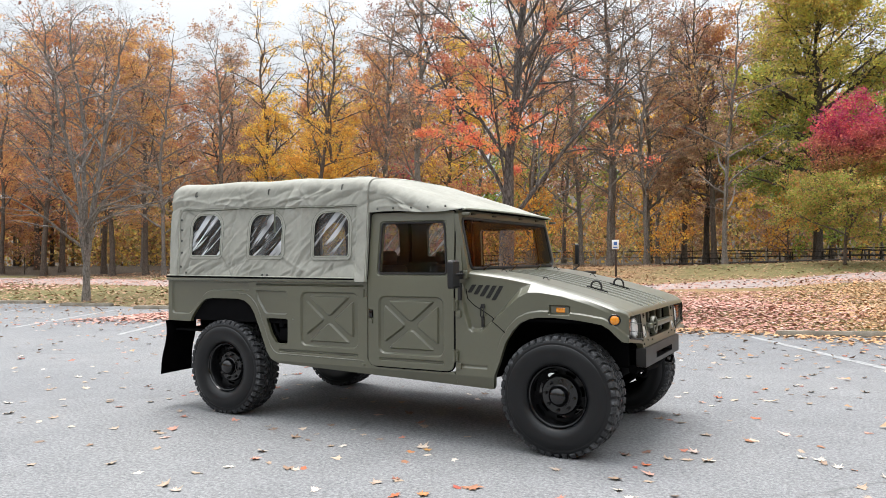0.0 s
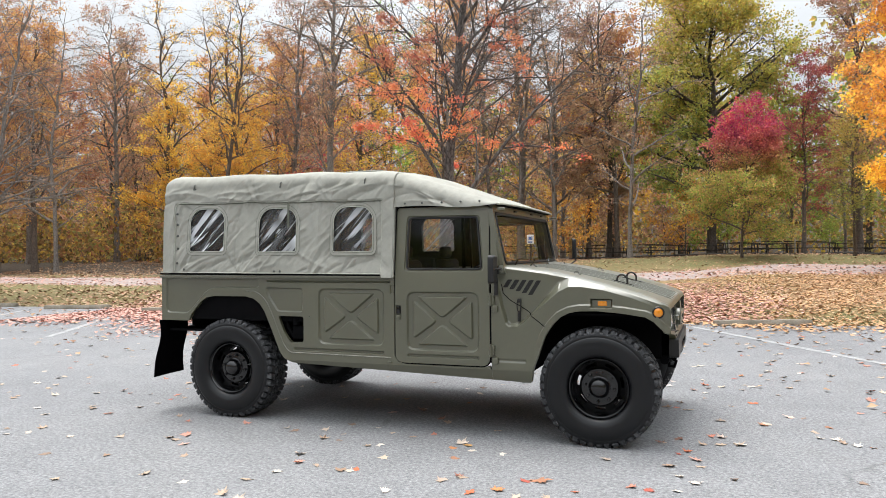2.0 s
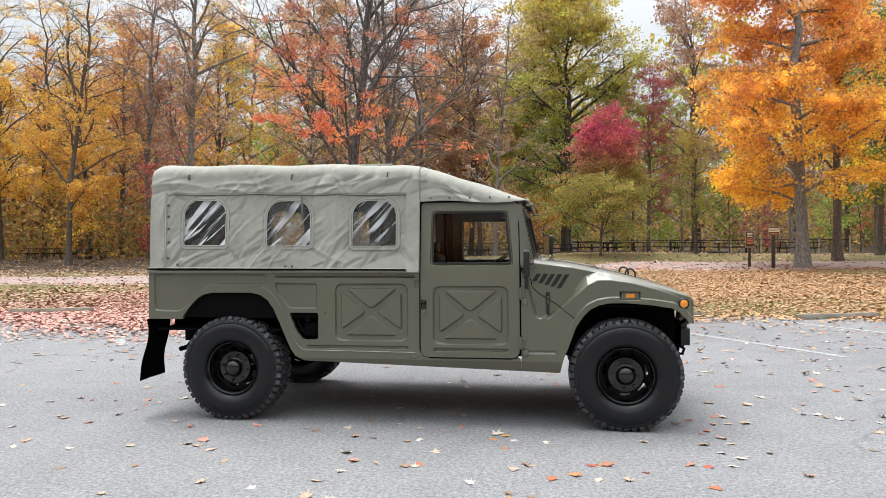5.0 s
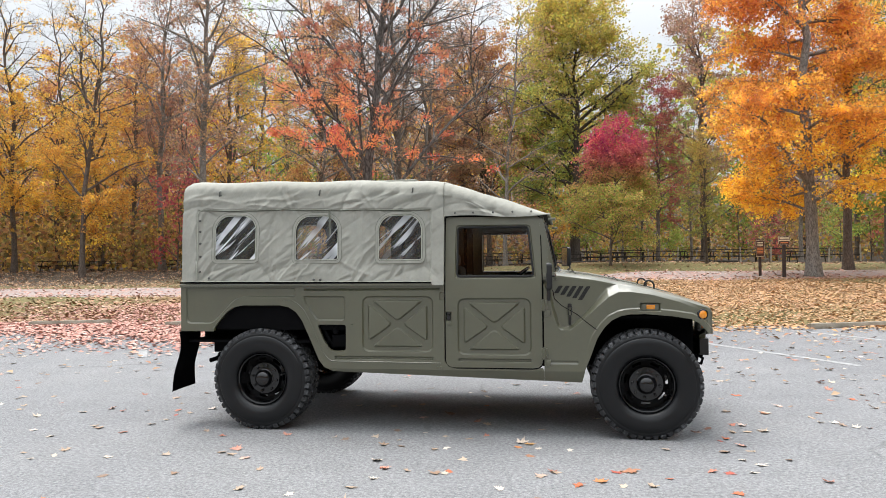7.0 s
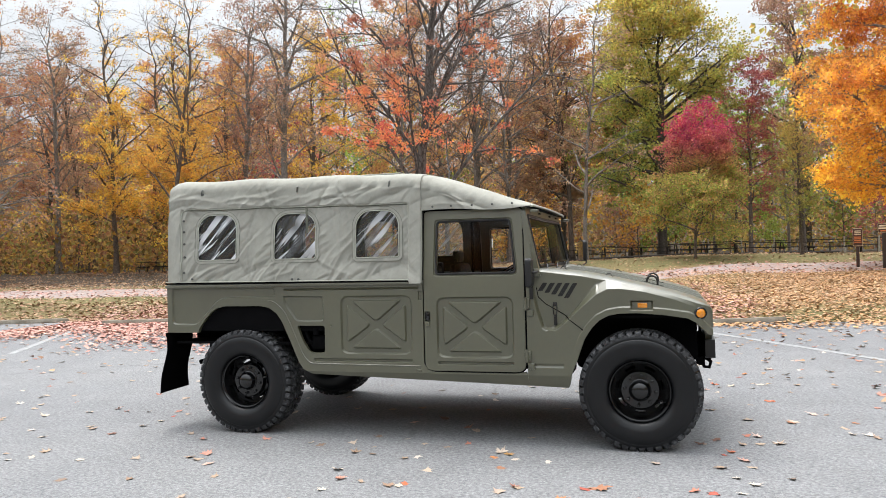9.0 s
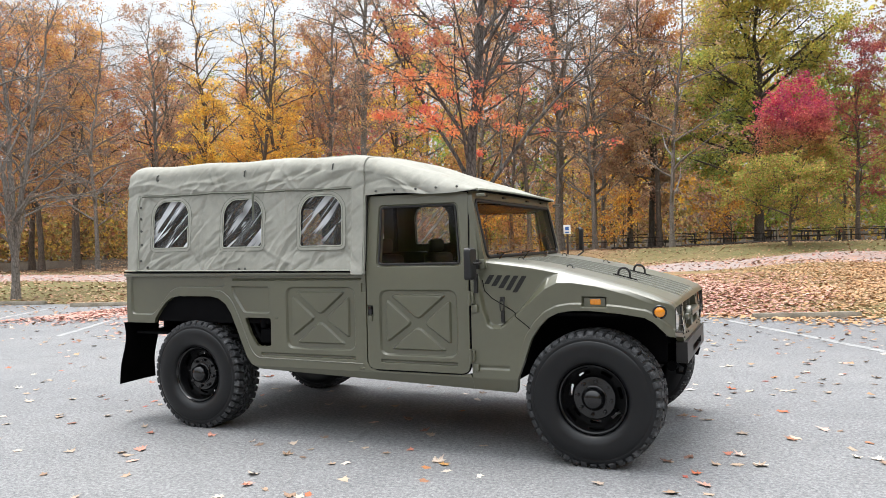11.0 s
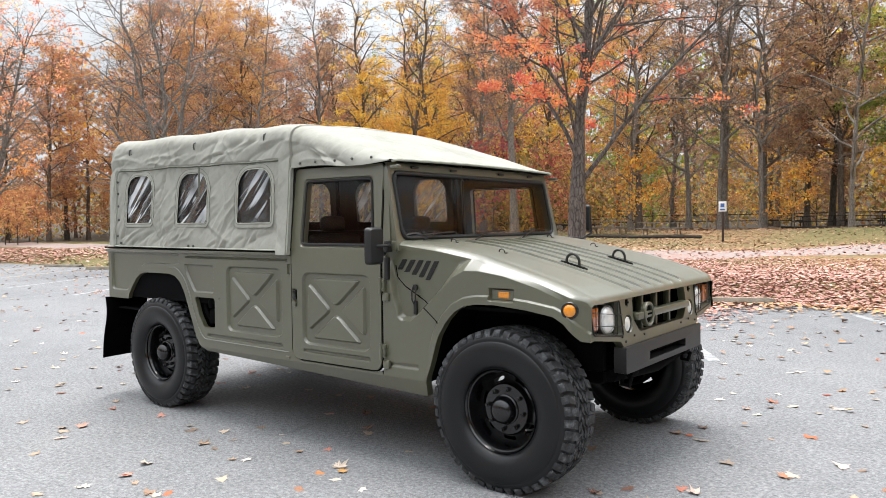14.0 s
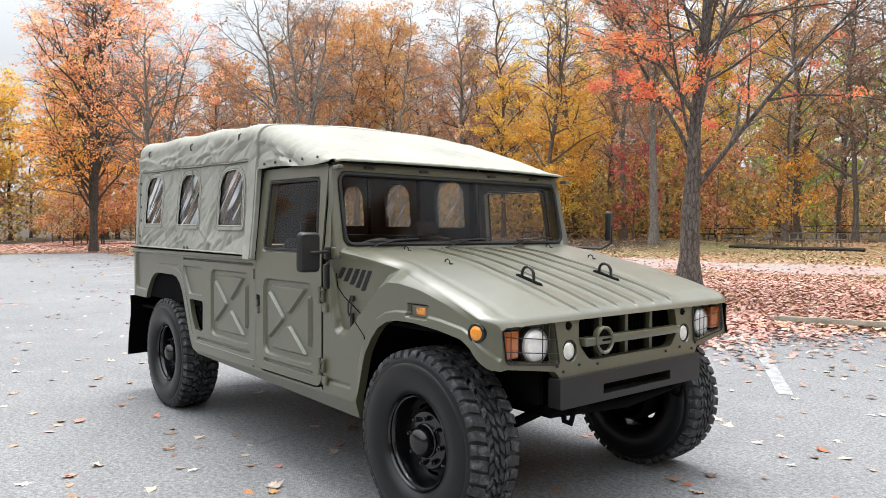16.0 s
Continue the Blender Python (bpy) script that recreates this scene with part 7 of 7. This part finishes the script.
        r = random.Random(int(w[0] * 100) + s)
        waves = [(r.uniform(w[0], w[2]), r.uniform(w[1], w[3]), r.uniform(0.7, 1.2), r.uniform(0.1, 0.3), r.uniform(0.02, 0.05), r.uniform(0.004, 0.009) * r.choice((-1, 1))) for _ in range(7)]
        gv_ = []
        for j in range(g + 1):
            line = []
            for i_ in range(g + 1):
                x, z = w[0] - 0.004 + (w[2] - w[0] + 0.008) * i_ / g, w[1] - 0.004 + (w[3] - w[1] + 0.008) * j / g
                d = sum(h * math.exp(-((-(x - fx) * math.sin(an) + (z - fz) * math.cos(an)) / wd) ** 2) for fx, fz, an, hl_, wd, h in waves)
                line.append(bm.verts.new((x, s * (1.052 - 0.062 * (z - 1.31) / 0.8 + 0.5 * float(slack(np.array(x), np.array(z), s)) + d), z)))
            gv_.append(line)
        for j in range(g):
            for i_ in range(g):
                q = (gv_[j][i_], gv_[j][i_ + 1], gv_[j + 1][i_ + 1], gv_[j + 1][i_])
                cx, cz = sum(v.co.x for v in q) / 4, sum(v.co.z for v in q) / 4
                if float(window_sdf(np.array(cx), np.array(cz), w)) < 0.022:
                    bm.faces.new(q)
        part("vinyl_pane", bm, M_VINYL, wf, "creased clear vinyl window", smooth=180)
    # strap that hangs over the middle window
    bm = bmesh.new()
    y0 = s * 1.056
    box(bm, 0.665, 0.683, y0 - 0.003 if s > 0 else y0 - 0.004, y0 + 0.004, 1.745, 1.968, 0.002)
    part("strap", bm, M_STITCH, cover)
    # studs, eyelets and rope hooks
    studs = [(-0.575, z) for z in (1.90, 1.80, 1.69, 1.57, 1.43)] + [(-0.47, 1.372)] + [(0.525, 1.352), (0.585, 1.352), (1.60, 1.345)]
    for x, z in studs:
        bm = bmesh.new()
        p = skin(x, z, -0.008)
        lathe(bm, [(0.011, 0), (0.011, 0.006), (0.006, 0.009), (0, 0.010)], p, (0, s, 0), 10)
        part("stud", bm, M_STUD, cover)
    for k in range(12):
        x = -0.50 + 0.185 * k
        bm = bmesh.new()
        lathe(bm, [(0.006, 0), (0.006, 0.005), (0, 0.006)], skin(x, curtain_top(x) + 0.028, 0.002), (0, s, 0), 8)
        part("rivet", bm, M_STEEL, cover)
    for x in (1.80, 1.96, 2.13, 2.30, 2.46):
        bm = bmesh.new()
        z = 1.925
        lathe(bm, [(0.009, 0), (0.009, 0.006), (0.004, 0.008), (0, 0.0085)], (x, s * (1.022 + float(slack(np.array(x), np.array(z), s))), z), (0, s, 0), 10)
        part("stud", bm, M_STUD, cab_top)
    for x, z in ((-0.384, 2.15), (0.576, 2.135), (1.425, 2.135)):
        bm = bmesh.new()
        p = Vector(skin(x, z, 0.004))
        tube(bm, [p + Vector((0.004, 0, 0.025)), p + Vector((0, s * 0.016, 0.015)), p + Vector((0, s * 0.020, -0.012)), p + Vector((-0.004, s * 0.014, -0.026)), p + Vector((-0.012, s * 0.010, -0.018))], 0.0055, 6)
        lathe(bm, [(0.013, 0), (0.013, 0.006), (0.007, 0.009), (0, 0.009)], p + Vector((0.002, -s * 0.004, -0.020)), (0, s, 0), 10)
        part("rope_hook", bm, M_STUD, cover, "small tarnished steel rope hook")
bm = bmesh.new()
tube(bm, [(2.606, -0.985, 1.898)] + [(2.606, y, 1.904 + 0.012 * math.cos(y * 1.5)) for y in np.linspace(-0.93, 0.93, 30)] + [(2.606, 0.985, 1.898)], 0.010, 8)
part("front_hem", bm, M_LIT_BINDING, cab_top)
# roof vent flap
bm = bmesh.new()
box(bm, 0.98, 1.36, -0.55, 0.20, 2.262, 2.282, 0.008)
part("roof_flap", bm, M_CANVAS, cover)

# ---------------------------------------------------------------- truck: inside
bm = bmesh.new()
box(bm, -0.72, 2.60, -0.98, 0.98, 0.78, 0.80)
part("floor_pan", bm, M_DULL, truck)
bm = bmesh.new()
box(bm, 2.36, 2.62, -0.95, 0.95, 1.10, 1.33, 0.03)
part("dashboard", bm, M_SEAT, truck, "black dashboard")
bm = bmesh.new()
box(bm, 2.585, 2.63, -0.98, 0.98, 0.80, 1.34)
part("bulkhead", bm, M_DULL, truck)
bm = bmesh.new()
cx, cy, cz = 2.24, -0.52, 1.325
ax = Vector((-0.55, 0, 0.83)).normalized()
u, w_ = Vector((0, 1, 0)), ax.cross(Vector((0, 1, 0)))
tube(bm, [Vector((cx, cy, cz)) + 0.20 * (math.cos(a) * u + math.sin(a) * w_) for a in [2 * math.pi * k / 28 for k in range(29)]], 0.014, 8, False)
for k in range(3):
    a = 2.1 * k + 0.5
    tube(bm, [Vector((cx, cy, cz)) - ax * 0.03, Vector((cx, cy, cz)) + 0.20 * (math.cos(a) * u + math.sin(a) * w_)], 0.010, 6)
tube(bm, [Vector((cx, cy, cz)) - ax * 0.02, Vector((cx, cy, cz)) - ax * 0.30], 0.028, 10)
part("steering_wheel", bm, M_BLACK, truck, "black steering wheel")
for y in (-0.52, 0.52):
    bm = bmesh.new()
    box(bm, 1.62, 2.08, y - 0.25, y + 0.25, 0.98, 1.12, 0.04, 3)
    r = box(bm, 1.54, 1.66, y - 0.24, y + 0.24, 1.06, 1.44, 0.05, 3)
    box(bm, 1.54, 1.62, y - 0.11, y + 0.11, 1.45, 1.57, 0.035, 3)
    part("front_seat", bm, M_SEAT, truck, "black front seat with headrest")
for y in (-0.72, 0.72):
    bm = bmesh.new()
    box(bm, -0.55, 1.30, y - 0.20, y + 0.20, 1.12, 1.20, 0.03)
    box(bm, -0.55, 1.30, y * 1.27 - 0.03, y * 1.27 + 0.03, 1.20, 1.45, 0.02)
    part("cargo_bench", bm, M_SEAT, truck)
for x in (-0.68, 0.10, 0.90, 1.62):
    bm = bmesh.new()
    tube(bm, [(x, -0.99, 1.30), (x, -0.965, 2.05), (x, -0.90, 2.17), (x, -0.6, 2.205), (x, 0.6, 2.205), (x, 0.90, 2.17), (x, 0.965, 2.05), (x, 0.99, 1.30)], 0.02, 8)
    part("roof_bow", bm, M_DULL, truck)
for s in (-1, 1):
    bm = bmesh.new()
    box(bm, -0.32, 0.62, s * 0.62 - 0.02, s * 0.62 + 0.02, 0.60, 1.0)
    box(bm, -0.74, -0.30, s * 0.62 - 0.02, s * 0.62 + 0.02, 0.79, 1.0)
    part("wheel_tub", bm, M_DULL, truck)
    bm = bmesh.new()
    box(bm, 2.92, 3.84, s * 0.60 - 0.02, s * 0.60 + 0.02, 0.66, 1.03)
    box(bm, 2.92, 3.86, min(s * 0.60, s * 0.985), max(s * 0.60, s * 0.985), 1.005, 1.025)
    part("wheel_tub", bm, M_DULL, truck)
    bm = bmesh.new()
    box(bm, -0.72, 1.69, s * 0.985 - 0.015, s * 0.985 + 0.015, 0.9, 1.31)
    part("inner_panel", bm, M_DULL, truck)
bm = bmesh.new()
box(bm, -0.775, -0.74, -1.03, 1.03, 0.885, 1.335, 0.006)
part("tailgate", bm, M_PAINT, truck)

# ---------------------------------------------------------------- truck: wheels
TR, TW = 0.462, 0.315


def tyre_mesh():
    bm = bmesh.new()
    h = TW / 2
    prof = [(0.232, -h + 0.060), (0.236, -h + 0.040), (0.246, -h + 0.022), (0.266, -h + 0.006), (0.298, -h - 0.006), (0.333, -h - 0.010), (0.364, -h - 0.007), (0.386, -h), (0.3925, -h + 0.003), (0.395, -h + 0.007),
            (0.398, -h + 0.0055), (0.415, -h + 0.010), (0.430, -h + 0.019), (0.442, -h + 0.036), (0.449, -h + 0.065), (0.4515, 0.0)]
    prof = prof + [(r, -a) for r, a in prof[-2::-1]]
    lathe(bm, prof, (0, 0, 0), (0, 1, 0), 72)
    me = bpy.data.meshes.new("tyre")
    bmesh.ops.recalc_face_normals(bm, faces=bm.faces)
    for f in bm.faces:
        f.smooth = True
    bm.to_mesh(me)
    bm.free()
    me.materials.append(M_TYRE)
    return me


def tread_mesh():
    """Staggered rubber blocks: two shoulder rows that lap over the edge, two rows in the middle."""
    bm = bmesh.new()
    h = TW / 2
    n = 44

    def block(a0, a1, y0, y1, skew, ri0, ri1, ro0, ro1):
        vs = []
        for r_a, r_b, shrink in ((ri0, ri1, 0.0), (ro0, ro1, 0.07)):
            da, dy = (a1 - a0) * shrink, (y1 - y0) * shrink
            for aa, yy, rad in ((a0 + da, y0 + dy, r_a), (a1 - da, y0 + dy, r_a), (a1 - da + skew, y1 - dy, r_b), (a0 + da + skew, y1 - dy, r_b)):
                vs.append(bm.verts.new((rad * math.cos(aa), yy, rad * math.sin(aa))))
        bm.faces.new(vs[4:])
        for k in range(4):
            bm.faces.new((vs[k], vs[(k + 1) % 4], vs[4 + (k + 1) % 4], vs[4 + k]))
    p = 2 * math.pi / n
    for k in range(n):
        a = p * k
        long = k % 2
        for s in (-1, 1):
            o = 0 if s < 0 else p / 2
            block(a + o, a + o + 0.80 * p, s * (h - 0.024), s * (h - 0.086 - 0.014 * long), 0.28 * p * s, 0.436, 0.440, 0.4575, TR)
            block(a + o + 0.02 * p, a + o + (0.80 if long else 0.70) * p, s * (h - 0.011), s * (h - 0.027), 0, 0.418 + 0.005 * long, 0.432, 0.433 + 0.003 * long, 0.4572)
            block(a + o + 0.34 * p, a + o + 1.02 * p, s * 0.066, s * 0.036, -0.30 * p * s, 0.440, 0.440, TR, TR + 0.001)
            block(a + o + 0.10 * p, a + o + 0.80 * p, s * 0.033, s * 0.004, 0.42 * p * s, 0.440, 0.440, TR + 0.001, TR + 0.001)
    me = bpy.data.meshes.new("tread")
    bmesh.ops.recalc_face_normals(bm, faces=bm.faces)
    bm.to_mesh(me)
    bm.free()
    me.materials.append(M_TREAD)
    return me


def rim_mesh():
    """Deep dished steel rim; the outer face looks towards -y."""
    bm = bmesh.new()
    prof = [(0.226, -0.117), (0.233, -0.128), (0.238, -0.122), (0.234, -0.112), (0.221, -0.106), (0.217, -0.098), (0.211, -0.085), (0.209, -0.050), (0.204, -0.030), (0.200, -0.014), (0.195, -0.006), (0.190, -0.008)]
    lathe(bm, prof, (0, 0, 0), (0, 1, 0), 56)
    # disc with oblong hand holes near its rim
    n, holes = 56, 7
    rad = [0.190, 0.183, 0.162, 0.152]
    dep = [-0.008, -0.012, -0.018, -0.026]
    rings = [[bm.verts.new((r * math.cos(2 * math.pi * k / n), d, r * math.sin(2 * math.pi * k / n))) for k in range(n)] for r, d in zip(rad, dep)]
    for j in range(3):
        for k in range(n):
            if j == 1 and (k * holes // n != (k - 3) * holes // n) and k % 8 < 4:
                continue
            if j == 1 and k % 8 in (1, 2, 3):
                continue
            bm.faces.new((rings[j][k], rings[j][(k + 1) % n], rings[j + 1][(k + 1) % n], rings[j + 1][k]))
    lathe(bm, [(0.152, -0.026), (0.148, -0.046), (0.140, -0.055), (0.090, -0.060), (0.063, -0.064)], (0, 0, 0), (0, 1, 0), 40)
    lathe(bm, [(0.209, -0.05), (0.209, 0.14), (0.226, 0.15)], (0, 0, 0), (0, 1, 0), 40)
    me = bpy.data.meshes.new("wheel")
    bmesh.ops.recalc_face_normals(bm, faces=bm.faces)
    for f in bm.faces:
        f.smooth = True
    for e in bm.edges:
        e.smooth = not (len(e.link_faces) == 2 and e.calc_face_angle(0) > radians(35))
    bm.to_mesh(me)
    bm.free()
    me.materials.append(M_BLACK)
    return me


def hub_mesh():
    bm = bmesh.new()
    lathe(bm, [(0.086, -0.058), (0.085, -0.070), (0.079, -0.074), (0.076, -0.094), (0.070, -0.111), (0.059, -0.125), (0.042, -0.135), (0.020, -0.140), (0, -0.141)], (0, 0, 0), (0, 1, 0), 32)
    me = bpy.data.meshes.new("hub_cap")
    for f in bm.faces:
        f.smooth = True
    bm.normal_update()
    for e in bm.edges:
        e.smooth = not (len(e.link_faces) == 2 and e.calc_face_angle(0) > radians(35))
    bmesh.ops.recalc_face_normals(bm, faces=bm.faces)
    bm.to_mesh(me)
    bm.free()
    me.materials.append(M_BLACK)
    return me


def nut_mesh():
    bm = bmesh.new()
    lathe(bm, [(0.013, 0.0), (0.013, -0.018), (0.008, -0.021), (0.008, -0.030), (0, -0.031)], (0, 0, 0), (0, 1, 0), 6)
    me = bpy.data.meshes.new("wheel_nut")
    bmesh.ops.recalc_face_normals(bm, faces=bm.faces)
    bm.to_mesh(me)
    bm.free()
    me.materials.append(M_BLACK)
    return me


tyre_me, tread_me, rim_me, hub_me, nut_me = tyre_mesh(), tread_mesh(), rim_mesh(), hub_mesh(), nut_mesh()
for x, s, spin in ((0.005, -1, 10), (3.402, -1, 52), (0.005, 1, 30), (3.402, 1, 75)):
    wheel = new("wheel", rim_me)
    wheel.parent = truck
    wheel.matrix_world = pose(x, s * 0.892, 0.452, 0, 0, 0 if s < 0 else 180) @ pose(0, 0, 0, 0, spin, 0)
    wheel["label"] = "black dished steel wheel with chunky off-road tyre"
    for nm, me in (("tyre", tyre_me), ("hub_cap", hub_me)):
        o = new(nm, me)
        o.parent = wheel
    tread = new("tread", tread_me)
    tread.parent = wheel
    tagged(tread, "chunky tread blocks", kind="stuff")
    for k in range(8):
        a = 2 * math.pi * k / 8
        o = new("wheel_nut", nut_me)
        o.parent = wheel
        o.matrix_basis = pose(0.116 * math.cos(a), -0.058, 0.116 * math.sin(a))
    bm = bmesh.new()
    tube(bm, [(0.176, -0.02, 0.068), (0.170, -0.055, 0.066), (0.160, -0.085, 0.062)], 0.006, 8)
    part("valve_stem", bm, M_STEEL, wheel, "small bright valve stem")

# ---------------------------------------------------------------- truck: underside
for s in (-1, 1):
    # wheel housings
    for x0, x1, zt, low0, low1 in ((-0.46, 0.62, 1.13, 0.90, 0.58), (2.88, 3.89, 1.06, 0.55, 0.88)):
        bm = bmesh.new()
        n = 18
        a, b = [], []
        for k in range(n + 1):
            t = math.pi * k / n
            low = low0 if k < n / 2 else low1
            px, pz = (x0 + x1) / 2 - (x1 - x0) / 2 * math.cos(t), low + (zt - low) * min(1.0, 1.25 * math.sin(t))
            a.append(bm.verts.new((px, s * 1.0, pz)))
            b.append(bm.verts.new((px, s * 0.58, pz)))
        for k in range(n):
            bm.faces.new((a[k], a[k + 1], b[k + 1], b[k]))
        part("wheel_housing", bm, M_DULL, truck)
    bm = bmesh.new()
    flap_rows = []
    for j in range(15):
        t = j / 14
        z = 0.885 - 0.555 * t
        x = -0.768 - 0.035 * math.sin(3.0 * t) * t + (-0.065 * t ** 3) + 0.012 * math.sin(7 * t)
        flap_rows.append([bm.verts.new((x + 0.012 * math.sin(3 * u + 4 * t), s * (1.075 - 0.40 * u), z + 0.012 * u * t)) for u in np.linspace(0, 1, 7)])
    for r_, q_ in zip(flap_rows, flap_rows[1:]):
        for k in range(6):
            bm.faces.new((r_[k], r_[k + 1], q_[k + 1], q_[k]))
    bmesh.ops.solidify(bm, geom=list(bm.faces), thickness=0.008)
    part("mud_flap", bm, M_DULL, truck, "black rubber mud flap, curled at the foot")
    bm = bmesh.new()
    box(bm, -0.74, 2.9, s * 0.40 - 0.05, s * 0.40 + 0.05, 0.62, 0.78, 0.01)
    part("frame_rail", bm, M_DULL, truck)
    for x in (0.005, 3.402):
        bm = bmesh.new()
        tube(bm, [(x, s * 0.30, 0.60), (x, s * 0.62, 0.50), (x, s * 0.80, 0.452)], 0.035, 10)
        tube(bm, [(x - 0.22, s * 0.40, 0.66), (x, s * 0.74, 0.60), (x + 0.22, s * 0.40, 0.66)], 0.028, 8)
        tube(bm, [(x - 0.22, s * 0.30, 0.56), (x, s * 0.76, 0.36), (x + 0.22, s * 0.30, 0.56)], 0.030, 8)
        tube(bm, [(x + 0.10, s * 0.52, 0.95), (x + 0.08, s * 0.60, 0.42)], 0.04, 10)
        lathe(bm, [(0.15, -0.05), (0.172, 0.0), (0.172, 0.08), (0.10, 0.10), (0, 0.10)], (x, s * 0.74, 0.452), (0, s, 0), 20)
        part("suspension", bm, M_DULL, truck, "black suspension arms and axle shaft")
bm = bmesh.new()
box(bm, 0.72, 2.80, -0.36, 0.36, 0.50, 0.70, 0.04)
part("gearbox", bm, M_DULL, truck)
bm = bmesh.new()
box(bm, 2.86, 3.74, -0.40, 0.40, 0.52, 0.90, 0.05)
part("engine_block", bm, M_DULL, truck)
bm = bmesh.new()
box(bm, -0.35, 0.35, -0.30, 0.30, 0.48, 0.72, 0.05)
part("rear_differential", bm, M_DULL, truck)
bm = bmesh.new()
tube(bm, [(-0.60, -0.60, 0.62), (-0.56, -0.72, 0.60), (-0.60, -0.80, 0.585)], 0.022, 8)
part("exhaust_tail", bm, M_DULL, truck)
